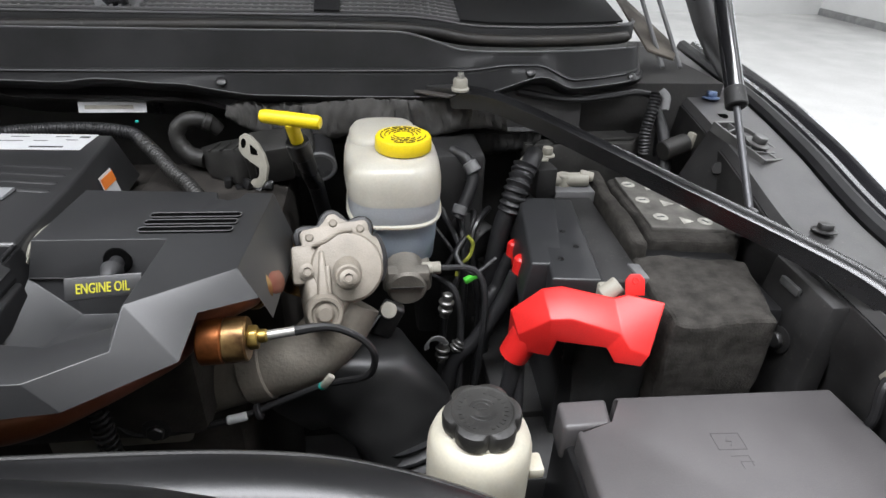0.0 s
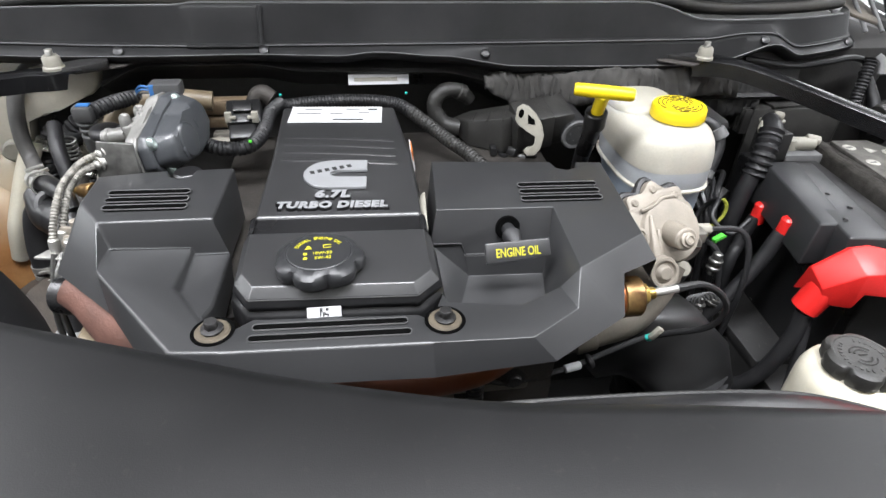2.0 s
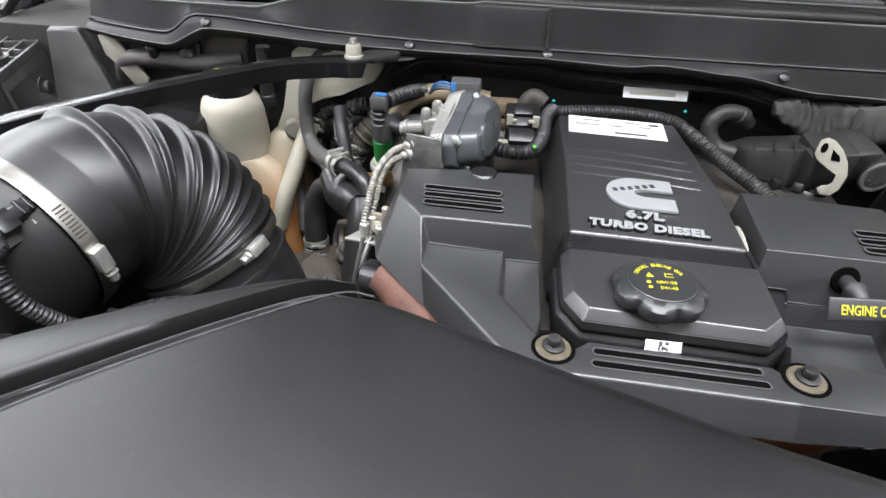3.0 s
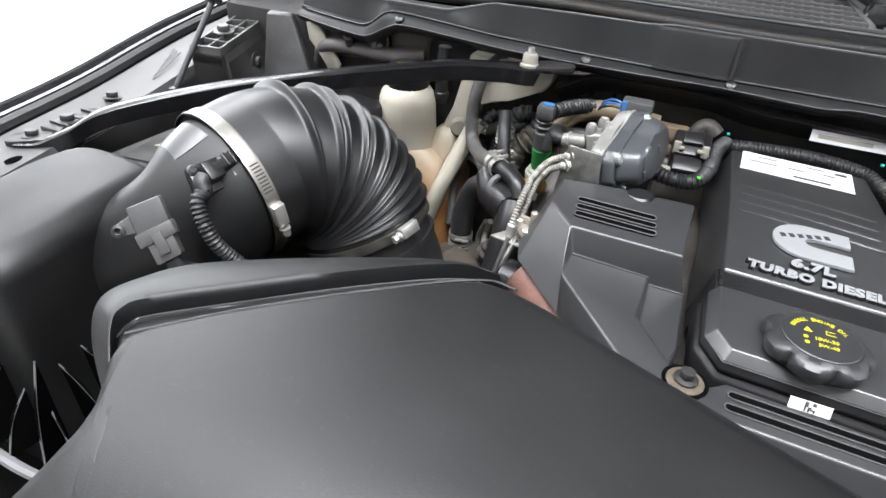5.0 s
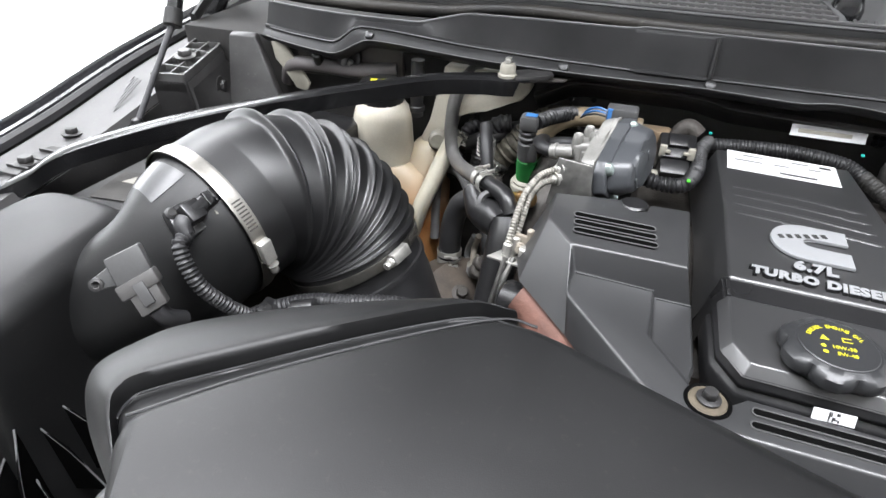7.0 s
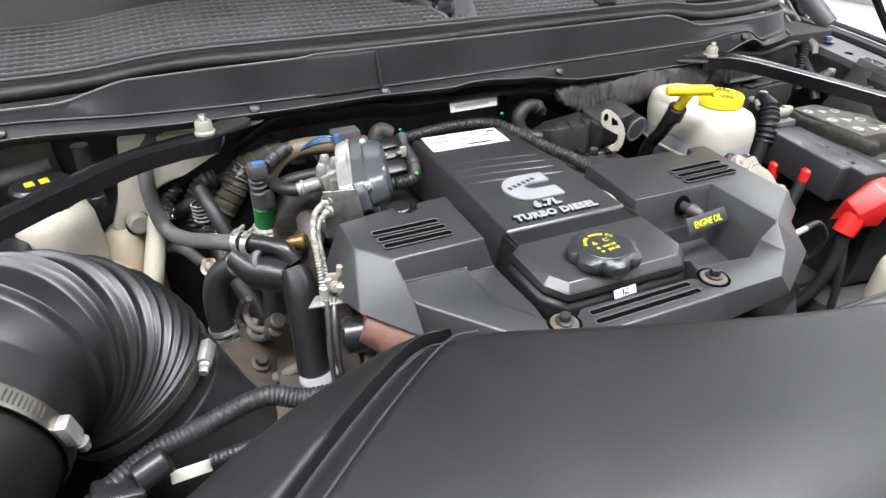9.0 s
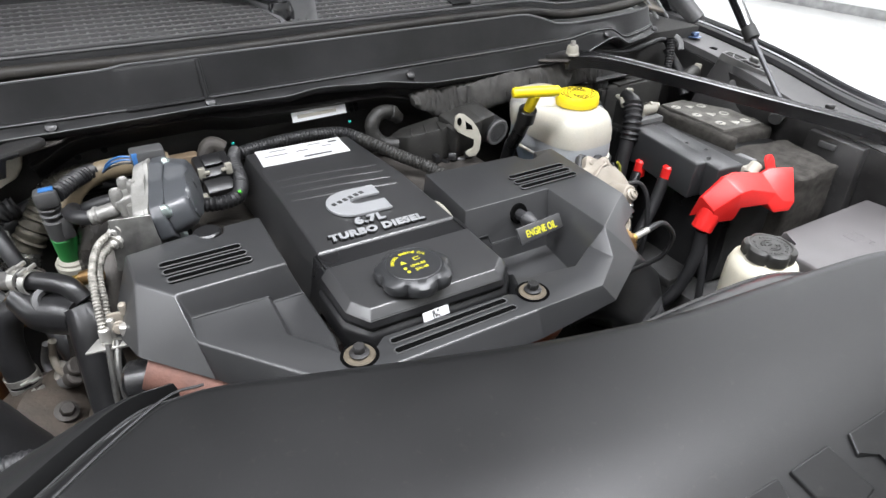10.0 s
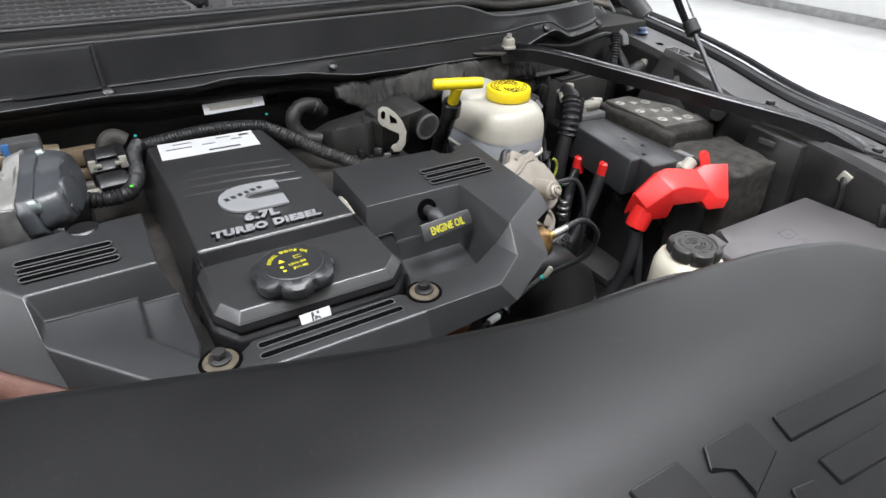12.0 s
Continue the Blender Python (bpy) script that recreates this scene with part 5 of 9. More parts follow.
add_tube(bm, [(0.375, 0.74, 1.185), (0.405, 0.72, 1.17), (0.412, 0.70, 1.10), (0.41, 0.69, 1.0)], 0.004, 8, 6)
part("brake_line", bm, RUBBER, mc)

# ---- transmission dipstick ----
td = thing("transmission_dipstick", (0.238, 0.836, 1.2), "yellow T-handle dipstick in a black tube", "dipstick")
bm = B()
add_tube(bm, [(0.2255, 0.782, 1.340), (0.231, 0.805, 1.30), (0.238, 0.836, 1.25), (0.25, 0.87, 1.12), (0.25, 0.88, 0.9)], [0.0115, 0.011, 0.0105, 0.0105, 0.0105], 14, 6)
add_cyl(bm, (0.2232, 0.777, 1.350), (0.2265, 0.785, 1.328), 0.0135)
part("tube", bm, SATIN, td)
bm = B()
d = V(0.060, -0.020, -0.001).normalized()
o = V(0.2205, 0.760, 1.380)
add_tube(bm, [o - d * 0.034, o - d * 0.031, o, o + d * 0.031, o + d * 0.034], [0.004, 0.0075, 0.0080, 0.0075, 0.004], 12, 4)
add_cyl(bm, o + V(0, 0, -0.002), V(0.2235, 0.777, 1.348), 0.008, 0.0075)
part("handle", bm, YELLOW, td, "yellow plastic T-handle")
bm = B()
for k in range(9):
    add_box(bm, o + d * (-0.024 + 0.006 * k) + V(0.001, -0.003, 0.0070), (0.0026, 0.003, 0.0006), 0, pose(0, 0, 0, 25, 0, -18))
part("print", bm, material("shaded_yellow_print", (0.55, 0.38, 0.008), 0.45), td)

# ---- aluminium throttle housing ----
thr = thing("throttle_housing", (0.268, 0.66, 1.18), "cast aluminium throttle actuator housing with round bosses", "throttle housing")
nrm = V(0.12, -0.72, 0.62).normalized()
fm = frame_of((0.271, 0.648, 1.272), (1.0, 0.12, -0.03), nrm.cross(V(1.0, 0.12, -0.03)))
bm = B()
ol = []
for k in range(72):
    a = 2 * math.pi * k / 72
    d = math.degrees(a)
    r = 0.044
    if 31 < d < 163:
        r = 0.0435 + 0.0055 * math.cos(2 * math.pi * (d - 53) / 44)
    if 200 < d < 250:
        r *= 0.9
    ol.append((r * math.cos(a), r * math.sin(a)))
add_slab(bm, ol, -0.040, -0.008, 0.003, 2, fm)
for a in (53, 97, 141):
    add_cyl(bm, fm @ V(0.040 * math.cos(radians(a)), 0.040 * math.sin(radians(a)), -0.03), fm @ V(0.038 * math.cos(radians(a)), 0.038 * math.sin(radians(a)), -0.006), 0.0055, 0.0045)
add_box(bm, None, (0.030, 0.040, 0.018), 0.004, fm @ Matrix.Translation((-0.034, -0.004, -0.012)))
add_box(bm, None, (0.005, 0.044, 0.010), 0.002, fm @ Matrix.Translation((-0.014, -0.030, 0.002)))
part("housing", bm, CASTM, thr)
bm = B()
add_lathe(bm, [(0, -0.012), (0.036, -0.012), (0.037, -0.003), (0.0345, 0.001), (0.030, 0.002), (0, 0.0015)], 40, fm @ Matrix.Translation((0.006, -0.010, 0)))
part("round_cover", bm, CASTM, thr)
bm = B()
add_cyl(bm, fm @ V(0.006, -0.010, -0.01), fm @ V(0.004, -0.024, 0.026), 0.0150, 0.0128)
part("boss", bm, CASTM, thr)
bm = B()
add_cyl(bm, fm @ V(-0.018, -0.045, -0.03), fm @ V(-0.020, -0.056, 0.012), 0.021, 0.018)
add_lathe(bm, [(0.012, 0.010), (0.0135, 0.0135), (0.0165, 0.0135), (0.018, 0.010)], 28, aim(fm @ V(-0.0195, -0.0535, 0.002), fm.to_3x3() @ V(-0.04, -0.25, 1)))
add_cyl(bm, fm @ V(-0.020, -0.056, 0.01), fm @ V(-0.020, -0.0575, 0.017), 0.010, 0.008)
part("lower_boss", bm, CASTM, thr)
bm = B()
add_prism(bm, [fm @ V(-0.046, -0.01, -0.03), fm @ V(0.022, -0.03, -0.03), fm @ V(0.000, -0.066, -0.03), fm @ V(-0.040, -0.066, -0.03)], [fm @ V(-0.036, -0.012, 0.000), fm @ V(0.012, -0.034, 0.000), fm @ V(-0.006, -0.060, 0.000), fm @ V(-0.034, -0.060, 0.000)], 0.004)
add_prism(bm, [fm @ V(-0.024, 0.010, -0.01), fm @ V(-0.014, 0.010, -0.01), fm @ V(-0.010, -0.050, -0.01), fm @ V(-0.030, -0.050, -0.01)], [fm @ V(-0.021, 0.008, 0.004), fm @ V(-0.017, 0.008, 0.004), fm @ V(-0.014, -0.048, 0.010), fm @ V(-0.026, -0.048, 0.010)], 0.002)
add_tube(bm, [fm @ V(-0.028, 0.014, 0.0), fm @ V(-0.014, 0.018, 0.001), fm @ V(0.0, 0.026, 0.0), fm @ V(0.014, 0.028, 0.0)], 0.0022, 8, 5)
part("web", bm, CASTM, thr)
bm = B()
add_tube(bm, [fm @ V(1.05 * x, 1.05 * y, -0.022) for x, y in (ol[66:] + ol[0:36])], 0.0050, 8, 1)
part("gasket", bm, RUBBER, thr, "scalloped black gasket")
for x, y, z in ((0.004, -0.025, 0.0262), (-0.034, -0.012, -0.003)):
    bm = B()
    add_lathe(bm, [(0, 0), (0.0085, 0), (0.0085, 0.003), (0.006, 0.004), (0.006, 0.0065), (0.004, 0.0075), (0.0035, 0.0055), (0, 0.0055)], 20, fm @ Matrix.Translation((x, y, z)))
    part("screw", bm, CASTM, thr)
bm = B()
for p, q, r in (((0.232, 0.66, 1.235), (0.228, 0.69, 1.278), 0.009), ((0.222, 0.67, 1.21), (0.24, 0.70, 1.25), 0.018), ((0.226, 0.655, 1.25), (0.238, 0.65, 1.265), 0.01)):
    add_cyl(bm, p, q, r)
part("plated_bracket", bm, BRASS, thr, "dull plated bracket behind the housing")

pipe = thing("intake_pipe", (0.22, 0.60, 1.10), "rough cast aluminium intake pipe below the throttle", "pipe")
bm = B()
add_tube(bm, [(0.278, 0.655, 1.215), (0.262, 0.640, 1.190), (0.235, 0.625, 1.168), (0.205, 0.620, 1.160), (0.169, 0.620, 1.152), (0.133, 0.622, 1.140), (0.083, 0.625, 1.122), (0.02, 0.630, 1.095)], [0.034, 0.034, 0.033, 0.032, 0.0325, 0.033, 0.034, 0.034], 24, 6)
add_cyl(bm, (0.192, 0.620, 1.158), (0.168, 0.620, 1.151), 0.0355)
part("pipe_body", bm, material("rough_cast_alloy", (0.20, 0.18, 0.15), 0.55, metal=0.3, vary=0.25, scale=24, grain=260, bump=0.5, dust=0.2), pipe)
PLF = frame_of((0.115, 0.596, 1.160), (1, 0, 0.34), (-0.2, 0.65, 0.75))
bm = B()
add_patch(bm, PLF, 0.040, 0.014)
pl = part("code_label", bm, WHITE, pipe, "white code sticker")
bm = B()
for i in range(3):
    add_patch(bm, PLF @ Matrix.Translation((0.004 + 0.006 * i, 0, 0.0005)), 0.004, 0.008)
part("code_marks", bm, INK, pl)

# ---- exhaust gas tube and its sensor ----
egr = thing("exhaust_tube", (0.0, 0.5, 1.2), "heat-browned steel tube running below the engine cover", "exhaust tube")
bm = B()
add_tube(bm, [(-0.20, 0.535, 1.205), (-0.15, 0.505, 1.220), (-0.09, 0.490, 1.228), (-0.02, 0.490, 1.228), (0.020, 0.492, 1.230), (0.045, 0.499, 1.231), (0.070, 0.514, 1.232), (0.100, 0.536, 1.235), (0.124, 0.549, 1.243), (0.142, 0.555, 1.260), (0.160, 0.560, 1.276), (0.180, 0.569, 1.284), (0.198, 0.585, 1.283), (0.204, 0.61, 1.27)], [0.0185, 0.0190, 0.0190, 0.0190, 0.0180, 0.0165, 0.0150, 0.0145, 0.0148, 0.0155, 0.016, 0.016, 0.016, 0.016], 20, 6)
part("tube", bm, COPPER, egr)
bm = B()
add_cyl(bm, (-0.150, 0.505, 1.220), (-0.118, 0.496, 1.225), 0.0215, bevel=0.002)
part("collar", bm, STEEL, egr, "dull silver collar on the tube")
bm = B()
add_cyl(bm, (0.192, 0.577, 1.2845), (0.199, 0.588, 1.282), 0.0190, bevel=0.002)
part("band_clamp", bm, BRASS, egr, "heat-tinted band clamp")
sensor = thing("exhaust_sensor", (0.19, 0.55, 1.25), "heat-tinted brass exhaust sensor with a black lead", "sensor")
bm = B()
add_cyl(bm, (0.176, 0.540, 1.2602), (0.196, 0.540, 1.2606), 0.0200, 0.0195)
sl = part("sleeve", bm, BRASS, sensor, "straw-coloured heat-tinted sleeve")
bm = B()
add_cyl(bm, (0.156, 0.540, 1.2598), (0.1765, 0.540, 1.2602), 0.0204, 0.0201)
part("sleeve_base", bm, material("orange_heat_tint", (0.26, 0.085, 0.025), 0.36, metal=0.7, vary=0.5, scale=60), sl, "orange heat-tinted end")
bm = B()
add_hex(bm, aim((0.195, 0.540, 1.2615), (1, 0.0, 0.06)), 0.0110, 0.009)
add_cyl(bm, (0.203, 0.540, 1.2622), (0.212, 0.540, 1.2632), 0.0058)
part("hexagon", bm, GOLD, sensor)
bm = B()
add_cyl(bm, (0.210, 0.540, 1.2630), (0.236, 0.5415, 1.2655), 0.0042)
part("probe_tube", bm, STEEL, sensor)
bm = B()
add_tube(bm, [(0.234, 0.5415, 1.2653), (0.264, 0.546, 1.264), (0.290, 0.549, 1.247), (0.302, 0.549, 1.226), (0.296, 0.556, 1.196), (0.27, 0.575, 1.172), (0.245, 0.584, 1.158), (0.20, 0.582, 1.140), (0.161, 0.574, 1.131), (0.11, 0.565, 1.128), (0.07, 0.56, 1.133), (0.05, 0.565, 1.15)], [0.0045] + [0.0035] * 11, 8, 6)
part("lead", bm, RUBBER, sensor, "thin black lead")
bm = B()
add_cyl(bm, (0.152, 0.572, 1.1305), (0.172, 0.575, 1.1325), 0.0048)
part("white_tape", bm, WHITE, sensor)
bm = B()
add_box(bm, (0.254, 0.579, 1.169), (0.008, 0.006, 0.018), 0.002, pose(0, 0, 0, 0, 35, 0))
part("clip", bm, BONE, sensor)
bm = B()
add_cyl(bm, (0.246, 0.583, 1.1585), (0.252, 0.581, 1.1625), 0.0042)
part("teal_band", bm, TEAL, sensor)
bm = B()
add_cyl(bm, (0.180, 0.577, 1.1335), (0.186, 0.578, 1.1355), 0.0085)
part("grommet", bm, RUBBER, sensor)

# ---- charge air elbow ----
elbow = thing("charge_air_elbow", (0.31, 0.64, 1.0), "dusty black plastic charge air elbow with a hose below", "air elbow")


def add_duct(bm, rows, e=5.0, n=36):
    """A duct of rounded rectangular section. rows: middle, width, height."""
    rings = []
    for i, (c, w, h) in enumerate(rows):
        c = Vector(c)
        t = (Vector(rows[min(i + 1, len(rows) - 1)][0]) - Vector(rows[max(i - 1, 0)][0])).normalized()
        side = V(0.35, -0.94, 0)
        side = (side - t * side.dot(t)).normalized()
        up = side.cross(t)
        rings.append([c + side * x + up * y for x, y, z in superring(0, 0, w, h, 0, n, e)])
    return stack(bm, rings)


bm = B()
add_duct(bm, [((0.205, 0.668, 1.085), 0.050, 0.048), ((0.235, 0.664, 1.105), 0.056, 0.050), ((0.265, 0.660, 1.112), 0.060, 0.054), ((0.298, 0.654, 1.098), 0.062, 0.060), ((0.325, 0.645, 1.065), 0.063, 0.062), ((0.340, 0.635, 1.02), 0.062, 0.060)])
add_box(bm, (0.318, 0.672, 1.172), (0.026, 0.016, 0.045), 0.004, pose(0, 0, 0, 0, 25, 0))
part("elbow_body", bm, material("dusty_satin_plastic", (0.013, 0.013, 0.013), 0.40, vary=0.5, scale=16, grain=500, bump=0.12), elbow, angle=50)
bm = B()
add_tube(bm, [(0.236, 0.612, 1.150), (0.262, 0.612, 1.168), (0.290, 0.632, 1.180), (0.310, 0.660, 1.188)], 0.0016, 6, 5)
part("mould_seam", bm, GREY, elbow)
bm = B()
add_lathe(bm, [(0, 0), (0.010, 0), (0.009, 0.006), (0, 0.007)], 12, aim((0.319, 0.662, 1.192), (0.1, -0.8, 0.6)))
part("lug_cap", bm, BONE, elbow)
bm = B()
add_ribbed(bm, [(0.336, 0.636, 1.045), (0.350, 0.622, 0.99), (0.360, 0.60, 0.92)], 0.064, 0.016, 0.003, 28)
part("rubber_hose", bm, RUBBER, elbow)
bm = B()
add_tube(bm, [(0.339 + 0.066 * math.cos(a), 0.632 + 0.064 * math.sin(a), 1.030 - 0.02 * math.cos(a)) for a in np.linspace(0, 2 * math.pi, 24)], 0.005, 6, 2)
part("hose_clamp", bm, DIRTY, elbow)

# dim pipes, cables and bracket between engine and battery
dark = thing("cable_bundle", (0.46, 0.7, 0.7), "dark bundle of battery cables going down beside the engine", "cables")
for pts, r in (([(0.530, 0.868, 1.292), (0.512, 0.83, 1.290), (0.492, 0.81, 1.262), (0.472, 0.80, 1.19), (0.464, 0.79, 1.07), (0.462, 0.77, 0.9), (0.46, 0.75, 0.64)], 0.0125),
               ([(0.484, 0.771, 1.19), (0.47, 0.765, 1.15), (0.452, 0.75, 1.08), (0.45, 0.74, 0.64)], 0.009), ([(0.477, 0.708, 1.205), (0.46, 0.705, 1.16), (0.43, 0.70, 1.11), (0.40, 0.70, 1.06), (0.39, 0.70, 0.9)], 0.010),
               ([(0.452, 0.600, 1.165), (0.447, 0.596, 1.12), (0.43, 0.60, 1.06), (0.41, 0.62, 1.02), (0.36, 0.68, 0.98)], 0.010), ([(0.458, 0.600, 1.160), (0.458, 0.585, 1.10), (0.455, 0.57, 1.0), (0.45, 0.56, 0.8)], 0.006),
               ([(0.40, 0.79, 1.16), (0.42, 0.80, 1.19), (0.425, 0.78, 1.215), (0.41, 0.76, 1.20), (0.43, 0.74, 1.185), (0.46, 0.75, 1.20)], 0.0035)):
    bm = B()
    add_tube(bm, pts, r, 12, 6)
    part("cable", bm, RUBBER, dark)
for p, r in (((0.484, 0.771, 1.198), 0.0105), ((0.477, 0.708, 1.214), 0.0115)):
    bm = B()
    add_cyl(bm, V(*p) - V(-0.004, 0, 0.018), V(*p) + V(0.004, 0, 0.014), r, r * 0.85, bevel=0.004)
    part("red_boot", bm, RED, dark, "red plastic terminal boot")
bm = B()
add_ribbed(bm, [(0.508, 0.83, 1.292), (0.494, 0.812, 1.266), (0.486, 0.806, 1.235)], 0.0155, 0.009, 0.002)
part("rubber_boot", bm, RUBBER, dark)
clutter = thing("valve_block", (0.40, 0.78, 0.7), "dark hydraulic valve block with pipes behind the reservoir", "valve block")
bm = B()
add_box(bm, (0.415, 0.90, 1.15), (0.09, 0.10, 0.30), 0.01)
add_box(bm, (0.44, 0.86, 1.05), (0.07, 0.06, 0.12), 0.006)
add_cyl(bm, (0.43, 0.86, 1.19), (0.46, 0.82, 1.18), 0.026)
part("block", bm, DARK, clutter)
for k in range(5):
    bm = B()
    x = 0.40 + 0.012 * k
    add_tube(bm, [(x, 0.88, 1.25 - 0.02 * k), (x + 0.01 * (k - 2), 0.84 + 0.01 * (k % 3), 1.22), (x + 0.02 - 0.008 * k, 0.80, 1.16 + 0.01 * k), (x - 0.012 * (k % 2), 0.77, 1.08), (x - 0.01, 0.75, 0.9)], 0.0030 + 0.0012 * (k % 3), 8, 6)
    part("pipe", bm, RUBBER if k % 2 else SATIN, clutter)
bm = B()
add_tube(bm, [(0.415, 0.868, 1.300), (0.432, 0.850, 1.294), (0.440, 0.838, 1.272), (0.430, 0.825, 1.245), (0.418, 0.815, 1.225)], 0.0085, 12, 6)
part("bent_hose", bm, RUBBER, clutter)
for a, b in (((0.4345, 0.846, 1.292), (0.4425, 0.838, 1.280)), ((0.424, 0.822, 1.240), (0.4195, 0.8165, 1.229))):
    bm = B()
    add_cyl(bm, a, b, 0.0102)
    part("hose_collar", bm, PALE, clutter, "dull metal collar")
bm = B()
add_tube(bm, [(0.425, 0.770, 1.222), (0.432, 0.768, 1.212), (0.428, 0.765, 1.195), (0.415, 0.764, 1.180), (0.412, 0.762, 1.168)], 0.0026, 8, 6)
part("yellow_wire", bm, YWIRE, clutter, "yellow-striped wire")
for p, q in (((0.392, 0.700, 1.184), (0.388, 0.697, 1.152)), ((0.390, 0.700, 1.110), (0.386, 0.697, 1.080)), ((0.411, 0.700, 1.110), (0.403, 0.697, 1.096))):
    p, q = V(*p), V(*q)
    bm = B()
    add_cyl(bm, p, p.lerp(q, 0.30), 0.0062)
    add_cyl(bm, p.lerp(q, 0.28), p.lerp(q, 0.45), 0.0095)
    add_cyl(bm, p.lerp(q, 0.45), p.lerp(q, 0.60), 0.0070)
    add_cyl(bm, p.lerp(q, 0.60), p.lerp(q, 0.78), 0.0090)
    add_cyl(bm, p.lerp(q, 0.78), q, 0.0060)
    part("pipe_nut", bm, NUTM, clutter, "dull threaded pipe nut")
bm = B()
for k in range(5):
    add_tube(bm, [(0.378 + 0.012 * math.cos(a), 0.672 + 0.006 * k + 0.004 * math.sin(a), 1.128 - 0.006 * k + 0.010 * math.sin(a)) for a in np.linspace(0.2, 3.4, 8)], 0.0016, 6, 2)
part("hose_rings", bm, GREY, clutter)
bm = B()
add_box(bm, (0.432, 0.76, 1.165), (0.022, 0.008, 0.008), 0.002, pose(0, 0, 0, 0, -20, 15))
part("lime_clip", bm, LIME, clutter, "lime green clip")
bm = B()
add_box(bm, (0.53, 0.75, 1.04), (0.16, 0.24, 0.02), 0.004)
add_box(bm, (0.60, 0.75, 0.83), (0.30, 0.42, 0.42), 0.01)
single("battery_tray", bm, DARK, "dark plastic battery tray and its support", "battery tray")
bolt((0.530, 0.750, 1.053), (0, -0.2, 1), 0.010, 0.006, STEEL, label="dull steel bolt in the battery tray")

# ---- battery ----
bat = thing("battery", (0.63, 0.75, 1.04), "black car battery in a grey felt heat blanket", "battery")
bm = B()
add_slab(bm, [(0.505, 0.60), (0.74, 0.585), (0.755, 0.90), (0.525, 0.905)], 1.04, 1.226, 0.006)
part("case", bm, SATIN, bat)
bm = B()
add_slab(bm, [(0.545, 0.635), (0.602, 0.632), (0.612, 0.85), (0.558, 0.855)], 1.22, 1.237, 0.004)
part("top_plate", bm, DARK, bat, "dusty dark top plate")
bm = B()
add_slab(bm, [(0.560, 0.845), (0.618, 0.842), (0.618, 0.872), (0.565, 0.875)], 1.222, 1.246, 0.003)
part("grey_plate", bm, PALE, bat)
bm = B()
add_slab(bm, [(0.595, 0.635), (0.606, 0.634), (0.606, 0.665), (0.592, 0.667)], 1.222, 1.240, 0.002)
part("grey_plate", bm, PALE, bat)
# felt blanket: wide front block, narrow wall behind it
def felt(bm, o, z0, z1, seed):
    rnd = random.Random(seed)
    base = bmesh.new()
    add_slab(base, o, z0, z1, 0.007, 3)
    bmesh.ops.subdivide_edges(base, edges=base.edges[:], cuts=11, use_grid_fill=True)
    for v in base.verts:
        v.co += Vector(noise.noise_vector(v.co * 24 + V(seed, 0, 0))) * 0.0045 + Vector(noise.noise_vector(v.co * 110)) * 0.0016
    me = bpy.data.meshes.new("felt")
    base.to_mesh(me)
    base.free()
    bm.from_mesh(me)
    bpy.data.meshes.remove(me)


bm = B()
felt(bm, [(0.597, 0.556), (0.707, 0.551), (0.742, 0.665), (0.607, 0.69)], 1.045, 1.2375, 1)
part("felt_front", bm, FELT, bat, "thick grey felt over the battery front", 70)
bm = B()
felt(bm, [(0.607, 0.685), (0.626, 0.685), (0.645, 0.90), (0.624, 0.905)], 1.10, 1.254, 2)
part("felt_wall", bm, FELT, bat, "upright grey felt edge", 70)
bm = B()
felt(bm, [(0.52, 0.596), (0.60, 0.58), (0.60, 0.60), (0.52, 0.612)], 1.045, 1.205, 3)
part("felt_skirt", bm, material("black_felt", (0.016, 0.016, 0.016), 0.95, vary=0.4, scale=40, grain=700, bump=0.8), bat, "black felt skirt", 70)
bm = B()
felt(bm, [(0.642, 0.715), (0.755, 0.700), (0.782, 0.79), (0.735, 0.895), (0.655, 0.90)], 1.10, 1.242, 5)
part("felt_back", bm, FELT, bat, "felt pad below the warning label", 70)
bm = B()
add_slab(bm, [(0.652, 0.735), (0.745, 0.722), (0.760, 0.80), (0.722, 0.885), (0.662, 0.888)], 1.24, 1.2475, 0.002)
wl = part("warning_label", bm, material("dusty_label", (0.10, 0.095, 0.085), 0.8, vary=0.45, scale=40, grain=500, bump=0.4), bat, "dusty grey label with round white symbols")
for i, (x, y) in enumerate(((0.672, 0.86), (0.697, 0.85), (0.722, 0.84), (0.672, 0.81), (0.699, 0.80), (0.726, 0.79), (0.675, 0.76), (0.702, 0.75), (0.728, 0.745))):
    m = Matrix.Translation((x, y, 1.2477)) @ pose(0, 0, 0, 0, 0, 20)
    bm = B()
    if i % 3 == 1:
        add_slab(bm, [(-0.009, -0.008), (0.009, -0.008), (0, 0.009)], 0, 0.0004, 0, 1, m)
    else:
        add_lathe(bm, [(0.0, 0.0004), (0.0095, 0.0004), (0.0095, 0)], 20, m)
    part("symbol", bm, DUSTYWHITE, wl, "pale warning symbol")
    if i % 3 != 1:
        bm = B()
        add_box(bm, (x, y, 1.2483), (0.010, 0.003, 0.0004), 0, pose(0, 0, 0, 0, 0, 60 * i))
        part("symbol_bar", bm, GREY, wl)
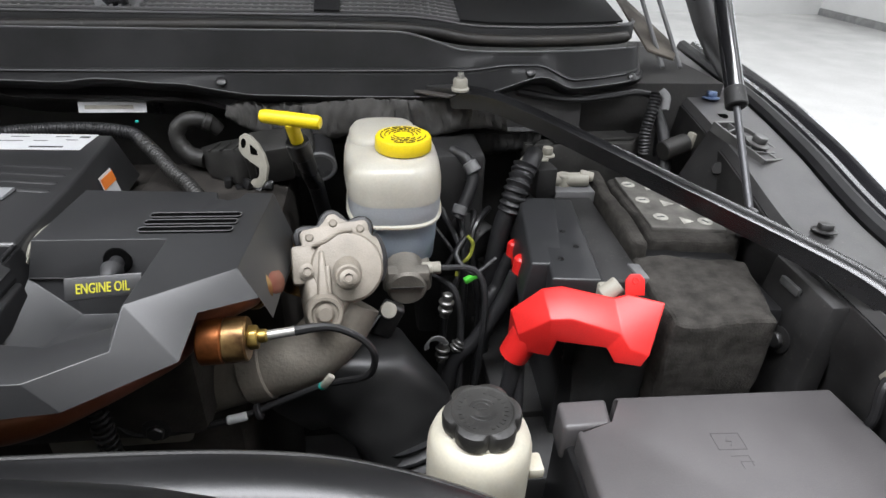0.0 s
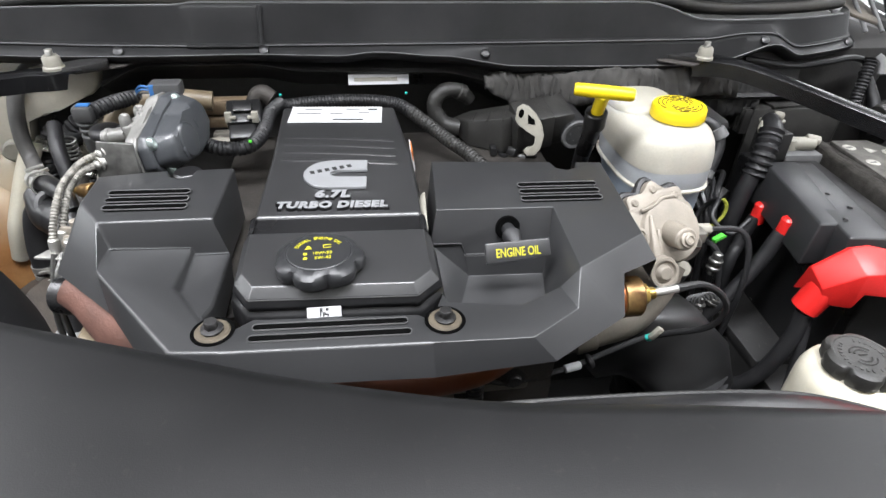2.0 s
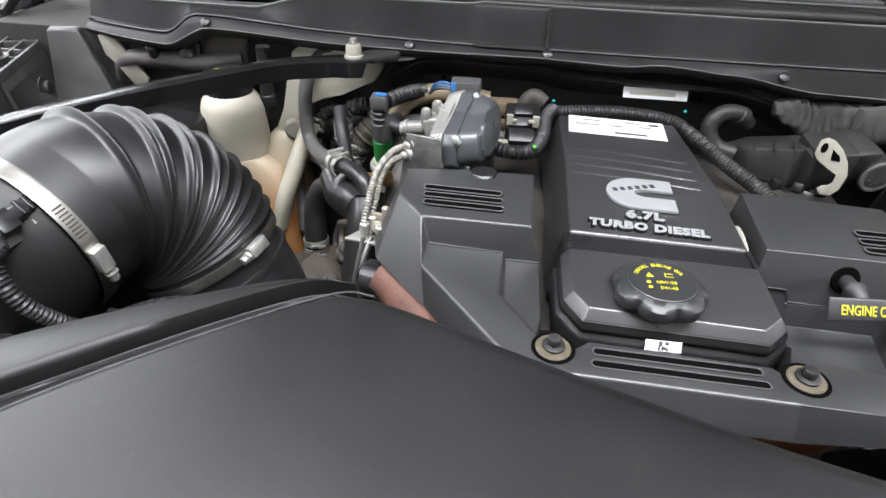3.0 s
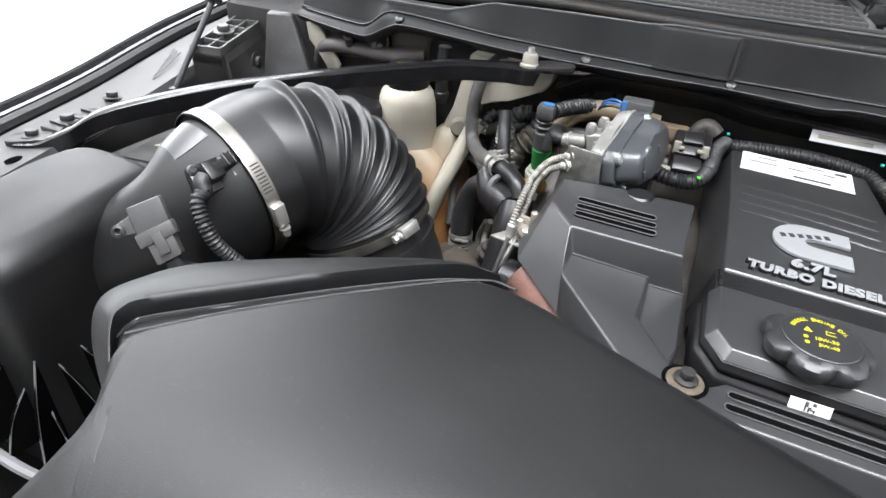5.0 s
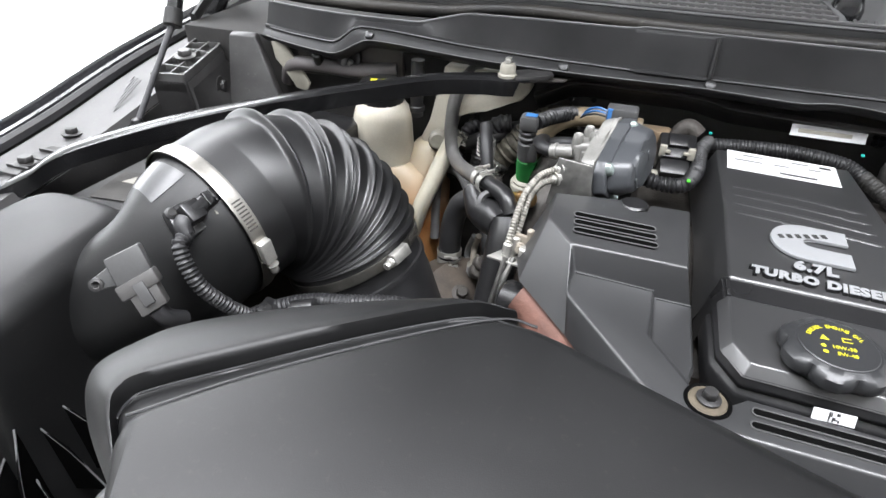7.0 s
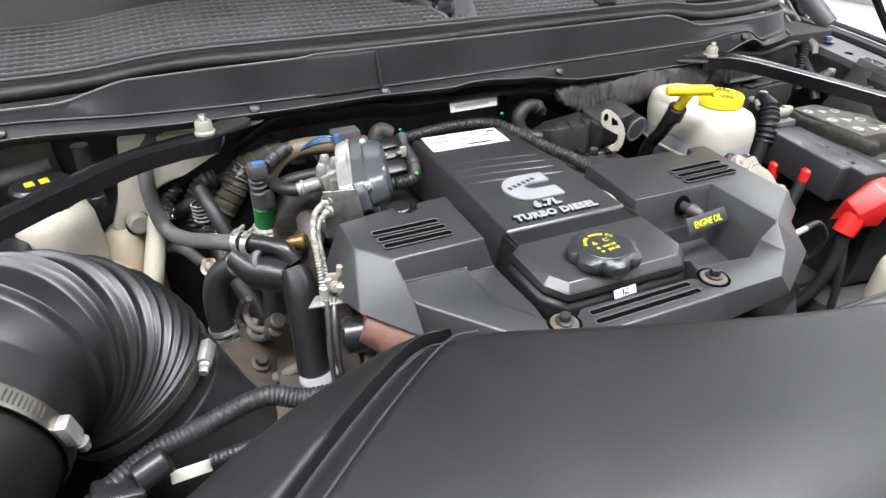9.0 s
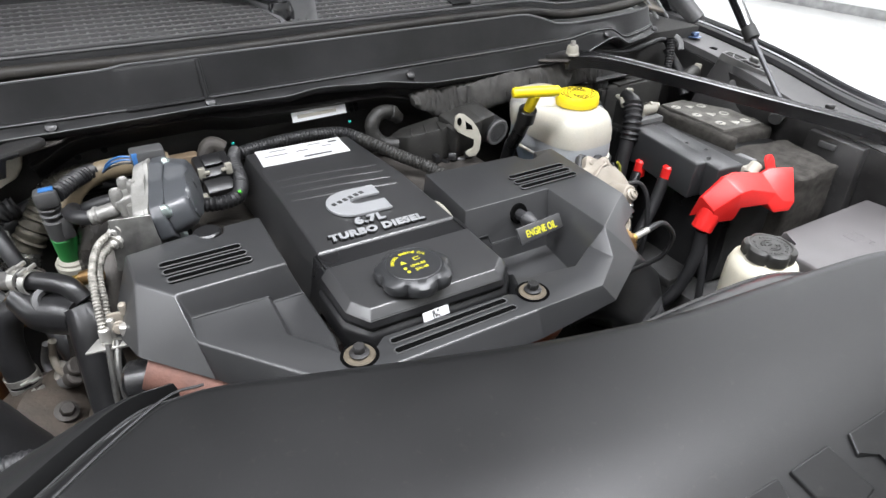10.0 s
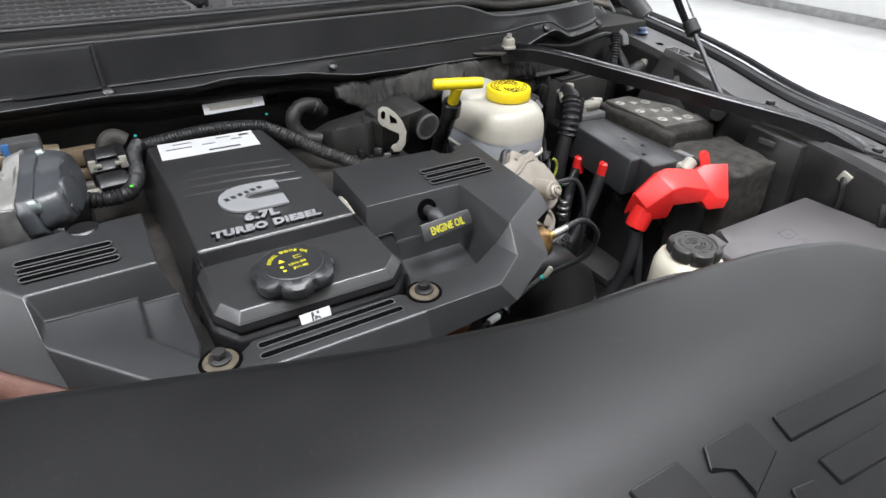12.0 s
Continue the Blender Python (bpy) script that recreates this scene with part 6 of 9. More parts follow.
# fused terminal cover
bm = B()
add_prism(bm, [V(0.466, 0.652, 1.195), V(0.512, 0.648, 1.195), V(0.545, 0.812, 1.20), V(0.492, 0.818, 1.20)], [V(0.475, 0.655, 1.252), V(0.512, 0.651, 1.252), V(0.546, 0.806, 1.256), V(0.499, 0.811, 1.256)], 0.003, 3)
add_prism(bm, [V(0.490, 0.622, 1.195), V(0.545, 0.615, 1.195), V(0.570, 0.808, 1.20), V(0.515, 0.812, 1.20)], [V(0.490, 0.625, 1.2515), V(0.543, 0.618, 1.2515), V(0.567, 0.802, 1.2555), V(0.517, 0.806, 1.2555)], 0.003, 3)
add_prism(bm, [V(0.530, 0.622, 1.20), V(0.552, 0.62, 1.20), V(0.560, 0.70, 1.20), V(0.545, 0.72, 1.20)], [V(0.532, 0.626, 1.248), V(0.548, 0.625, 1.246), V(0.555, 0.698, 1.246), V(0.545, 0.715, 1.248)], 0.003, 2)
fc = part("fuse_cover", bm, BLACK, bat, "satin black fused terminal cover")
for x, y in ((0.505, 0.80), (0.530, 0.72), (0.535, 0.685), (0.51, 0.66)):
    bm = B()
    add_lathe(bm, [(0, 0.0025), (0.0025, 0.002), (0.0035, 0)], 10, Matrix.Translation((x, y, 1.2535)))
    part("pip", bm, SATIN, fc)
bm = B()
add_box(bm, (0.542, 0.865, 1.258), (0.030, 0.045, 0.045), 0.004, pose(0, 0, 0, 0, 0, 8))
part("terminal_block", bm, DARK, bat)
bm = B()
add_prism(bm, [V(0.522, 0.872, 1.281), V(0.552, 0.868, 1.281), V(0.560, 0.892, 1.281), V(0.535, 0.90, 1.281)], [V(0.524, 0.874, 1.286), V(0.550, 0.870, 1.286), V(0.558, 0.890, 1.286), V(0.537, 0.897, 1.286)], 0.001, 1)
add_tube(bm, [(0.530, 0.875, 1.283), (0.518, 0.862, 1.288), (0.510, 0.85, 1.283)], 0.007, 10, 5)
add_hex(bm, aim((0.553, 0.882, 1.285), (0, 0, 1)), 0.008, 0.010, 0.011)
part("cable_lug", bm, BONE, bat, "dull cable lug with its nut")
bm = B()
add_cyl(bm, (0.578, 0.870, 1.24), (0.578, 0.870, 1.262), 0.012, 0.010)
add_cyl(bm, (0.563, 0.873, 1.252), (0.612, 0.862, 1.256), 0.010)
add_cyl(bm, (0.600, 0.868, 1.262), (0.618, 0.860, 1.260), 0.007)
part("terminal_clamp", bm, BONE, bat, "dull grey terminal clamp")
# red terminal cover
red = thing("terminal_cover", (0.53, 0.6, 1.19), "bright red plastic battery terminal cover", "terminal cover")
stations = [((0.445, 0.613, 1.222), (0.449, 0.590, 1.207), (0.454, 0.588, 1.186)), ((0.473, 0.604, 1.254), (0.474, 0.570, 1.240), (0.480, 0.573, 1.190)), ((0.492, 0.601, 1.258), (0.494, 0.567, 1.242), (0.484, 0.570, 1.212)),
            ((0.545, 0.589, 1.249), (0.543, 0.556, 1.229), (0.531, 0.556, 1.212)), ((0.556, 0.585, 1.256), (0.549, 0.545, 1.219), (0.538, 0.547, 1.200)), ((0.586, 0.565, 1.258), (0.566, 0.536, 1.217), (0.560, 0.536, 1.203))]
bm = B()
secs = [[V(*b) + V(0.004, 0.016, -0.045), V(*b) + V(0.002, 0.006, -0.004), V(*b), V(*f), V(*d), V(*d) + V(0.006, 0.040, 0.0)] for b, f, d in stations]
loft(bm, secs, True)
bm.verts.ensure_lookup_table()
n = len(secs[0])
bm.faces.new(list(bm.verts)[:n][::-1])
bm.faces.new(list(bm.verts)[-n:])
bmesh.ops.recalc_face_normals(bm, faces=bm.faces)
sharp = [e for e in bm.edges if len(e.link_faces) == 2 and e.calc_face_angle(0) > 0.35]
bmesh.ops.bevel(bm, geom=sharp, offset=0.0035, segments=3, affect="EDGES", profile=0.5, clamp_overlap=True)
part("cover", bm, RED, red)
bm = B()
add_cyl(bm, (0.464, 0.602, 1.200), (0.450, 0.602, 1.168), 0.0175, 0.0165)
part("cable_sleeve", bm, RED, red)
bm = B()
add_slab(bm, [(-0.010, -0.012), (0.010, -0.012), (0.010, 0.004), (0.005, 0.010), (-0.005, 0.010), (-0.010, 0.004)], -0.0015, 0.0015, 0.001, 2, frame_of((0.566, 0.594, 1.262), (1, -0.1, 0), (0, 0.5, 0.85)))
part("tab", bm, RED, red)
bm = B()
add_tube(bm, [frame_of((0.566, 0.594, 1.262), (1, -0.1, 0), (0, 0.5, 0.85)) @ V(0.003 * math.cos(a), 0.003 + 0.003 * math.sin(a), 0.0016) for a in np.linspace(0, 6.28, 14)], 0.0008, 6, 1)
part("hole_rim", bm, RED, red)
bm = B()
add_box(bm, (0.566, 0.565, 1.2405), (0.010, 0.0012, 0.0008), 0, pose(0, 0, 0, 38, 0, -20))
add_box(bm, (0.566, 0.565, 1.2405), (0.0012, 0.010, 0.0008), 0, pose(0, 0, 0, 38, 0, -20))
part("plus_mark", bm, RED, red)
bm = B()
add_cyl(bm, (0.540, 0.605, 1.240), (0.556, 0.606, 1.254), 0.010)
add_box(bm, (0.548, 0.612, 1.240), (0.022, 0.016, 0.02), 0.004)
single("terminal_nut", bm, BONE, "dull grey terminal clamp beside the red cover", "terminal clamp")

# ---- bulkhead things ----
bm = B()
LF = frame_of((-0.032, 0.9435, 1.337), (1, 0.04, -0.01), (0, 0.35, 1))
add_patch(bm, LF, 0.084, 0.014, 0.001)
fl = single("firewall_label", bm, WHITE, "white printed sticker on the firewall edge", "label")
bm = B()
add_patch(bm, LF @ Matrix.Translation((-0.004, 0, 0.0011)), 0.060, 0.005, 0.0004)
part("print_bar", bm, BONE, fl)
bm = B()
FW_KNOTS = [(-0.74, 1.325), (-0.44, 1.325), (-0.39, 1.336), (-0.345, 1.361), (-0.185, 1.361), (-0.146, 1.351), (0.07, 1.346), (0.12, 1.333), (0.16, 1.312), (0.22, 1.300), (0.62, 1.300)]
xs = np.linspace(-0.395, 0.62, 120)
fz = np.interp(xs, [k[0] for k in FW_KNOTS], [k[1] for k in FW_KNOTS])
for _ in range(3):
    fz[1:-1] = (fz[:-2] + 2 * fz[1:-1] + fz[2:]) / 4
loft(bm, [[(x, 0.985, z - 0.030), (x, 0.960, z - 0.010), (x, 0.952, z - 0.004), (x, 0.9455, z - 0.0015), (x, 0.944, z), (x, 0.9455, z + 0.001), (x, 0.952, z + 0.0005), (x, 0.962, max(z + 0.004, 1.352)), (x, 0.975, 1.372)] for x, z in zip(xs, fz)])
single("firewall_flange", solid(bm, 0.003), COAT, "dusty black pressed flange of the firewall", "flange", kind="structure")
for x, z in ((-0.345, 1.335), (-0.315, 1.338), (0.020, 1.339), (0.021, 1.331), (0.028, 1.339), (0.029, 1.331)):
    bm = B()
    add_lathe(bm, [(0, 0.0012), (0.0032, 0.0012), (0.0036, 0)], 12, aim((x, 0.9485, z), (0, -1, 0.3)))
    single("panel_hole", bm, SHADE, "small dark hole in the firewall flange", "hole", "flange holes", kind="structure")
blanket = thing("insulation_blanket", (0.27, 0.96, 1.28), "wrinkled grey insulation cloth sagging below the cowl", "insulation")


def fold(x0, x1, top, sag, seed, y0):
    """One padded piece of cloth with folds across it."""
    rings = []
    for i in range(46):
        u = i / 45
        x = x0 + (x1 - x0) * u
        z1 = float(np.interp(u, np.linspace(0, 1, len(top)), top))
        z0 = float(np.interp(u, np.linspace(0, 1, len(sag)), sag))
        ring_ = []
        for k in range(18):
            a = 2 * math.pi * k / 18
            p = V(x, y0 - 0.013 * math.sin(a) - 0.010 * max(0.0, -math.cos(a)), (z0 + z1) / 2 + (z1 - z0) / 2 * math.cos(a))
            w = math.sin(60 * u + 3 * math.cos(a + seed)) * 0.0016 + 0.0012 * math.sin(140 * u - 4 * math.sin(a))
            ring_.append(p + V(0, -w, w * 0.6) + Vector(noise.noise_vector(p * 38 + V(seed, 0, 0))) * 0.0060 + Vector(noise.noise_vector(p * 120)) * 0.0016)
        rings.append(ring_)
    b = B()
    stack(b, rings)
    return b


part("cloth_piece", fold(0.115, 0.235, (1.343, 1.346, 1.348), (1.330, 1.305, 1.293, 1.297), 1.0, 0.938), CLOTH, blanket, angle=80)
part("cloth_piece", fold(0.20, 0.36, (1.338, 1.350, 1.352, 1.350), (1.303, 1.298, 1.304, 1.315), 4.0, 0.930), CLOTH, blanket, angle=80)
part("cloth_piece", fold(0.34, 0.50, (1.350, 1.352, 1.350), (1.315, 1.300, 1.310, 1.305), 7.0, 0.935), CLOTH, blanket, angle=80)
part("cloth_piece", fold(0.43, 0.56, (1.335, 1.345, 1.33), (1.27, 1.26, 1.27), 9.0, 0.962), DARK, blanket, "dark dusty cloth corner", angle=80)
bm = B()
add_tube(bm, [(0.214, 0.918, 1.345), (0.210, 0.912, 1.325), (0.216, 0.916, 1.302)], 0.0032, 8, 5)
part("binding", bm, CLOTH, blanket)

cb = thing("wiring_connector", (0.15, 0.89, 1.25), "dusty black wiring connector block with a pale clip", "connector")
bm = B()
add_prism(bm, [V(0.072, 0.930, 1.262), V(0.090, 0.893, 1.256), V(0.132, 0.862, 1.256), V(0.150, 0.868, 1.256), V(0.158, 0.92, 1.256), V(0.10, 0.945, 1.262)], [V(0.072, 0.930, 1.284), V(0.090, 0.897, 1.292), V(0.132, 0.868, 1.306), V(0.150, 0.872, 1.306), V(0.156, 0.92, 1.306), V(0.10, 0.940, 1.290)], 0.003)
part("shell", bm, DUSTY, cb, "dusty wedge-shaped connector shell")
bm = B()
for k in range(3):
    add_tube(bm, [(0.094 + 0.018 * k, 0.893 - 0.014 * k, 1.293 + 0.006 * k), (0.104 + 0.018 * k, 0.915 - 0.010 * k, 1.296 + 0.005 * k)], 0.0014, 6, 2)
part("shell_rib", bm, DUSTY, cb)
bm = B()
add_box(bm, (0.176, 0.884, 1.289), (0.050, 0.052, 0.052), 0.004, pose(0, 0, 0, 12, -6, 8))
add_box(bm, (0.152, 0.866, 1.284), (0.010, 0.030, 0.044), 0.002, pose(0, 0, 0, 12, -6, 8))
part("plug", bm, DUSTY, cb)
bm = B()
add_box(bm, (0.214, 0.898, 1.292), (0.036, 0.060, 0.050), 0.007, pose(0, 0, 0, 12, -6, 8))
part("boot", bm, DUSTY, cb)
bm = B()
for k in range(5):
    add_box(bm, (0.120 + 0.013 * k, 0.862 - 0.003 * k, 1.262 - 0.010 * (k % 2)), (0.009, 0.014, 0.012), 0.002, pose(0, 0, 0, 0, 10 * k, 20 * k))
part("lock_tabs", bm, SATIN, cb)
LV = frame_of((0.150, 0.848, 1.320), (0.9, -0.42, -0.06), (0.10, 0.20, 0.97))
bm = B()
arm = [(-0.006, 0.008), (0.000, 0.013), (0.008, 0.012), (0.020, 0.004), (0.030, -0.008), (0.036, -0.022), (0.035, -0.040), (0.029, -0.050), (0.019, -0.052), (0.013, -0.047), (0.017, -0.041), (0.024, -0.040), (0.027, -0.034), (0.026, -0.024), (0.012, -0.020), (0.000, -0.015), (-0.006, -0.008)]
add_slab(bm, arm, -0.003, 0.003, 0.0012, 2, LV)
lever = part("lever", bm, BONE, cb, "bone-coloured locking lever")
bm = B()
add_slab(bm, [(0.001 + 0.0035 * math.cos(a), 0.001 + 0.006 * math.sin(a)) for a in np.linspace(0, 6.28, 13)[:-1]], 0.0028, 0.0036, 0, 1, LV)
add_slab(bm, [(0.010, 0.002), (0.020, -0.004), (0.022, -0.010), (0.012, -0.010)], 0.0028, 0.0036, 0, 1, LV)
part("lever_hole", bm, SHADE, lever)
bm = B()
add_tube(bm, [(0.082, 0.918, 1.272), (0.060, 0.925, 1.276), (0.047, 0.930, 1.292), (0.047, 0.934, 1.309), (0.062, 0.938, 1.321), (0.084, 0.942, 1.318), (0.099, 0.946, 1.303)], [0.0125, 0.0120, 0.0110, 0.0108, 0.0108, 0.0105, 0.0095], 14, 6, wave=lambda s: 0.0004 * math.sin(s * 900) + 0.0003 * math.sin(s * 2300))
add_cyl(bm, (0.080, 0.941, 1.319), (0.090, 0.943, 1.314), 0.0122)
part("cable_sleeve", bm, DUSTY, cb, "grey cloth-taped cable")
bm = B()
add_cyl(bm, (0.239, 0.868, 1.279), (0.231, 0.925, 1.288), 0.0225)
cy = single("round_sensor", bm, RUBBER, "round black sensor with a grey stamped face", "sensor")
bm = B()
add_lathe(bm, [(0.0165, 0.0), (0.0165, 0.0012), (0.0205, 0.0016), (0.0225, 0.0)], 32, aim((0.2391, 0.8672, 1.2789), (0.12, -0.98, -0.15)))
part("rim", bm, PALE, cy, "bright crimped rim")
bm = B()
add_lathe(bm, [(0, 0.0008), (0.0165, 0.0008), (0.0165, 0.0)], 24, aim((0.2391, 0.8672, 1.2789), (0.12, -0.98, -0.15)))
for k in range(7):
    add_box(bm, None, (0.0016, 0.0034, 0.0008), 0, aim((0.2391, 0.8672, 1.2789), (0.12, -0.98, -0.15)) @ pose(0, 0, 0.0012, 0, 0, 40 * k) @ Matrix.Translation((0, 0.0105, 0)))
part("face", bm, GREY, cy, "grey stamped face")

harn = thing("wiring_harness", (-0.03, 0.92, 1.29), "black corrugated wiring harness behind the engine panel", "harness")
bm = B()
add_ribbed(bm, [(-0.165, 0.915, 1.312), (-0.117, 0.922, 1.314), (-0.06, 0.925, 1.314), (-0.010, 0.919, 1.310), (0.012, 0.902, 1.303)], 0.0088, 0.0044, 0.0006, 12)
part("taped_run", bm, RUBBER, harn)
bm = B()
add_ribbed(bm, [(0.010, 0.904, 1.304), (0.036, 0.876, 1.292), (0.058, 0.851, 1.282), (0.080, 0.830, 1.273), (0.100, 0.805, 1.262), (0.12, 0.78, 1.25)], 0.0092, 0.0046, 0.0006, 12)
part("taped_branch", bm, DUSTY, harn)
bm = B()
add_ribbed(bm, [(-0.25, 0.815, 1.308), (-0.225, 0.800, 1.306), (-0.195, 0.805, 1.305), (-0.180, 0.835, 1.310), (-0.176, 0.88, 1.316), (-0.165, 0.915, 1.316)], 0.0085, 0.005, 0.0010, 10)
part("conduit", bm, RUBBER, harn)
bm = B()
add_box(bm, (-0.205, 0.868, 1.316), (0.042, 0.036, 0.030), 0.003, pose(0, 0, 0, 30, 0, 5))
add_box(bm, (-0.205, 0.846, 1.303), (0.034, 0.026, 0.022), 0.003, pose(0, 0, 0, 30, 0, 5))
add_box(bm, (-0.205, 0.862, 1.333), (0.022, 0.016, 0.006), 0.001, pose(0, 0, 0, 30, 0, 5))
part("plug", bm, SATIN, harn, "black plug with pale latches")
for x in (-0.221, -0.189):
    bm = B()
    add_box(bm, (x, 0.848, 1.325), (0.008, 0.006, 0.014), 0.001)
    add_box(bm, (x + (0.005 if x < -0.2 else -0.005), 0.847, 1.325), (0.008, 0.005, 0.004), 0.001)
    part("latch", bm, BONE, harn)
bm = B()
add_box(bm, (-0.232, 0.838, 1.296), (0.03, 0.012, 0.012), 0.003)
part("pale_clip", bm, BONE, harn)
bm = B()
add_tube(bm, [(-0.205, 0.925, 1.305), (-0.197, 0.93, 1.322), (-0.188, 0.93, 1.325), (-0.178, 0.928, 1.318)], 0.0115, 10, 5)
part("pipe_end", bm, DIRTY, harn)
for p, mt in (((0.004, 0.917, 1.326), TEAL), ((-0.165, 0.92, 1.326), TEAL), ((-0.19, 0.80, 1.314), LIME)):
    bm = B()
    add_box(bm, p, (0.004, 0.004, 0.003), 0.001)
    part("tape_mark", bm, mt, harn)
fuel = thing("fuel_rail_pipe", (-0.235, 0.93, 1.27), "tan-coloured metal pipe behind the actuator", "pipe")
bm = B()
add_box(bm, (-0.250, 0.935, 1.307), (0.082, 0.022, 0.022), 0.005)
add_box(bm, (-0.246, 0.930, 1.287), (0.070, 0.020, 0.014), 0.004)
part("pipe_body", bm, material("tan_metal", (0.17, 0.125, 0.08), 0.5, metal=0.3, vary=0.35, scale=40), fuel)
bm = B()
add_box(bm, (-0.242, 0.915, 1.271), (0.036, 0.016, 0.016), 0.004)
add_cyl(bm, (-0.250, 0.908, 1.271), (-0.250, 0.902, 1.271), 0.005)
part("alloy_union", bm, ALU, fuel, "dull alloy union below the pipe")
bm = B()
add_tube(bm, [(0.004, 0.676, 1.296), (0.001, 0.668, 1.306), (-0.001, 0.648, 1.309), (-0.002, 0.628, 1.306), (-0.001, 0.612, 1.298)], [0.003, 0.005, 0.006, 0.006, 0.004], 8, 5, squash=0.4)
single("side_gasket", bm, BONE, "cream edge of a gasket between cover and panel", "gasket")
STK = frame_of((0.0015, 0.800, 1.289), (0.05, 1, 0), (-0.2, 0, 1))
bm = B()
add_patch(bm, STK, 0.03, 0.03, 0.001)
st = single("warning_sticker", bm, WHITE, "small white sticker with an orange band", "sticker")
bm = B()
add_patch(bm, STK @ Matrix.Translation((0, 0.006, 0.0011)), 0.03, 0.012, 0.0008)
part("orange_band", bm, ORANGE, st)
bm = B()
add_slab(bm, [(0.0, 0.72), (0.20, 0.71), (0.20, 0.96), (0.0, 0.96)], 1.0, 1.255, 0.02)
single("cylinder_head", bm, DIRTY, "dusty brown cylinder head behind the cover", "cylinder head")
bm = B()
add_slab(bm, [(0.545, 0.93), (0.70, 0.925), (0.735, 0.975), (0.58, 0.98)], 1.10, 1.285, 0.006)
cmod = single("control_module", bm, DUSTY, "dusty black module box behind the battery", "module")
for k in range(6):
    bm = B()
    add_box(bm, (0.541, 0.934 + 0.008 * k, 1.262), (0.012, 0.0035, 0.040), 0.0006)
    part("fin", bm, DUSTY, cmod)
bm = B()
add_box(bm, (0.64, 0.951, 1.287), (0.13, 0.036, 0.004), 0.001, pose(0, 0, 0, 0, 0, 4))
part("raised_lid", bm, DUSTY, cmod)

# bracket plate and clips on the inner fender
brk = thing("fender_bracket", (0.755, 0.59, 1.1), "black pressed steel bracket beside the battery", "bracket")
bm = B()
add_prism(bm, [V(0.742, 0.535, 1.06), V(0.775, 0.535, 1.06), V(0.775, 0.65, 1.06), V(0.742, 0.65, 1.06)], [V(0.752, 0.545, 1.257), V(0.775, 0.545, 1.257), V(0.775, 0.64, 1.262), V(0.752, 0.64, 1.262)], 0.004)
part("plate", bm, COAT, brk)
bolt((0.746, 0.585, 1.185), (-1, -0.1, 0.1), 0.010, 0.007, COAT, "bolt", parent=brk)
bm = B()
add_box(bm, (0.748, 0.60, 1.246), (0.006, 0.03, 0.01), 0.002)
part("pale_mark", bm, GREY, brk)
for p in ((0.768, 0.474, 1.228), (0.768, 0.409, 1.211)):
    cl = thing("harness_clip", p, "small wire clip with a pale retainer on the fender wall", "clip", "fender clips")
    bm = B()
    add_box(bm, p, (0.006, 0.018, 0.018), 0.002, pose(0, 0, 0, 20, 0, 0))
    part("retainer", bm, BONE, cl)
    bm = B()
    add_tube(bm, [V(*p) + V(-0.004, 0, 0), V(*p) + V(-0.012, -0.006, -0.008), V(*p) + V(-0.010, -0.010, -0.035), V(*p) + V(-0.006, -0.005, -0.06)], 0.0045, 8, 5)
    part("wire", bm, RUBBER, cl)
bm = B()
add_cyl(bm, (0.742, 0.70, 1.262), (0.764, 0.705, 1.268), 0.012)
add_cyl(bm, (0.75, 0.70, 1.255), (0.75, 0.702, 1.285), 0.006)
add_box(bm, (0.77, 0.705, 1.266), (0.014, 0.02, 0.02), 0.003)
single("ambient_sensor", bm, GREY, "small grey sensor plug on the fender wall", "sensor")
bm = B()
add_tube(bm, [(0.52, 0.955, 1.355), (0.60, 0.95, 1.345), (0.66, 0.955, 1.348), (0.71, 0.96, 1.352), (0.75, 0.97, 1.33), (0.76, 0.96, 1.25)], 0.005, 8, 6)
add_tube(bm, [(0.74, 0.965, 1.33), (0.75, 0.93, 1.29), (0.745, 0.90, 1.25)], 0.009, 10, 6)
add_cyl(bm, (0.745, 0.925, 1.275), (0.775, 0.93, 1.285), 0.010)
single("fender_wiring", bm, RUBBER, "black wiring run below the cowl corner", "wiring")
bm = B()
add_ribbed(bm, [(0.735, 0.955, 1.352), (0.728, 0.945, 1.325), (0.722, 0.938, 1.295), (0.724, 0.932, 1.265)], 0.0085, 0.005, 0.001)
lead = single("corner_lead", bm, RUBBER, "ribbed black lead hanging below the cowl corner", "wiring")
bm = B()
add_tube(bm, [(0.738, 0.950, 1.358), (0.744, 0.940, 1.350), (0.740, 0.930, 1.335)], 0.006, 8, 5, squash=0.5)
part("pale_tie", bm, PALE, lead, "pale retaining strip")
gp = thing("ground_plug", (0.765, 0.91, 1.28), "grey metal ground plug on the inner fender", "plug")
bm = B()
add_cyl(bm, (0.735, 0.900, 1.282), (0.775, 0.912, 1.290), 0.015)
part("barrel", bm, DUSTY, gp)
bm = B()
add_box(bm, (0.786, 0.912, 1.293), (0.020, 0.014, 0.024), 0.003, pose(0, 0, 0, 0, 15, 10))
part("metal_tab", bm, BONE, gp, "bright metal tab")
cp_ = thing("corner_panel", (0.79, 1.05, 1.36), "dusty brown body panel at the cowl corner", "panel", kind="structure")
bm = B()
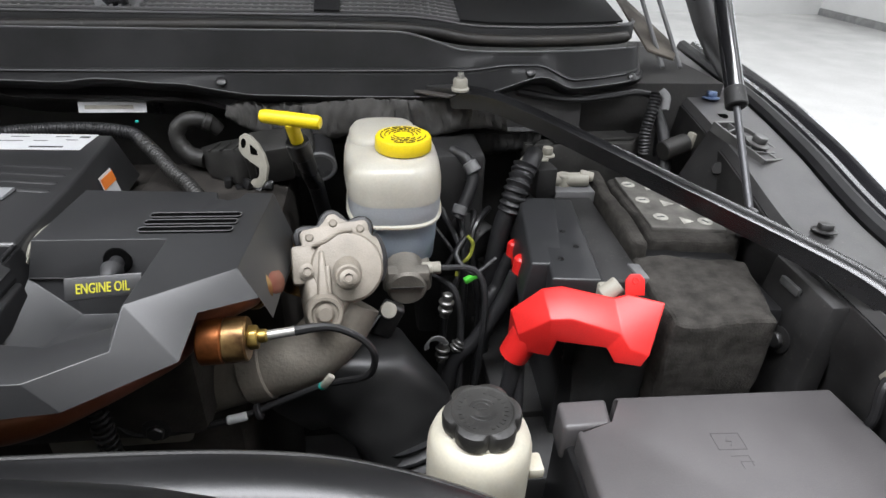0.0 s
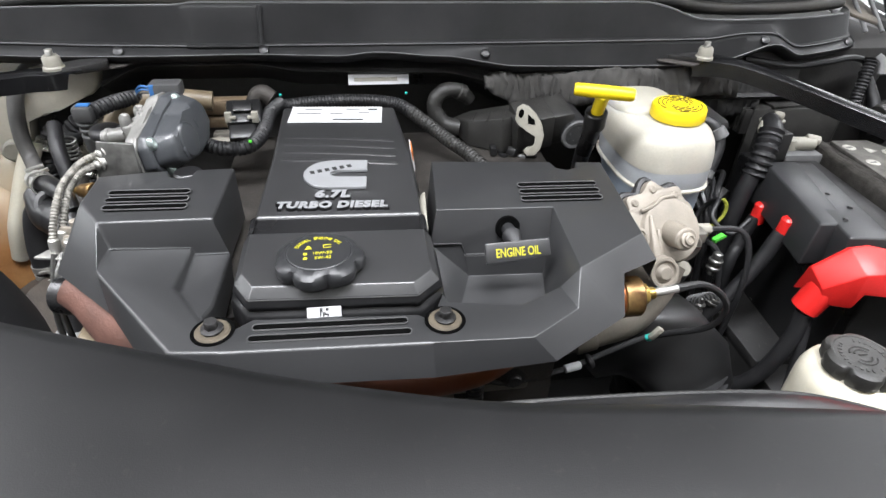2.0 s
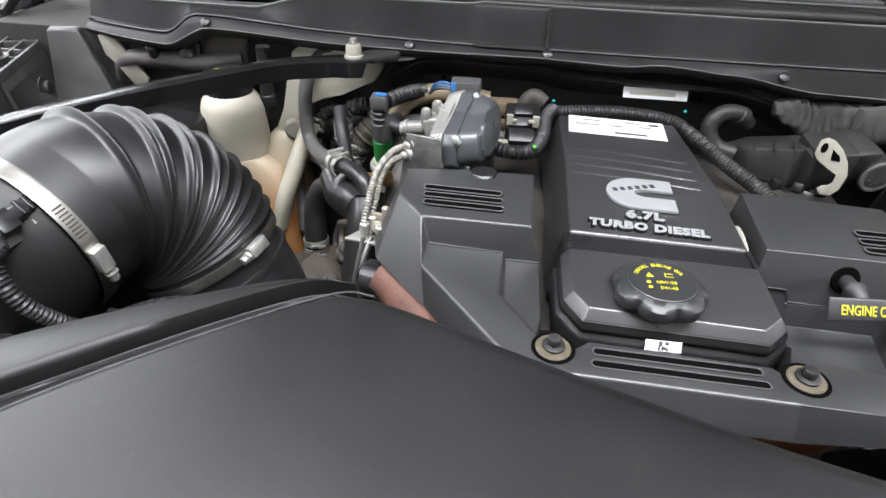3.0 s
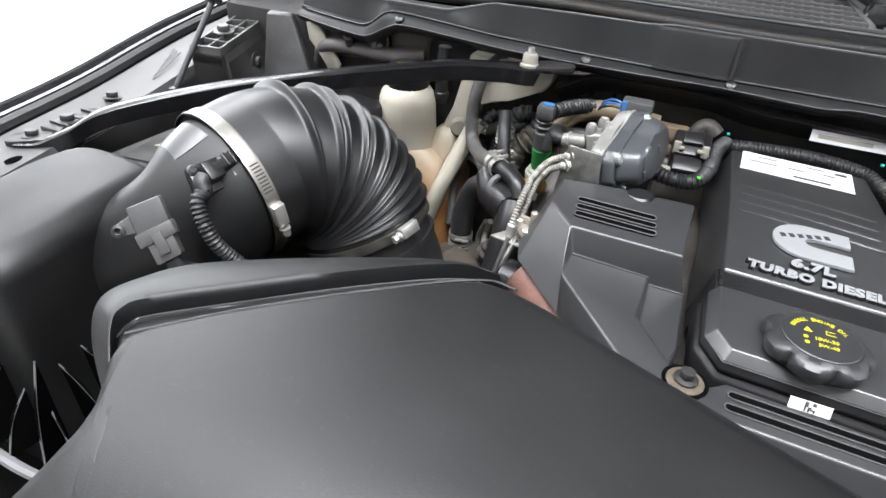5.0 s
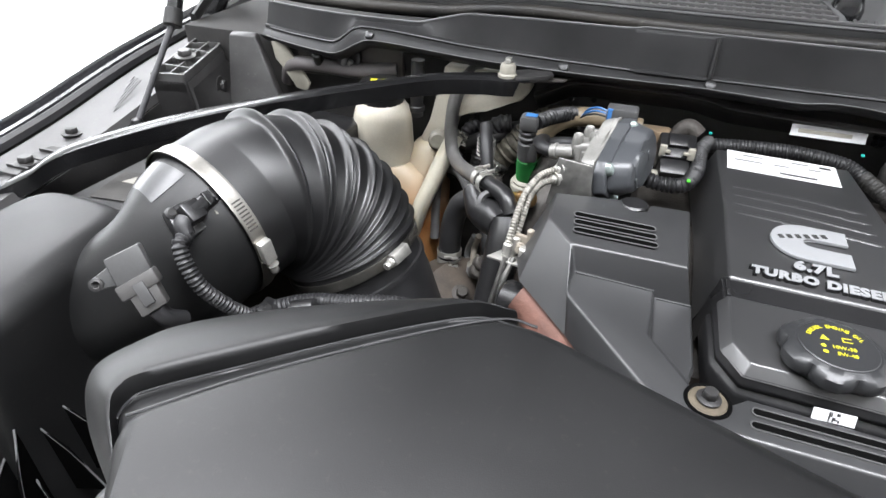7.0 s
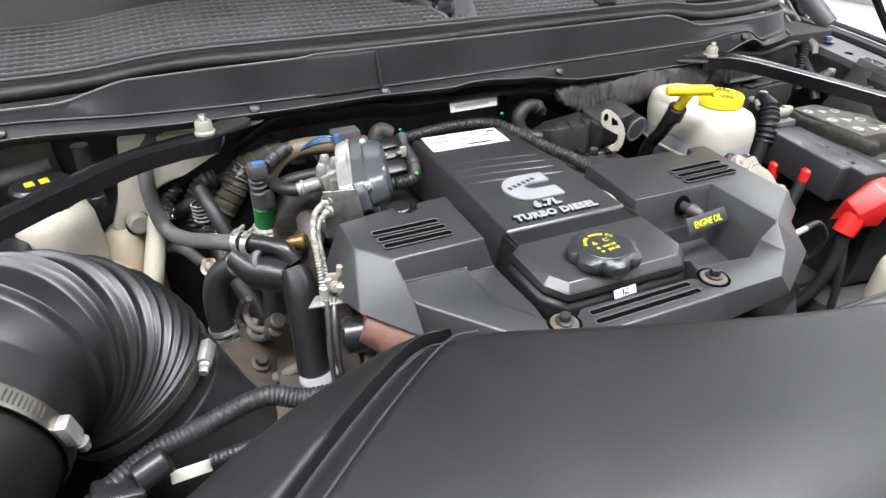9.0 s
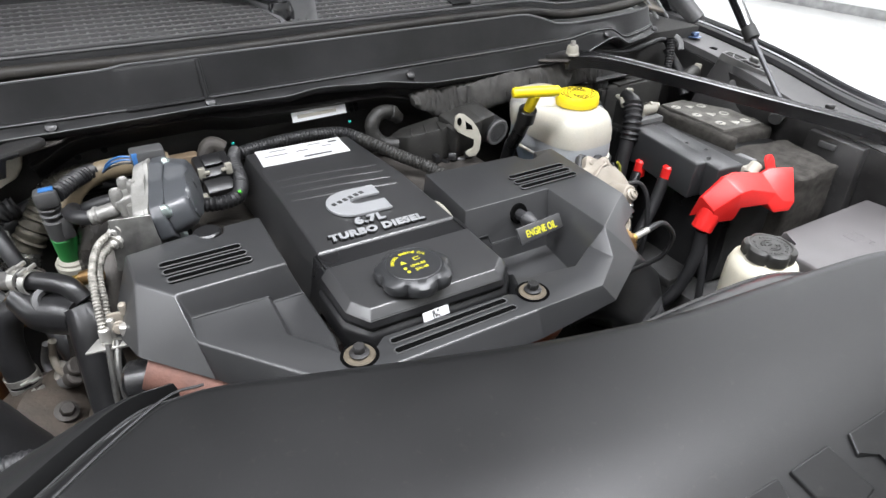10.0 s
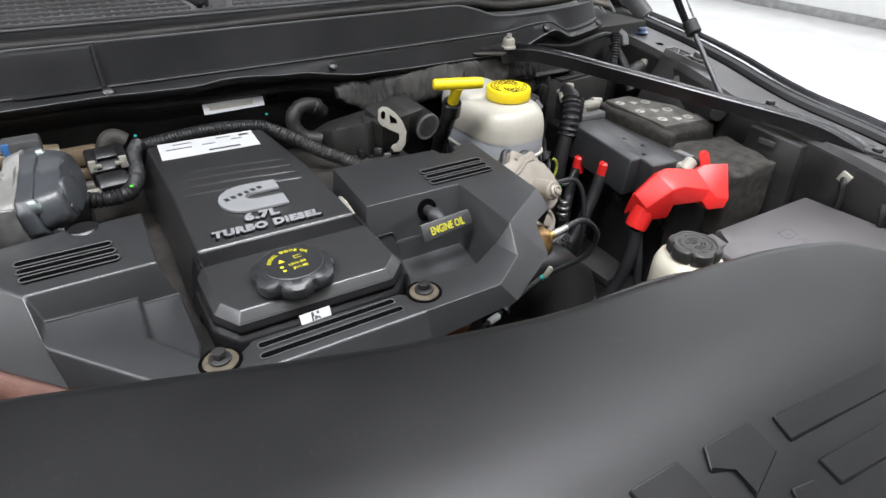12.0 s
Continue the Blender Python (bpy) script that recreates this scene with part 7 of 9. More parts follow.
add_prism(bm, [V(0.752, 1.05, 1.392), V(0.790, 1.03, 1.382), V(0.815, 1.07, 1.390), V(0.785, 1.24, 1.44), V(0.75, 1.24, 1.46)], [V(0.752, 1.05, 1.397), V(0.790, 1.03, 1.387), V(0.815, 1.07, 1.395), V(0.785, 1.24, 1.445), V(0.75, 1.24, 1.465)], 0.001, 1)
part("sheet", bm, material("brown_road_dust", (0.060, 0.050, 0.040), 0.75, vary=0.5, scale=14, grain=300, bump=0.3, tint=(0.16, 0.14, 0.115)), cp_)
for k in range(2):
    bm = B()
    add_cyl(bm, (0.775 + 0.030 * k, 1.03, 1.372), (0.762 + 0.030 * k, 1.14, 1.47), 0.0035)
    part("hinge_link", bm, PALE, cp_, "thin pale hinge link")
# cast strut mounts on the rails: an open lattice top over a box with a long gusset
def strut_mount(m, s, hw, hl, foot, label):
    """m: frame on the top plate, y along the rail, x outwards on the right side; foot: where the gusset ends."""
    th = thing("strut_mount", m.translation - V(0, 0, 0.1), label, "mount", "strut mounts")
    o = [(-hw, -hl), (hw, -hl), (hw, hl * 0.55), (hw * 0.45, hl), (-hw, hl)]
    bm = B()
    add_slab(bm, o, -0.030, -0.010, 0.002, 2, m)
    part("tray", bm, COAT, th)
    bm = B()
    for p, q in zip(o, o[1:] + o[:1]):
        a, b = V(*p, 0), V(*q, 0)
        d = (b - a).normalized()
        n = V(-d.y, d.x, 0) * 0.004
        add_prism(bm, [m @ (v + V(0, 0, -0.016)) for v in (a, b, b + n, a + n)], [m @ v for v in (a, b, b + n, a + n)], 0.0006, 1)
    part("rim", bm, MOUNTM, th)
    for k in range(4):
        y = -hl + 2 * hl * (k + 1) / 5
        bm = B()
        add_box(bm, None, (2 * hw - 0.004, 0.0028, 0.012), 0.0006, m @ pose(0, y, -0.0068, 0, 0, 14 if k % 2 else -10))
        part("rib", bm, MOUNTM, th)
    bm = B()
    add_box(bm, None, (0.0028, 2 * hl - 0.006, 0.012), 0.0006, m @ pose(0.002, 0, -0.0068))
    part("rib", bm, MOUNTM, th)
    inner = [m @ V(-s * hw, y, -0.012) for y in (-hl, hl)]
    f0, f1 = (V(*f) for f in foot)
    bm = B()
    add_prism(bm, [inner[0], inner[1], f1, f0], [p + V(s * 0.010, 0.004, -0.004) for p in (inner[0], inner[1], f1, f0)], 0.002, 2)
    part("gusset", bm, COAT, th, "dusty black gusset plate below the mount")
    bm = B()
    add_prism(bm, [inner[0], f0, m @ V(s * hw, -hl, -0.10)], [p + V(0, 0.006, 0) for p in (inner[0], f0, m @ V(s * hw, -hl, -0.10))], 0.001, 1)
    add_prism(bm, [m @ V(-hw, -hl, -0.014), m @ V(hw, -hl, -0.014), m @ V(hw, -hl, -0.09), m @ V(-hw, -hl, -0.09)], [m @ V(-hw, -hl + 0.006, -0.014), m @ V(hw, -hl + 0.006, -0.014), m @ V(hw, -hl + 0.006, -0.09), m @ V(-hw, -hl + 0.006, -0.09)], 0.001, 1)
    part("front_web", bm, COAT, th)
    bm = B()
    add_cyl(bm, m @ V(-0.002, -0.22 * hl, -0.014), m @ V(-0.002, -0.22 * hl, 0.001), 0.013)
    part("boss", bm, MOUNTM, th)
    bolt(m @ V(-0.002, -0.22 * hl, 0.001), m.to_3x3() @ V(0, 0, 1), 0.0105, 0.009, MOUNTM, "bolt", parent=th)
    mid = (inner[0] + inner[1] + f0 + f1) / 4
    nrm = (inner[1] - inner[0]).cross(f0 - inner[0]).normalized()
    nrm = nrm if nrm.x * s < 0 else -nrm
    bolt(mid.lerp(inner[0].lerp(inner[1], 0.4), 0.45) + nrm * 0.002, nrm, 0.010, 0.007, COAT, "bolt", parent=th)
    return th


strut_mount(frame_of((0.820, 0.830, 1.325), (0.93, 0.33, -0.10), (-0.42, 0.87, 0.25)), 1, 0.027, 0.048, ((0.755, 0.775, 1.20), (0.755, 0.90, 1.21)), "black cast strut mount on the battery side rail")
strut_mount(frame_of((-0.944, 0.928, 1.334), (0.97, 0.22, -0.02), (-0.22, 0.95, 0.06)), -1, 0.026, 0.086, ((-0.895, 0.860, 1.20), (-0.800, 0.965, 1.21)), "black cast strut mount on the air filter side rail")
bm = B()
add_lathe(bm, [(0, 0), (0.026, 0), (0.028, 0.004), (0.027, 0.012), (0, 0.014)], 28, Matrix.Translation((0.452, 0.262, 1.285)))
add_prism(bm, [V(0.405, 0.292, 1.284), V(0.44, 0.262, 1.284), V(0.45, 0.285, 1.284), V(0.415, 0.302, 1.284)], [V(0.407, 0.292, 1.296), V(0.44, 0.264, 1.296), V(0.448, 0.284, 1.296), V(0.416, 0.300, 1.296)], 0.002)
add_cyl(bm, (0.452, 0.262, 1.15), (0.452, 0.262, 1.286), 0.022)
single("washer_filler_cap", bm, YELLOW, "yellow plastic washer fluid cap with a pull tab", "filler cap")
bm = B()
add_tube(bm, [(-0.06, 0.38, 1.266), (0.083, 0.38, 1.265), (0.225, 0.38, 1.254), (0.304, 0.375, 1.236), (0.384, 0.354, 1.213), (0.43, 0.32, 1.203), (0.465, 0.274, 1.196), (0.48, 0.212, 1.186)], 0.034, 24, 8)
seal = single("foam_seal", bm, SATIN, "smooth black rolled foam seal behind the air duct", "seal")
bm = B()
add_tube(bm, [(-0.06, 0.398, 1.2945), (0.083, 0.398, 1.2935), (0.225, 0.398, 1.2825), (0.306, 0.393, 1.2645), (0.388, 0.371, 1.2415), (0.436, 0.335, 1.2315), (0.475, 0.285, 1.2245), (0.492, 0.214, 1.2145)], 0.0022, 8, 8)
part("seam", bm, DARK, seal, "matt raised seam along the roll")

# ---- low front of the engine ----
al = thing("front_bracket", (0.08, 0.58, 1.02), "grey cast bracket with a coil spring low on the engine", "bracket")
bm = B()
add_box(bm, (0.050, 0.588, 1.130), (0.130, 0.030, 0.060), 0.006)
add_box(bm, (0.085, 0.572, 1.150), (0.060, 0.014, 0.034), 0.004)
add_box(bm, (0.005, 0.578, 1.112), (0.046, 0.020, 0.050), 0.004)
add_cyl(bm, (0.090, 0.572, 1.138), (0.090, 0.560, 1.138), 0.014, bevel=0.002)
part("casting", bm, material("dull_alloy", (0.30, 0.28, 0.235), 0.6, metal=0.4, vary=0.3, scale=25, grain=300, bump=0.3), al)
bm = B()
add_tube(bm, [(0.047 + 0.0085 * math.cos(2 * math.pi * k / 10), 0.553 + 0.0085 * math.sin(2 * math.pi * k / 10), 1.06 + 0.00075 * k) for k in range(160)], 0.0018, 6, 1)
part("coil_spring", bm, COAT, al)
bolt((0.090, 0.5595, 1.138), (0, -1, 0), 0.009, 0.006, COAT, "bolt", parent=al)


# ---- air filter box with its outlet tube ----
box = thing("air_filter_box", (-0.86, 0.40, 1.0), "smooth black plastic air filter box with a round outlet", "air filter box")
bm = B()
stack(bm, [superring(-0.818, 0.462, 0.086, 0.112, 1.0, 64, 9), superring(-0.814, 0.464, 0.080, 0.110, 1.10, 64, 9), superring(-0.811, 0.466, 0.074, 0.108, 1.20, 64, 8), superring(-0.810, 0.466, 0.070, 0.107, 1.272, 64, 7), superring(-0.810, 0.466, 0.067, 0.104, 1.284, 64, 6), superring(-0.811, 0.466, 0.060, 0.098, 1.2925, 64, 5), superring(-0.813, 0.466, 0.050, 0.088, 1.297, 64, 4)])
for v in bm.verts:
    v.co.z -= (v.co.z > 1.25) * (0.07 * max(0.0, 0.50 - v.co.y) + 0.10 * max(0.0, v.co.x + 0.80))
part("box", bm, SHROUD, box, angle=60)
C1, N1 = V(-0.674, 0.586, 1.2755), V(0.30, 0.94, 0.15).normalized()
SIDE = N1.cross(V(0, 0, 1)).normalized()
RISE = SIDE.cross(N1)


def outlet(a, f):
    """A point of the outlet tube: a round the tube, f from the box (0) to the clamp (1)."""
    p = V(-0.752, 0.528 - 0.086 * math.sin(a), 1.203 + 0.085 * math.cos(a))
    q = C1 + N1 * 0.006 + 0.0845 * (SIDE * math.sin(a) + RISE * math.cos(a))
    m = q - N1 * 0.075
    m = V(m.x, m.y, 0.35 * p.z + 0.65 * m.z)
    return p * (1 - f) ** 2 + m * 2 * f * (1 - f) + q * f * f


bm = B()
loft(bm, [[outlet(2 * math.pi * k / 56, f / 24) for k in range(56)] for f in range(25)], True)
part("outlet_tube", bm, SHROUD, box, angle=60)
bm = B()
loft(bm, [[outlet(a, f) + V(0, 0, 0.0007) for a in np.linspace(-0.45, 0.25, 10)] for f in (0.62, 0.72, 0.82, 0.90)])
part("clear_sticker", solid(bm, 0.0005), material("clear_film", (0.05, 0.05, 0.052), 0.28, vary=0.15, scale=30), box, "glossy clear sticker on the outlet")
# ribs: faces blackened for shade, edges drawn pale for their highlights
for top, root, foot in (((-0.776, 0.358, 1.225), (-0.790, 0.352, 1.06), (-0.838, 0.318, 1.06)), ((-0.782, 0.357, 1.160), (-0.785, 0.352, 1.06), (-0.802, 0.318, 1.06)), ((-0.742, 0.366, 1.172), (-0.741, 0.365, 1.06), (-0.715, 0.318, 1.06)), ((-0.762, 0.358, 1.135), (-0.762, 0.352, 1.06), (-0.770, 0.318, 1.06)),
                        ((-0.746, 0.380, 1.170), (-0.742, 0.380, 1.06), (-0.702, 0.392, 1.06)), ((-0.746, 0.405, 1.172), (-0.742, 0.405, 1.06), (-0.690, 0.425, 1.06)), ((-0.746, 0.360, 1.120), (-0.742, 0.362, 1.06), (-0.706, 0.345, 1.06))):
    top, root, foot = V(*top), V(*root), V(*foot)
    w = (foot - root).cross(V(0, 0, 1)).normalized() * 0.0008
    mid = root.lerp(foot, 0.55) + V(0, 0, (top.z - 1.06) * 0.62)
    bm = B()
    add_prism(bm, [p - w for p in (top, root, foot, mid)], [p + w for p in (top, root, foot, mid)], 0.0004, 1)
    web = part("rib", bm, SHADE, box, "thin stiffening rib with shade painted into its black faces")
    bm = B()
    add_tube(bm, [top, top.lerp(foot, 0.5) * 0.35 + mid * 0.65, foot], 0.0011, 6, 6)
    part("rib_edge", bm, EDGEHI, web, "rib edge with its highlight painted pale")
# rim in the pale highlight grey, painting its bright line
bm = B()
add_tube(bm, [(-0.96, 0.320, 1.055), (-0.84, 0.318, 1.058), (-0.80, 0.317, 1.060), (-0.745, 0.315, 1.060), (-0.713, 0.320, 1.060), (-0.702, 0.345, 1.060), (-0.700, 0.39, 1.060), (-0.688, 0.43, 1.062), (-0.68, 0.48, 1.065)], 0.006, 8, 6)
part("rim", bm, EDGEHI, box)
# sensors on the tube
sn = thing("pressure_sensor", (-0.651, 0.464, 1.30), "grey pressure sensor with a plugged connector", "sensor")
sm = frame_of((-0.661, 0.470, 1.303), (0.62, 0.62, 0.28), (-0.52, 0.12, 0.80))
bm = B()
add_slab(bm, [(-0.016, -0.014), (0.016, -0.012), (0.018, 0.016), (-0.014, 0.016)], -0.008, 0.006, 0.002, 2, sm)
add_slab(bm, [(-0.034, -0.005), (-0.012, -0.010), (-0.012, 0.010), (-0.034, 0.005)], -0.006, 0.0, 0.0015, 2, sm)
part("sensor_body", bm, GREY, sn)
bm = B()
add_lathe(bm, [(0.0025, 0.003), (0.0035, 0.004), (0.006, 0.003), (0.006, -0.004)], 16, sm @ Matrix.Translation((-0.030, 0, 0)))
part("eyelet", bm, COAT, sn)
bm = B()
add_slab(bm, [(-0.018, -0.024), (0.018, -0.022), (0.018, -0.008), (-0.018, -0.010)], -0.008, 0.010, 0.002, 2, sm)
add_slab(bm, [(-0.012, -0.044), (0.013, -0.042), (0.014, -0.018), (-0.012, -0.020)], -0.009, 0.008, 0.002, 2, sm)
c = part("connector", bm, material("mid_grey_plastic", (0.060, 0.058, 0.056), 0.5, vary=0.15, grain=400, bump=0.1), sn, "grey plug")
bm = B()
add_slab(bm, [(-0.004, -0.036), (0.006, -0.036), (0.006, -0.014), (-0.004, -0.014)], 0.008, 0.0115, 0.001, 2, sm)
part("latch", bm, GREY, c)
bm = B()
add_tube(bm, [sm @ V(0, -0.042, -0.001), sm @ V(0.002, -0.055, -0.006), sm @ V(0.01, -0.066, -0.02)], 0.009, 10, 5)
part("boot", bm, RUBBER, c)
mf = thing("air_flow_sensor", (-0.645, 0.55, 1.30), "black air flow sensor with a corrugated lead", "sensor")
mm = frame_of((-0.638, 0.546, 1.325), (0.22, 1, 0.02), (-0.72, 0.10, 0.68))
bm = B()
add_slab(bm, [(-0.036, -0.012), (-0.030, -0.018), (0.036, -0.018), (0.042, -0.010), (0.040, 0.012), (-0.030, 0.016)], -0.010, 0.002, 0.002, 2, mm)
for k in range(3):
    add_slab(bm, [(0.012 + 0.012 * k, -0.026), (0.019 + 0.012 * k, -0.026), (0.019 + 0.012 * k, -0.016), (0.012 + 0.012 * k, -0.016)], -0.010, -0.002, 0.001, 1, mm)
part("base", bm, SATIN, mf)
bm = B()
add_cyl(bm, mm @ V(-0.016, 0.001, 0.009), mm @ V(0.036, 0.005, 0.010), 0.0082)
add_cyl(bm, mm @ V(0.030, 0.0045, 0.010), mm @ V(0.042, 0.0055, 0.010), 0.0066)
add_box(bm, None, (0.018, 0.020, 0.017), 0.002, mm @ pose(-0.014, 0.0, 0.008))
for k in range(4):
    add_box(bm, None, (0.003, 0.014, 0.004), 0.0006, mm @ pose(0.002 + 0.008 * k, 0.003, 0.0165))
part("plug", bm, SATIN, mf)
bm = B()
add_tube(bm, [mm @ V(-0.022, -0.002, 0.006), mm @ V(-0.028, -0.006, 0.005), mm @ V(-0.030, -0.015, 0.004)], [0.0085, 0.0085, 0.0078], 12, 5)
part("boot", bm, RUBBER, mf)
bm = B()
add_slab(bm, [(0.004, -0.014), (0.012, -0.014), (0.012, -0.007), (0.004, -0.007)], 0.002, 0.010, 0.001, 1, mm)
part("pale_latch", bm, BONE, mf)
for x, y in ((-0.027, 0.010), (0.030, -0.012)):
    bm = B()
    add_lathe(bm, [(0, 0.004), (0.0035, 0.004), (0.006, 0.002), (0.006, 0)], 14, mm @ Matrix.Translation((x, y, 0.001)))
    part("screw", bm, COAT, mf)
bm = B()
add_ribbed(bm, [mm @ V(-0.028, -0.014, 0.004), (-0.629, 0.500, 1.312), (-0.613, 0.494, 1.280), (-0.598, 0.508, 1.246), (-0.580, 0.530, 1.212), (-0.56, 0.54, 1.18)], 0.0068, 0.0044, 0.0010, 12)
part("corrugated_lead", bm, RUBBER, mf)

# ---- ribbed air hose and its clamps ----
hose = thing("air_intake_hose", (-0.62, 0.70, 1.2), "large black rubber air hose with deep bellows", "air hose")
C2 = V(-0.553, 0.688, 1.198)
N2 = V(0.40, 0.02, -0.915).normalized()
HUB = N1.cross(N2).normalized()
SWEEP = N1.angle(N2)


def bellows(f):
    """Height of the ribs along the bend, from 0 at the first clamp to 1 at the second."""
    w = 0.0
    for c, a, h in ((0.30, 0.016, 0.0075), (0.415, 0.013, 0.0070), (0.455, 0.011, 0.0070), (0.535, 0.012, 0.0075), (0.575, 0.011, 0.0060), (0.645, 0.012, 0.0075), (0.69, 0.010, 0.0060), (0.745, 0.011, 0.0070), (0.80, 0.011, 0.0060), (0.855, 0.011, 0.0055), (0.91, 0.012, 0.0045)):
        w += 1.2 * h * math.exp(-(((f - c) / (0.72 * a)) ** 2))
    return w


rings = []
R1, R2, LEAD = 0.0875, 0.0815, 0.045
U1, U2 = N1.cross(HUB).normalized(), N2.cross(HUB).normalized()
P1, P2 = C1 - R1 * U1 + N1 * LEAD, C2 - R2 * U2 - N2 * 0.02
for i in range(300):
    f = i / 299
    g = min(1.0, max(0.0, (f - 0.16) / 0.76))
    turn = Matrix.Rotation(SWEEP * g, 3, HUB)
    n, u = turn @ N1, turn @ U1
    r = R1 + (R2 - R1) * f + 0.004 * math.sin(math.pi * f)
    c = P1.lerp(P2, g) + u * r
    c += N1 * LEAD * (f / 0.16 - 1) if f < 0.16 else N2 * 0.02 * max(0.0, (f - 0.92) / 0.08)
    row = []
    for k in range(56):
        a = 2 * math.pi * k / 56
        q = math.cos(a)
        row.append(c + (r + bellows(f) * (0.6 + 0.4 * q)) * (q * u + math.sin(a) * HUB))
    rings.append(row)
bm = B()
stack(bm, rings)
part("bellows", bm, material("hose_rubber", (0.006, 0.006, 0.0064), 0.40, vary=0.2, scale=18, grain=700, bump=0.02, dust=0.03), hose, angle=60)
C2 = rings[-1][0].lerp(rings[-1][28], 0.5)


CLAMP = material("dull_band_steel", (0.25, 0.24, 0.22), 0.38, metal=1.0, vary=0.2, scale=30, grain=300, bump=0.02)


def clamp(c, axis, r, w, spin, parent):
    m = aim(c, axis, spin)
    bm = B()
    add_lathe(bm, [(r, -w), (r + 0.0016, -w), (r + 0.0020, -w * 0.6), (r + 0.0012, 0), (r + 0.0020, w * 0.6), (r + 0.0016, w), (r, w)], 64, m)
    band = part("hose_clamp", bm, CLAMP, parent, "dull steel worm-drive clamp")
    bm = B()
    add_box(bm, None, (0.010, 0.026, 0.014), 0.002, m @ Matrix.Translation((r + 0.005, 0, 0)))
    h = part("screw_housing", bm, STEEL, band)
    for k in range(9):
        a = -(0.026 + 0.0038 * k) / r
        bm = B()
        add_box(bm, None, (0.0012, 0.0016, 0.010), 0.0003, m @ pose(0, 0, 0, 0, 0, math.degrees(a)) @ Matrix.Translation((r + 0.0018, 0, 0)))
        part("thread_slot", bm, DIRTY, band)
    bm = B()
    add_hex(bm, m @ Matrix.Translation((r + 0.007, 0.016, 0)) @ pose(0, 0, 0, -90, 0, 0), 0.0050, 0.008, 0.0062)
    part("screw_head", bm, STEEL, band)


def spin_to(c, axis, p):
    """The turn about the axis that brings a clamp's screw nearest to a point."""
    q = aim(c, axis).inverted() @ Vector(p)
    return math.degrees(math.atan2(q.y, q.x))


SPIN1, SPIN2 = spin_to(C1, N1, (-0.588, 0.565, 1.28)), spin_to(C2, N2, (-0.494, 0.663, 1.23))
clamp(C1 + N1 * 0.004, N1, 0.0885, 0.0080, SPIN1, hose)
clamp(C2 - N2 * 0.008, N2, 0.0825, 0.006, SPIN2, hose)
duct = thing("turbo_inlet_duct", (-0.47, 0.68, 0.95), "matt black inlet duct below the ribbed hose", "air duct")
bm = B()
add_tube(bm, [C2 - N2 * 0.012, C2 + N2 * 0.02, C2 + N2 * 0.05, V(-0.515, 0.69, 1.10), V(-0.48, 0.69, 1.04), V(-0.45, 0.70, 0.98)], [0.0775, 0.0785, 0.0785, 0.078, 0.075, 0.072], 36, 6)
part("duct_body", bm, RUBBER, duct)
bm = B()
add_lathe(bm, [(0.0785, -0.004), (0.0815, -0.003), (0.0815, 0.003), (0.0785, 0.004)], 40, aim(C2 + N2 * 0.022, N2))
part("collar", bm, RUBBER, duct)

# ---- second battery, below the brace ----
b2 = thing("battery", (-0.80, 0.78, 1.0), "black car battery with white warning symbols beside the fender", "battery")
bm = B()
add_slab(bm, [(-0.93, 0.63), (-0.70, 0.62), (-0.66, 0.92), (-0.90, 0.94)], 1.0, 1.235, 0.006)
part("case", bm, DARK, b2)
bm = B()
add_slab(bm, [(-0.74, 0.83), (-0.655, 0.82), (-0.645, 0.92), (-0.73, 0.93)], 1.2, 1.272, 0.005)
part("terminal_cover", bm, SATIN, b2)
bm = B()
add_cyl(bm, (-0.650, 0.925, 1.25), (-0.645, 0.93, 1.285), 0.012)
part("red_cap", bm, RED, b2, "red terminal cap")
bm = B()
add_patch(bm, frame_of((-0.83, 0.68, 1.2365), (1, 0.1, 0), (0, 1, 0)), 0.15, 0.07, 0.0006)
wl = part("warning_label", bm, CLOTH, b2)
bm = B()
for k in range(4):
    m = Matrix.Translation((-0.88 + 0.032 * k, 0.69, 1.2374))
    if k % 2:
        add_lathe(bm, [(0.005, 0.0004), (0.010, 0.0004), (0.010, 0)], 18, m)
    else:
        add_slab(bm, [(-0.010, -0.008), (0.010, -0.008), (0, 0.010)], 0, 0.0004, 0, 1, m)
part("symbols", bm, BONE, wl)

# ---- coolant bottle ----
MILK = material("pale_milky_plastic", (0.48, 0.45, 0.375), 0.34, vary=0.1, scale=14, grain=400, bump=0.05, sss=0.35)
nt = STAINED.node_tree
geo, sep, lvl, mixn = nt.nodes.new("ShaderNodeNewGeometry"), nt.nodes.new("ShaderNodeSeparateXYZ"), nt.nodes.new("ShaderNodeMapRange"), nt.nodes.new("ShaderNodeMix")
nt.links.new(geo.outputs["Position"], sep.inputs["Vector"])
nt.links.new(sep.outputs["Z"], lvl.inputs["Value"])
lvl.inputs["From Min"].default_value, lvl.inputs["From Max"].default_value = 1.115, 1.225
old = nt.nodes["Principled BSDF"].inputs["Base Color"].links[0].from_socket
mixn.data_type = "RGBA"
mixn.inputs["B"].default_value = (0.50, 0.44, 0.33, 1)
nt.links.new(lvl.outputs["Result"], mixn.inputs["Factor"])
nt.links.new(old, mixn.inputs["A"])
nt.links.new(mixn.outputs["Result"], nt.nodes["Principled BSDF"].inputs["Base Color"])
deg = thing("coolant_bottle", (-0.60, 0.93, 1.05), "stained milky coolant bottle with a black pressure cap", "coolant bottle")
bm = B()
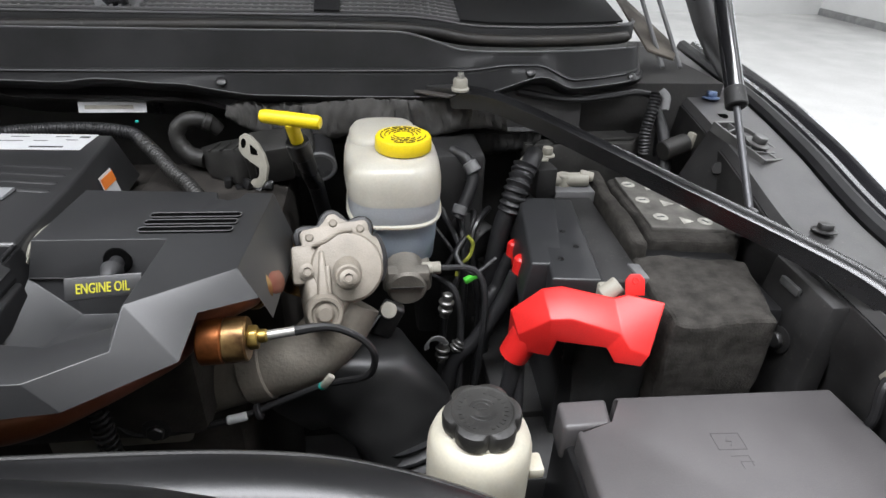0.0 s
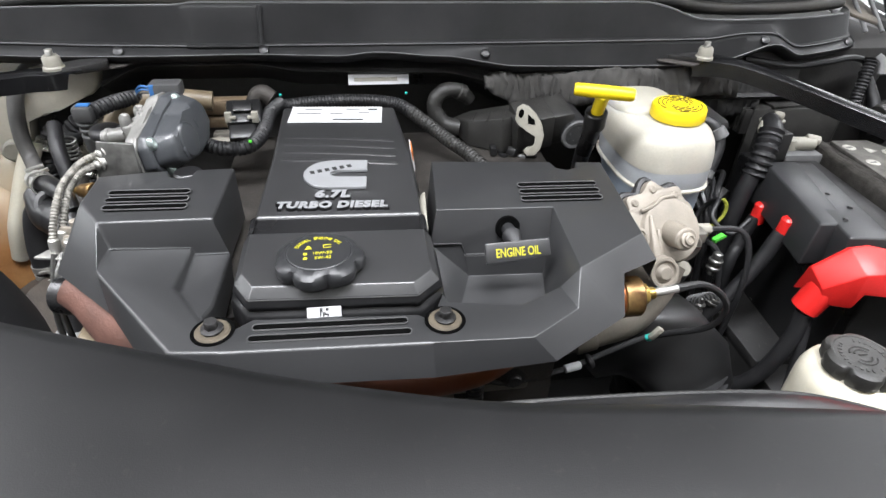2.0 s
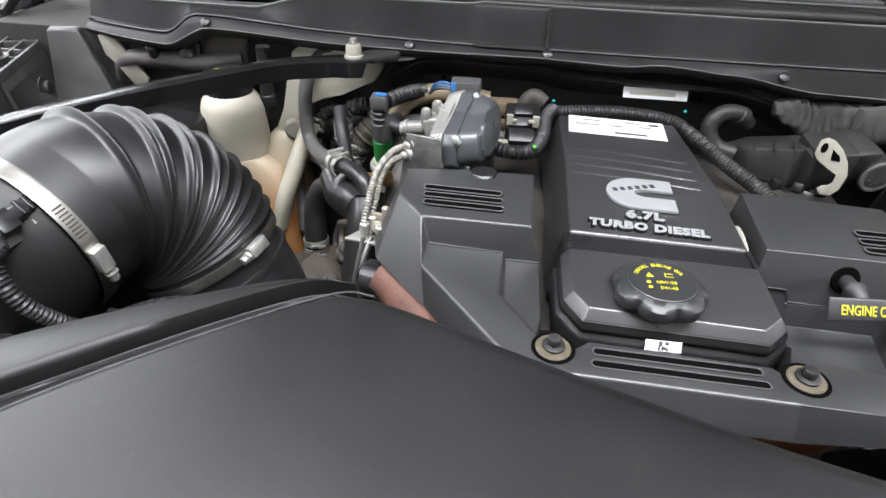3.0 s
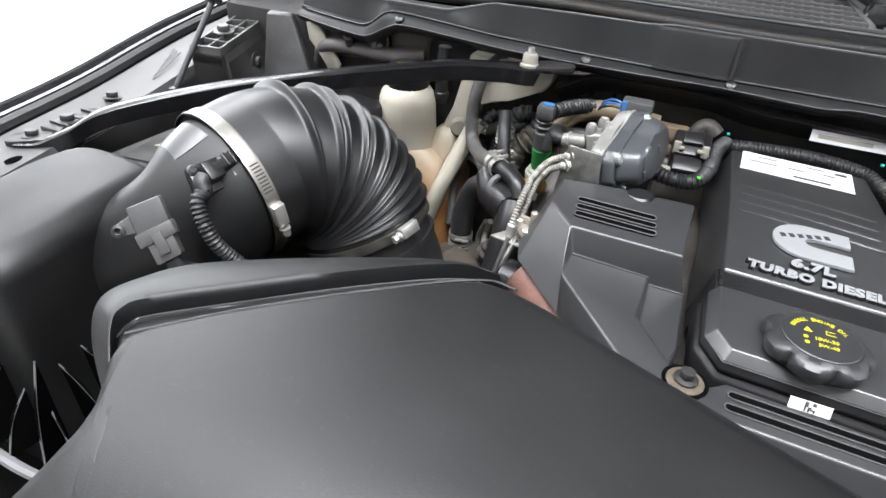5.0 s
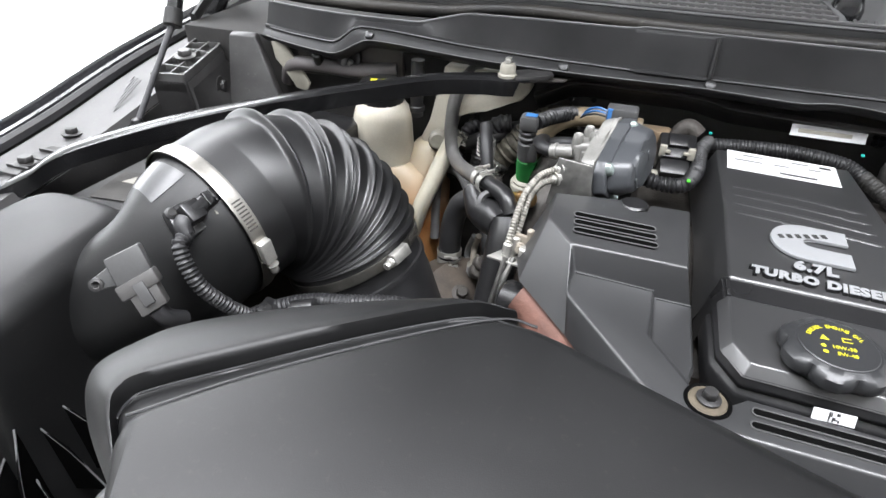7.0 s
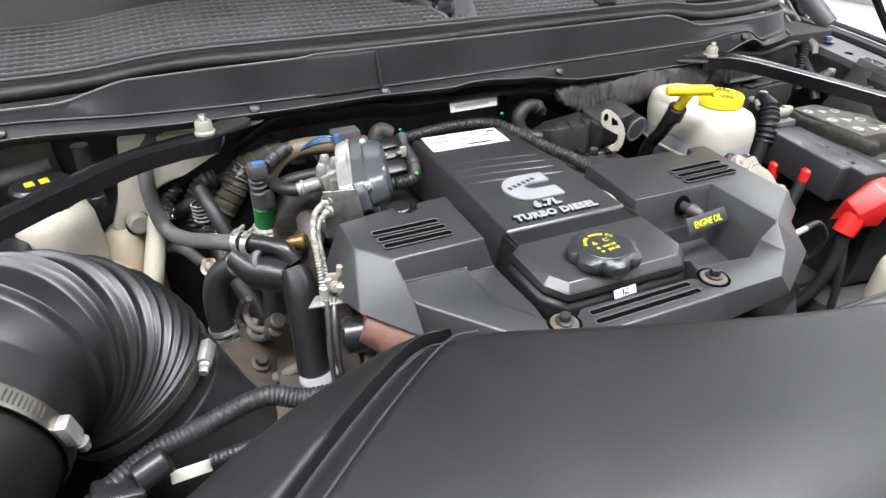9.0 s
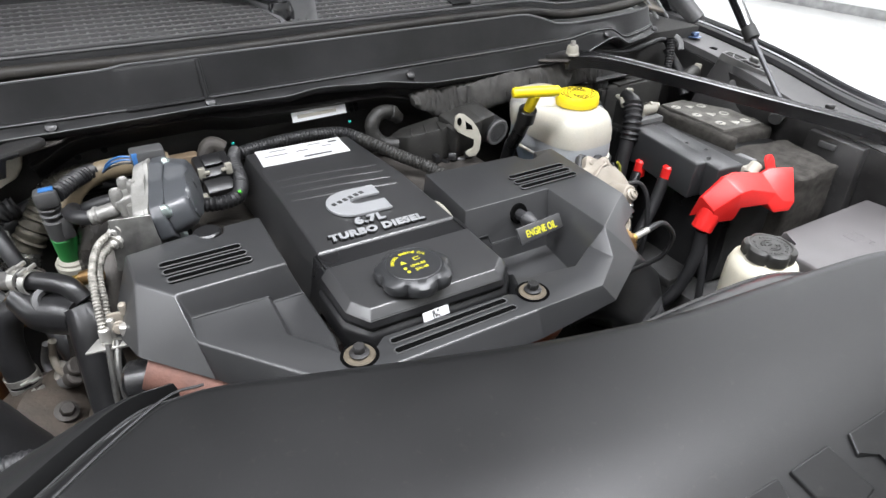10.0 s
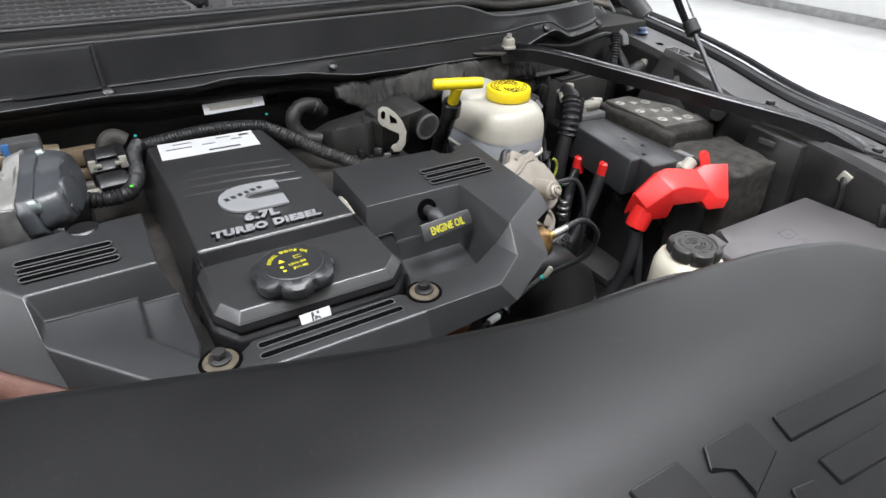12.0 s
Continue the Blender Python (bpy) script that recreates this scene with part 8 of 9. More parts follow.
stack(bm, [superring(-0.6200, 0.9350, 0.0290, 0.0290, 1.3040, 32, 2), superring(-0.6200, 0.9350, 0.0345, 0.0345, 1.2975, 32, 2), superring(-0.6200, 0.9350, 0.0405, 0.0405, 1.2890, 32, 2), superring(-0.6202, 0.9355, 0.0440, 0.0440, 1.2770, 32, 2), superring(-0.6220, 0.9400, 0.0458, 0.0458, 1.2460, 32, 2), superring(-0.6240, 0.9450, 0.0484, 0.0474, 1.2040, 32, 2)][::-1])
part("neck", bm, MILK, deg)
bm = B()
stack(bm, [superring(-0.6150, 0.9550, 0.0876, 0.0618, 0.9960, 40, 3), superring(-0.6150, 0.9550, 0.0927, 0.0659, 1.0960, 40, 3), superring(-0.6130, 0.9570, 0.0906, 0.0618, 1.1560, 40, 3), superring(-0.6200, 0.9500, 0.0721, 0.0536, 1.1910, 40, 2.4), superring(-0.6220, 0.9460, 0.0515, 0.0494, 1.2060, 40, 2)])
part("body", bm, STAINED, deg, "brown-stained lower bottle")
bm = B()
stack(bm, [superring(-0.5700, 0.9600, 0.0309, 0.0412, 1.0960, 24, 2.6), superring(-0.5650, 0.9620, 0.0371, 0.0433, 1.1700, 24, 2.6), superring(-0.5600, 0.9660, 0.0350, 0.0361, 1.2050, 24, 2.6), superring(-0.5550, 0.9700, 0.0240, 0.0280, 1.2280, 24, 2.4), superring(-0.5520, 0.9720, 0.0150, 0.0200, 1.2350, 24, 2.2)])
part("side_chamber", bm, STAINED, deg)
bm = B()
add_lathe(bm, [(0, -0.008), (0.032, -0.008), (0.033, -0.003), (0.033, 0.020), (0.029, 0.024), (0, 0.024)], 48, Matrix.Translation((-0.620, 0.935, 1.306)), lambda a, j: 1 + 0.012 * math.cos(24 * a) if 1 <= j <= 4 else 1)
cp = part("cap", bm, SATIN, deg, "black cap with yellow marks")
bm = B()
for k in range(2):
    add_box(bm, (-0.630 + 0.015 * k, 0.93 + 0.004 * (k % 2), 1.3304), (0.010, 0.014, 0.0008), 0, pose(0, 0, 0, 0, 0, 20))
part("yellow_marks", bm, YINK, cp)
bm = B()
add_tube(bm, [(-0.570, 0.955, 1.36), (-0.572, 0.955, 1.31), (-0.573, 0.956, 1.275)], 0.010, 10, 4)
add_cyl(bm, (-0.5726, 0.956, 1.292), (-0.5728, 0.956, 1.282), 0.0118)
part("vent_hose", bm, RUBBER, deg)

bm = B()
edge = [(-0.399, 1.356), (-0.404, 1.333), (-0.415, 1.319), (-0.432, 1.313), (-0.466, 1.301), (-0.483, 1.290), (-0.512, 1.286), (-0.520, 1.220), (-0.545, 1.205), (-0.566, 1.240), (-0.550, 1.275), (-0.536, 1.315), (-0.530, 1.356)]
add_prism(bm, [V(x, 0.955, z) for x, z in edge], [V(x, 0.982, z) for x, z in edge], 0.004, 3)
single("washer_tank_neck", bm, MILK, "pale translucent tank neck with a stepped edge", "tank")

# ---- coolant hoses ----
ch = thing("coolant_hose", (-0.44, 0.80, 1.20), "grey rubber coolant hose with spring clips and a tee", "hose")
bm = B()
add_tube(bm, [(-0.482, 0.972, 1.358), (-0.499, 0.953, 1.340), (-0.508, 0.940, 1.312), (-0.508, 0.925, 1.275), (-0.500, 0.912, 1.245), (-0.478, 0.875, 1.246), (-0.445, 0.815, 1.268), (-0.418, 0.773, 1.284)], 0.0098, 14, 6)
part("upper_hose", bm, material("grey_rubber", (0.095, 0.092, 0.088), 0.45, vary=0.25, scale=30, grain=500, bump=0.1), ch, "dusty grey rubber hose")
bm = B()
add_tube(bm, [(-0.418, 0.770, 1.287), (-0.395, 0.748, 1.290), (-0.380, 0.733, 1.288), (-0.372, 0.722, 1.275)], 0.0098, 12, 6)
add_tube(bm, [(-0.428, 0.775, 1.268), (-0.410, 0.750, 1.258), (-0.390, 0.730, 1.260), (-0.378, 0.715, 1.262)], [0.016, 0.021, 0.021, 0.018], 14, 6)
part("tee", bm, SATIN, ch, "moulded black tee")
bm = B()
eye = aim((-0.402, 0.748, 1.268), (0.25, -0.75, 0.6))
add_lathe(bm, [(0.0075, -0.006), (0.0085, 0.010), (0.0120, 0.0135), (0.0165, 0.0110), (0.0175, 0.0), (0.0175, -0.010)], 28, eye)
tee_eye = part("tee_eye", bm, GREY, ch, "dull round eye of the tee")
bm = B()
add_lathe(bm, [(0, -0.004), (0.0080, -0.004), (0.0080, -0.006)], 20, eye)
part("dark_bore", bm, SHADE, tee_eye)
bm = B()
add_tube(bm, [(-0.376, 0.718, 1.272), (-0.373, 0.702, 1.250), (-0.374, 0.685, 1.215), (-0.376, 0.667, 1.172), (-0.374, 0.655, 1.13), (-0.37, 0.65, 1.08)], [0.016, 0.0195, 0.020, 0.020, 0.020, 0.020], 16, 6)
part("down_pipe", bm, SATIN, ch, "black hose going down")
bm = B()
add_cyl(bm, (-0.3755, 0.652, 1.168), (-0.371, 0.640, 1.09), 0.0225)
part("pipe_collar", bm, material("pale_grey_plastic_pipe", (0.20, 0.20, 0.20), 0.5), ch)
bm = B()
add_tube(bm, [(-0.405, 0.768, 1.258), (-0.423, 0.785, 1.250), (-0.450, 0.798, 1.232), (-0.462, 0.798, 1.200), (-0.463, 0.790, 1.160), (-0.460, 0.785, 1.08)], 0.0150, 16, 6)
part("elbow_hose", bm, RUBBER, ch)
for c, ax, r in ((V(-0.421, 0.773, 1.287), V(0.65, -0.75, 0.05), 0.0118), (V(-0.412, 0.763, 1.287), V(0.65, -0.75, 0.05), 0.0118), (V(-0.427, 0.788, 1.249), V(-0.7, 0.5, -0.4), 0.0157), (V(-0.463, 0.790, 1.158), V(0.05, -0.1, -1), 0.0157), (V(-0.4625, 0.789, 1.146), V(0.05, -0.1, -1), 0.0157)):
    bm = B()
    add_lathe(bm, [(r, -0.004), (r + 0.0012, -0.004), (r + 0.0012, 0.004), (r, 0.004)], 28, aim(c, ax))
    add_box(bm, None, (0.004, 0.010, 0.003), 0.0006, aim(c, ax, 95) @ Matrix.Translation((r + 0.003, 0.003, 0)))
    add_box(bm, None, (0.004, 0.010, 0.003), 0.0006, aim(c, ax, 95) @ Matrix.Translation((r + 0.003, -0.006, 0.002)))
    part("spring_clip", bm, STEEL, ch, "bright spring clip")
bm = B()
add_tube(bm, [(-0.56, 0.90, 1.10), (-0.545, 0.897, 1.15), (-0.530, 0.905, 1.19), (-0.518, 0.92, 1.225), (-0.505, 0.94, 1.26)], 0.013, 12, 6)
single("cream_pipe", bm, CREAM, "cream plastic pipe beside the coolant bottle", "pipe")
fw = thing("wrapped_hose", (-0.42, 0.9, 1.15), "foil-wrapped hose behind the engine", "hose")
bm = B()
add_tube(bm, [(-0.330, 0.955, 1.308), (-0.365, 0.957, 1.303), (-0.388, 0.954, 1.291), (-0.402, 0.948, 1.274), (-0.420, 0.942, 1.252), (-0.438, 0.938, 1.232), (-0.444, 0.934, 1.222)], [0.016, 0.016, 0.017, 0.018, 0.0185, 0.019, 0.019], 20, 12, wave=lambda s: 0.0009 * math.sin(s * 620) + 0.0008 * math.sin(s * 1490))
part("wrapped_part", bm, FOIL, fw)
bm = B()
add_tube(bm, [(-0.437, 0.938, 1.234), (-0.443, 0.934, 1.222), (-0.444, 0.928, 1.208)], [0.0205, 0.0215, 0.0185], 20, 8, wave=lambda s: 0.0020 * math.sin(s * 1900))
part("foil_end", bm, SPARK, fw, "crumpled bright foil end")
bm = B()
add_tube(bm, [(-0.384, 0.955, 1.294), (-0.391, 0.953, 1.288), (-0.397, 0.950, 1.281)], [0.0180, 0.0192, 0.0185], 20, 8, wave=lambda s: 0.0016 * math.sin(s * 2100))
part("foil_end", bm, SPARK, fw)
bm = B()
add_tube(bm, [(-0.444, 0.928, 1.210), (-0.440, 0.90, 1.185), (-0.425, 0.86, 1.16), (-0.41, 0.82, 1.12)], 0.014, 12, 6)
part("hose_end", bm, RUBBER, fw)
bm = B()
add_tube(bm, [(-0.30, 0.96, 1.29), (-0.36, 0.975, 1.285), (-0.42, 0.965, 1.272), (-0.46, 0.94, 1.262), (-0.49, 0.955, 1.24)], 0.0125, 12, 6)
single("heater_hose", bm, RUBBER, "dark heater hose along the firewall", "hose")

# ---- green sensor with connector ----
gs = thing("coolant_sensor", (-0.378, 0.845, 1.22), "green and grey plugged sensor with a corrugated lead", "sensor")
bm = B()
add_cyl(bm, (-0.381, 0.866, 1.205), (-0.381, 0.861, 1.252), 0.0175, bevel=0.003)
add_cyl(bm, (-0.381, 0.863, 1.236), (-0.381, 0.862, 1.246), 0.0205, bevel=0.002)
part("base_nut", bm, BONE, gs)
bm = B()
add_cyl(bm, (-0.381, 0.861, 1.251), (-0.381, 0.849, 1.289), 0.0135, 0.0130, bevel=0.003)
part("green_body", bm, GREEN, gs, "bright green collar")
bm = B()
add_cyl(bm, (-0.381, 0.850, 1.286), (-0.382, 0.845, 1.312), 0.0128, 0.0120)
add_cyl(bm, (-0.382, 0.846, 1.308), (-0.382, 0.843, 1.328), 0.0098, 0.0098)
add_cyl(bm, (-0.382, 0.8445, 1.316), (-0.382, 0.844, 1.320), 0.0116)
add_cyl(bm, (-0.382, 0.8435, 1.324), (-0.382, 0.843, 1.328), 0.0116)
add_box(bm, (-0.373, 0.838, 1.300), (0.012, 0.006, 0.026), 0.002)
add_box(bm, (-0.381, 0.841, 1.338), (0.023, 0.022, 0.020), 0.005, pose(0, 0, 0, 0, 0, 0))
part("plug", bm, GREY, gs, "grey angled plug")
bm = B()
add_box(bm, (-0.379, 0.839, 1.3483), (0.014, 0.009, 0.002), 0.0006)
part("blue_tab", bm, BLUE, gs)
bm = B()
add_ribbed(bm, [(-0.372, 0.842, 1.339), (-0.356, 0.862, 1.341), (-0.338, 0.885, 1.339), (-0.326, 0.900, 1.332), (-0.315, 0.912, 1.316)], 0.0088, 0.005, 0.0010, 12)
part("corrugated_lead", bm, RUBBER, gs)

# ---- turbo actuator ----
ta = thing("turbo_actuator", (-0.27, 0.76, 1.28), "grey turbo actuator with a smoky plastic cover", "actuator")


def yz(o, x0, x1, inset, bm, bev):
    cy, cz = sum(p[0] for p in o) / len(o), sum(p[1] for p in o) / len(o)
    add_prism(bm, [V(x0, y, z) for y, z in o], [V(x1, cy + (y - cy) * inset, cz + (z - cz) * inset) for y, z in o], bev, 3)


shape = [(y, 1.314 + (z - 1.285) * 0.64) for y, z in [(0.708, 1.306), (0.712, 1.336), (0.724, 1.350), (0.772, 1.366), (0.796, 1.384), (0.822, 1.384), (0.838, 1.366), (0.842, 1.33), (0.82, 1.30), (0.78, 1.285), (0.73, 1.288)]]
bm = B()
yz([(0.765 + (y - 0.765) * 1.05, 1.343 + (z - 1.343) * 1.05) for y, z in shape], -0.284, -0.279, 1.0, bm, 0.001)
yz(shape, -0.300, -0.283, 1.05, bm, 0.004)
part("housing", bm, PALEALU, ta)
bm = B()
yz([(0.765 + (y - 0.765) * 1.02, 1.343 + (z - 1.343) * 1.02) for y, z in shape], -0.279, -0.262, 0.96, bm, 0.003)
yz([(0.768 + (y - 0.765) * 0.93, 1.343 + (z - 1.343) * 0.93) for y, z in shape], -0.263, -0.236, 0.80, bm, 0.005)
yz([(0.764 + 0.021 * math.cos(a), 1.341 + 0.018 * math.sin(a)) for a in np.linspace(0, 2 * math.pi, 25)[:-1]], -0.240, -0.2335, 0.9, bm, 0.002)
part("cover", bm, SMOKE, ta, "smoky grey moulded cover", 50)
for y, z in ((0.722, 1.349), (0.806, 1.371), (0.834, 1.346), (0.735, 1.320)):
    bm = B()
    add_lathe(bm, [(0, 0.006), (0.003, 0.0075), (0.0055, 0.006), (0.0065, 0.003), (0.0065, 0)], 16, aim((-0.2625, y, z), (1, -0.05, 0.15)))
    part("screw", bm, material("pale_zinc_screw", (0.45, 0.52, 0.50), 0.3, metal=0.8), ta)
bm = B()
for k in range(5):
    add_box(bm, (-0.2345 - 0.0004 * k, 0.745 + 0.012 * k, 1.333 + 0.004 * k), (0.002, 0.005, 0.009), 0.0006, pose(0, 0, 0, 20, 0, 0))
part("moulded_marks", bm, SMOKE, ta)
for ob in ta.children:
    ob.data.transform(Matrix.Translation((-0.279, 0.805, 1.325)) @ Matrix.Diagonal((0.85, 0.74, 1.16, 1)) @ Matrix.Translation((0.279, -0.805, -1.325)))
    ob.data.transform(Matrix.Translation((-0.2755, 0.7525, 1.334)) @ Matrix.Rotation(radians(-12), 4, (0.34, 0.94, 0)) @ Matrix.Rotation(radians(-20), 4, "Z") @ Matrix.Translation((0.27, -0.76, -1.345)))
bm = B()
add_prism(bm, [V(-0.314, 0.775, 1.314), V(-0.280, 0.778, 1.306), V(-0.268, 0.815, 1.306), V(-0.306, 0.825, 1.314)], [V(-0.322, 0.778, 1.346), V(-0.282, 0.782, 1.352), V(-0.268, 0.818, 1.352), V(-0.312, 0.825, 1.346)], 0.005, 3)
add_box(bm, (-0.300, 0.776, 1.326), (0.020, 0.008, 0.030), 0.003)
part("alloy_block", bm, PALEALU, ta, "bright cast alloy block")
bm = B()
add_box(bm, (-0.275, 0.818, 1.3735), (0.034, 0.022, 0.016), 0.003)
part("connector", bm, GREY, ta)
for p in ((-0.316, 0.786, 1.350), (-0.298, 0.790, 1.354), (-0.306, 0.806, 1.352)):
    bm = B()
    add_lathe(bm, [(0, 0.004), (0.003, 0.004), (0.0046, 0.006), (0.0058, 0.0035), (0.0065, 0.0), (0.0065, -0.012)], 16, Matrix.Translation(p))
    part("boss", bm, PALEALU, ta)
bm = B()
add_cyl(bm, (-0.302, 0.800, 1.255), (-0.306, 0.780, 1.283), 0.027, 0.025, bevel=0.004)
add_cyl(bm, (-0.290, 0.800, 1.24), (-0.285, 0.800, 1.315), 0.012)
part("round_casting", bm, OILY, ta, "oily dark round casting below the block")
bm = B()
add_cyl(bm, (-0.318, 0.788, 1.333), (-0.346, 0.790, 1.328), 0.0085)
add_cyl(bm, (-0.336, 0.789, 1.330), (-0.341, 0.790, 1.329), 0.0100)
part("hose_stub", bm, PALEALU, ta)
bm = B()
add_tube(bm, [(-0.344, 0.790, 1.328), (-0.356, 0.798, 1.328), (-0.364, 0.825, 1.322), (-0.362, 0.862, 1.308), (-0.362, 0.885, 1.28), (-0.365, 0.89, 1.22)], 0.0078, 12, 6)
part("black_hose", bm, RUBBER, ta)
bm = B()
add_cyl(bm, (-0.244, 0.7215, 1.250), (-0.245, 0.725, 1.316), 0.0140, 0.0150, bevel=0.002)
part("lower_neck", bm, SATIN, ta, "black plastic neck in the cover's notch")
bm = B()
add_box(bm, (-0.288, 0.810, 1.374), (0.006, 0.006, 0.014), 0.001)
part("blue_lock", bm, BLUE, ta)
for k in range(3):
    bm = B()
    add_tube(bm, [(-0.289, 0.814, 1.375 - 0.003 * k), (-0.302, 0.82, 1.376 - 0.004 * k), (-0.314, 0.835, 1.366 - 0.003 * k), (-0.322, 0.86, 1.346)], 0.0013, 6, 5)
    part("wire", bm, BLUE if k < 2 else RUBBER, ta)
bk = thing("line_bracket", (-0.315, 0.73, 1.30), "grey steel bracket holding two braided lines", "bracket")
bm = B()
add_prism(bm, [V(-0.334, 0.716, 1.302), V(-0.288, 0.712, 1.302), V(-0.288, 0.715, 1.302), V(-0.334, 0.719, 1.302)], [V(-0.329, 0.731, 1.350), V(-0.292, 0.727, 1.348), V(-0.292, 0.730, 1.348), V(-0.329, 0.734, 1.350)], 0.001)
add_slab(bm, [(-0.334, 0.716), (-0.288, 0.712), (-0.288, 0.745), (-0.334, 0.749)], 1.300, 1.303, 0.001)
part("plate", bm, NUTM, bk)
for pts in ([(-0.326, 0.732, 1.337), (-0.343, 0.718, 1.333), (-0.353, 0.690, 1.324), (-0.356, 0.668, 1.310), (-0.358, 0.652, 1.292), (-0.360, 0.644, 1.274)], [(-0.329, 0.724, 1.328), (-0.342, 0.710, 1.326), (-0.349, 0.690, 1.318), (-0.351, 0.670, 1.303), (-0.353, 0.658, 1.288), (-0.354, 0.652, 1.278)]):
    a, b, d = pts[0], pts[1], pts[-1]
    bm = B()
    add_ribbed(bm, pts, 0.0035, 0.0032, 0.0005, 10)
    ln = part("braided_line", bm, BRAID, bk, "bright steel braided line")
    bm = B()
    add_hex(bm, aim(a, V(*a) - V(*b)), 0.0066, 0.006, 0.0078)
    add_cyl(bm, V(*a).lerp(V(*b), 0.02), V(*a).lerp(V(*b), 0.25), 0.0052)
    part("fitting", bm, STEEL, ln)
    bm = B()
    add_cyl(bm, V(*d) + V(0.002, 0.004, 0.014), V(*d) + V(0, 0, -0.010), 0.0048)
    part("ferrule", bm, STEEL, ln)
bm = B()
add_slab(bm, [(-0.378, 0.640), (-0.334, 0.632), (-0.332, 0.650), (-0.366, 0.656)], 1.270, 1.273, 0.001)
add_cyl(bm, (-0.341, 0.642, 1.272), (-0.341, 0.642, 1.290), 0.0048)
part("lower_bracket", bm, STEEL, bk)
bm = B()
add_box(bm, (-0.342, 0.656, 1.284), (0.022, 0.004, 0.022), 0.001, pose(0, 0, 0, 0, 0, -10))
add_hex(bm, aim((-0.346, 0.651, 1.282), (0, -1, 0.3)), 0.0052, 0.005, 0.0065)
add_cyl(bm, (-0.338, 0.655, 1.292), (-0.338, 0.655, 1.304), 0.0036)
part("pin_plate", bm, CASTM, bk, "bright bracket plate with pins")
bm = B()
add_tube(bm, [(-0.358, 0.640, 1.275), (-0.362, 0.628, 1.25), (-0.366, 0.618, 1.22), (-0.366, 0.61, 1.17)], 0.003, 8, 5)
add_tube(bm, [(-0.350, 0.642, 1.275), (-0.356, 0.625, 1.255), (-0.358, 0.615, 1.22), (-0.356, 0.61, 1.16)], 0.003, 8, 5)
part("thin_line", bm, NUTM, bk)
va = thing("exhaust_valve", (-0.33, 0.6, 1.2), "black round actuator on a rusty exhaust casting", "valve")
bm = B()
add_cyl(bm, (-0.352, 0.612, 1.248), (-0.326, 0.604, 1.250), 0.0190, bevel=0.004)
part("round_cap", bm, SATIN, va)
bm = B()
add_tube(bm, [(-0.334, 0.604, 1.262), (-0.31, 0.595, 1.252), (-0.28, 0.575, 1.235), (-0.24, 0.555, 1.22), (-0.20, 0.545, 1.21)], [0.018, 0.024, 0.030, 0.030, 0.024], 18, 6)
part("casting", bm, RUST, va, "rust-brown casting")
bm = B()
add_cyl(bm, (-0.255, 0.528, 1.228), (-0.228, 0.518, 1.222), 0.017, 0.015)
part("bright_collar", bm, BONE, va)
bm = B()
add_prism(bm, [V(-0.335, 0.575, 1.19), V(-0.27, 0.545, 1.18), V(-0.27, 0.58, 1.18), V(-0.335, 0.61, 1.19)], [V(-0.335, 0.578, 1.222), V(-0.275, 0.548, 1.212), V(-0.275, 0.58, 1.212), V(-0.335, 0.61, 1.222)], 0.006, 3)
add_cyl(bm, (-0.322, 0.578, 1.20), (-0.318, 0.560, 1.212), 0.012)
part("ochre_bracket", bm, TANP, va, "ochre-stained cast bracket")

# ---- turbocharger and clutter low beside the engine ----
tb = thing("turbocharger", (-0.42, 0.78, 0.75), "dirty cast turbocharger low beside the engine", "turbocharger")
bm = B()
add_lathe(bm, [(0, 0), (0.09, 0.0), (0.105, 0.02), (0.11, 0.05), (0.10, 0.085), (0.06, 0.10), (0, 0.10)], 32, aim((-0.46, 0.77, 1.02), (0.5, -0.3, 0.5)))
add_cyl(bm, (-0.40, 0.74, 1.06), (-0.30, 0.72, 1.08), 0.06)
add_box(bm, (-0.36, 0.72, 0.9), (0.16, 0.30, 0.4), 0.02)
part("turbine_casting", bm, material("brown_cast_iron", (0.070, 0.056, 0.044), 0.65, metal=0.2, vary=0.45, scale=26, grain=300, bump=0.5, dust=0.2), tb)
bm = B()
add_tube(bm, [(-0.42, 0.80, 1.15), (-0.445, 0.775, 1.12), (-0.43, 0.74, 1.10), (-0.39, 0.72, 1.12), (-0.365, 0.72, 1.14)], 0.008, 10, 6)
part("oil_line", bm, ALU, tb, "pale bent pipe")
bm = B()
add_patch(bm, frame_of((-0.393, 0.672, 1.105), (1, 0.2, 0), (0, 0.3, 0.9)), 0.018, 0.026)
part("code_label", bm, CLOTH, tb)
for k, (x, y, z) in enumerate(((-0.43, 0.74, 1.13), (-0.47, 0.76, 1.12), (-0.40, 0.79, 1.14))):
    bolt((x, y, z), (0.3, -0.4, 0.8), 0.008, 0.008, DIRTY, "bolt", parent=tb)
cpipe = thing("compressor_elbow", (-0.33, 0.86, 1.2), "dark glossy compressor elbow beside the actuator", "elbow")
bm = B()
add_tube(bm, [(-0.285, 0.845, 1.290), (-0.312, 0.850, 1.290), (-0.336, 0.855, 1.276), (-0.346, 0.852, 1.245), (-0.345, 0.845, 1.20), (-0.345, 0.84, 1.14)], [0.026, 0.029, 0.031, 0.031, 0.030, 0.030], 20, 6)
part("elbow", bm, OILY, cpipe)
bm = B()
add_cyl(bm, (-0.345, 0.846, 1.226), (-0.345, 0.844, 1.212), 0.0335)
part("band", bm, STEEL, cpipe, "steel band clamp")
tan = thing("fuel_return_tube", (-0.35, 0.86, 1.30), "tan plastic fuel return tube behind the plug", "tube")
bm = B()
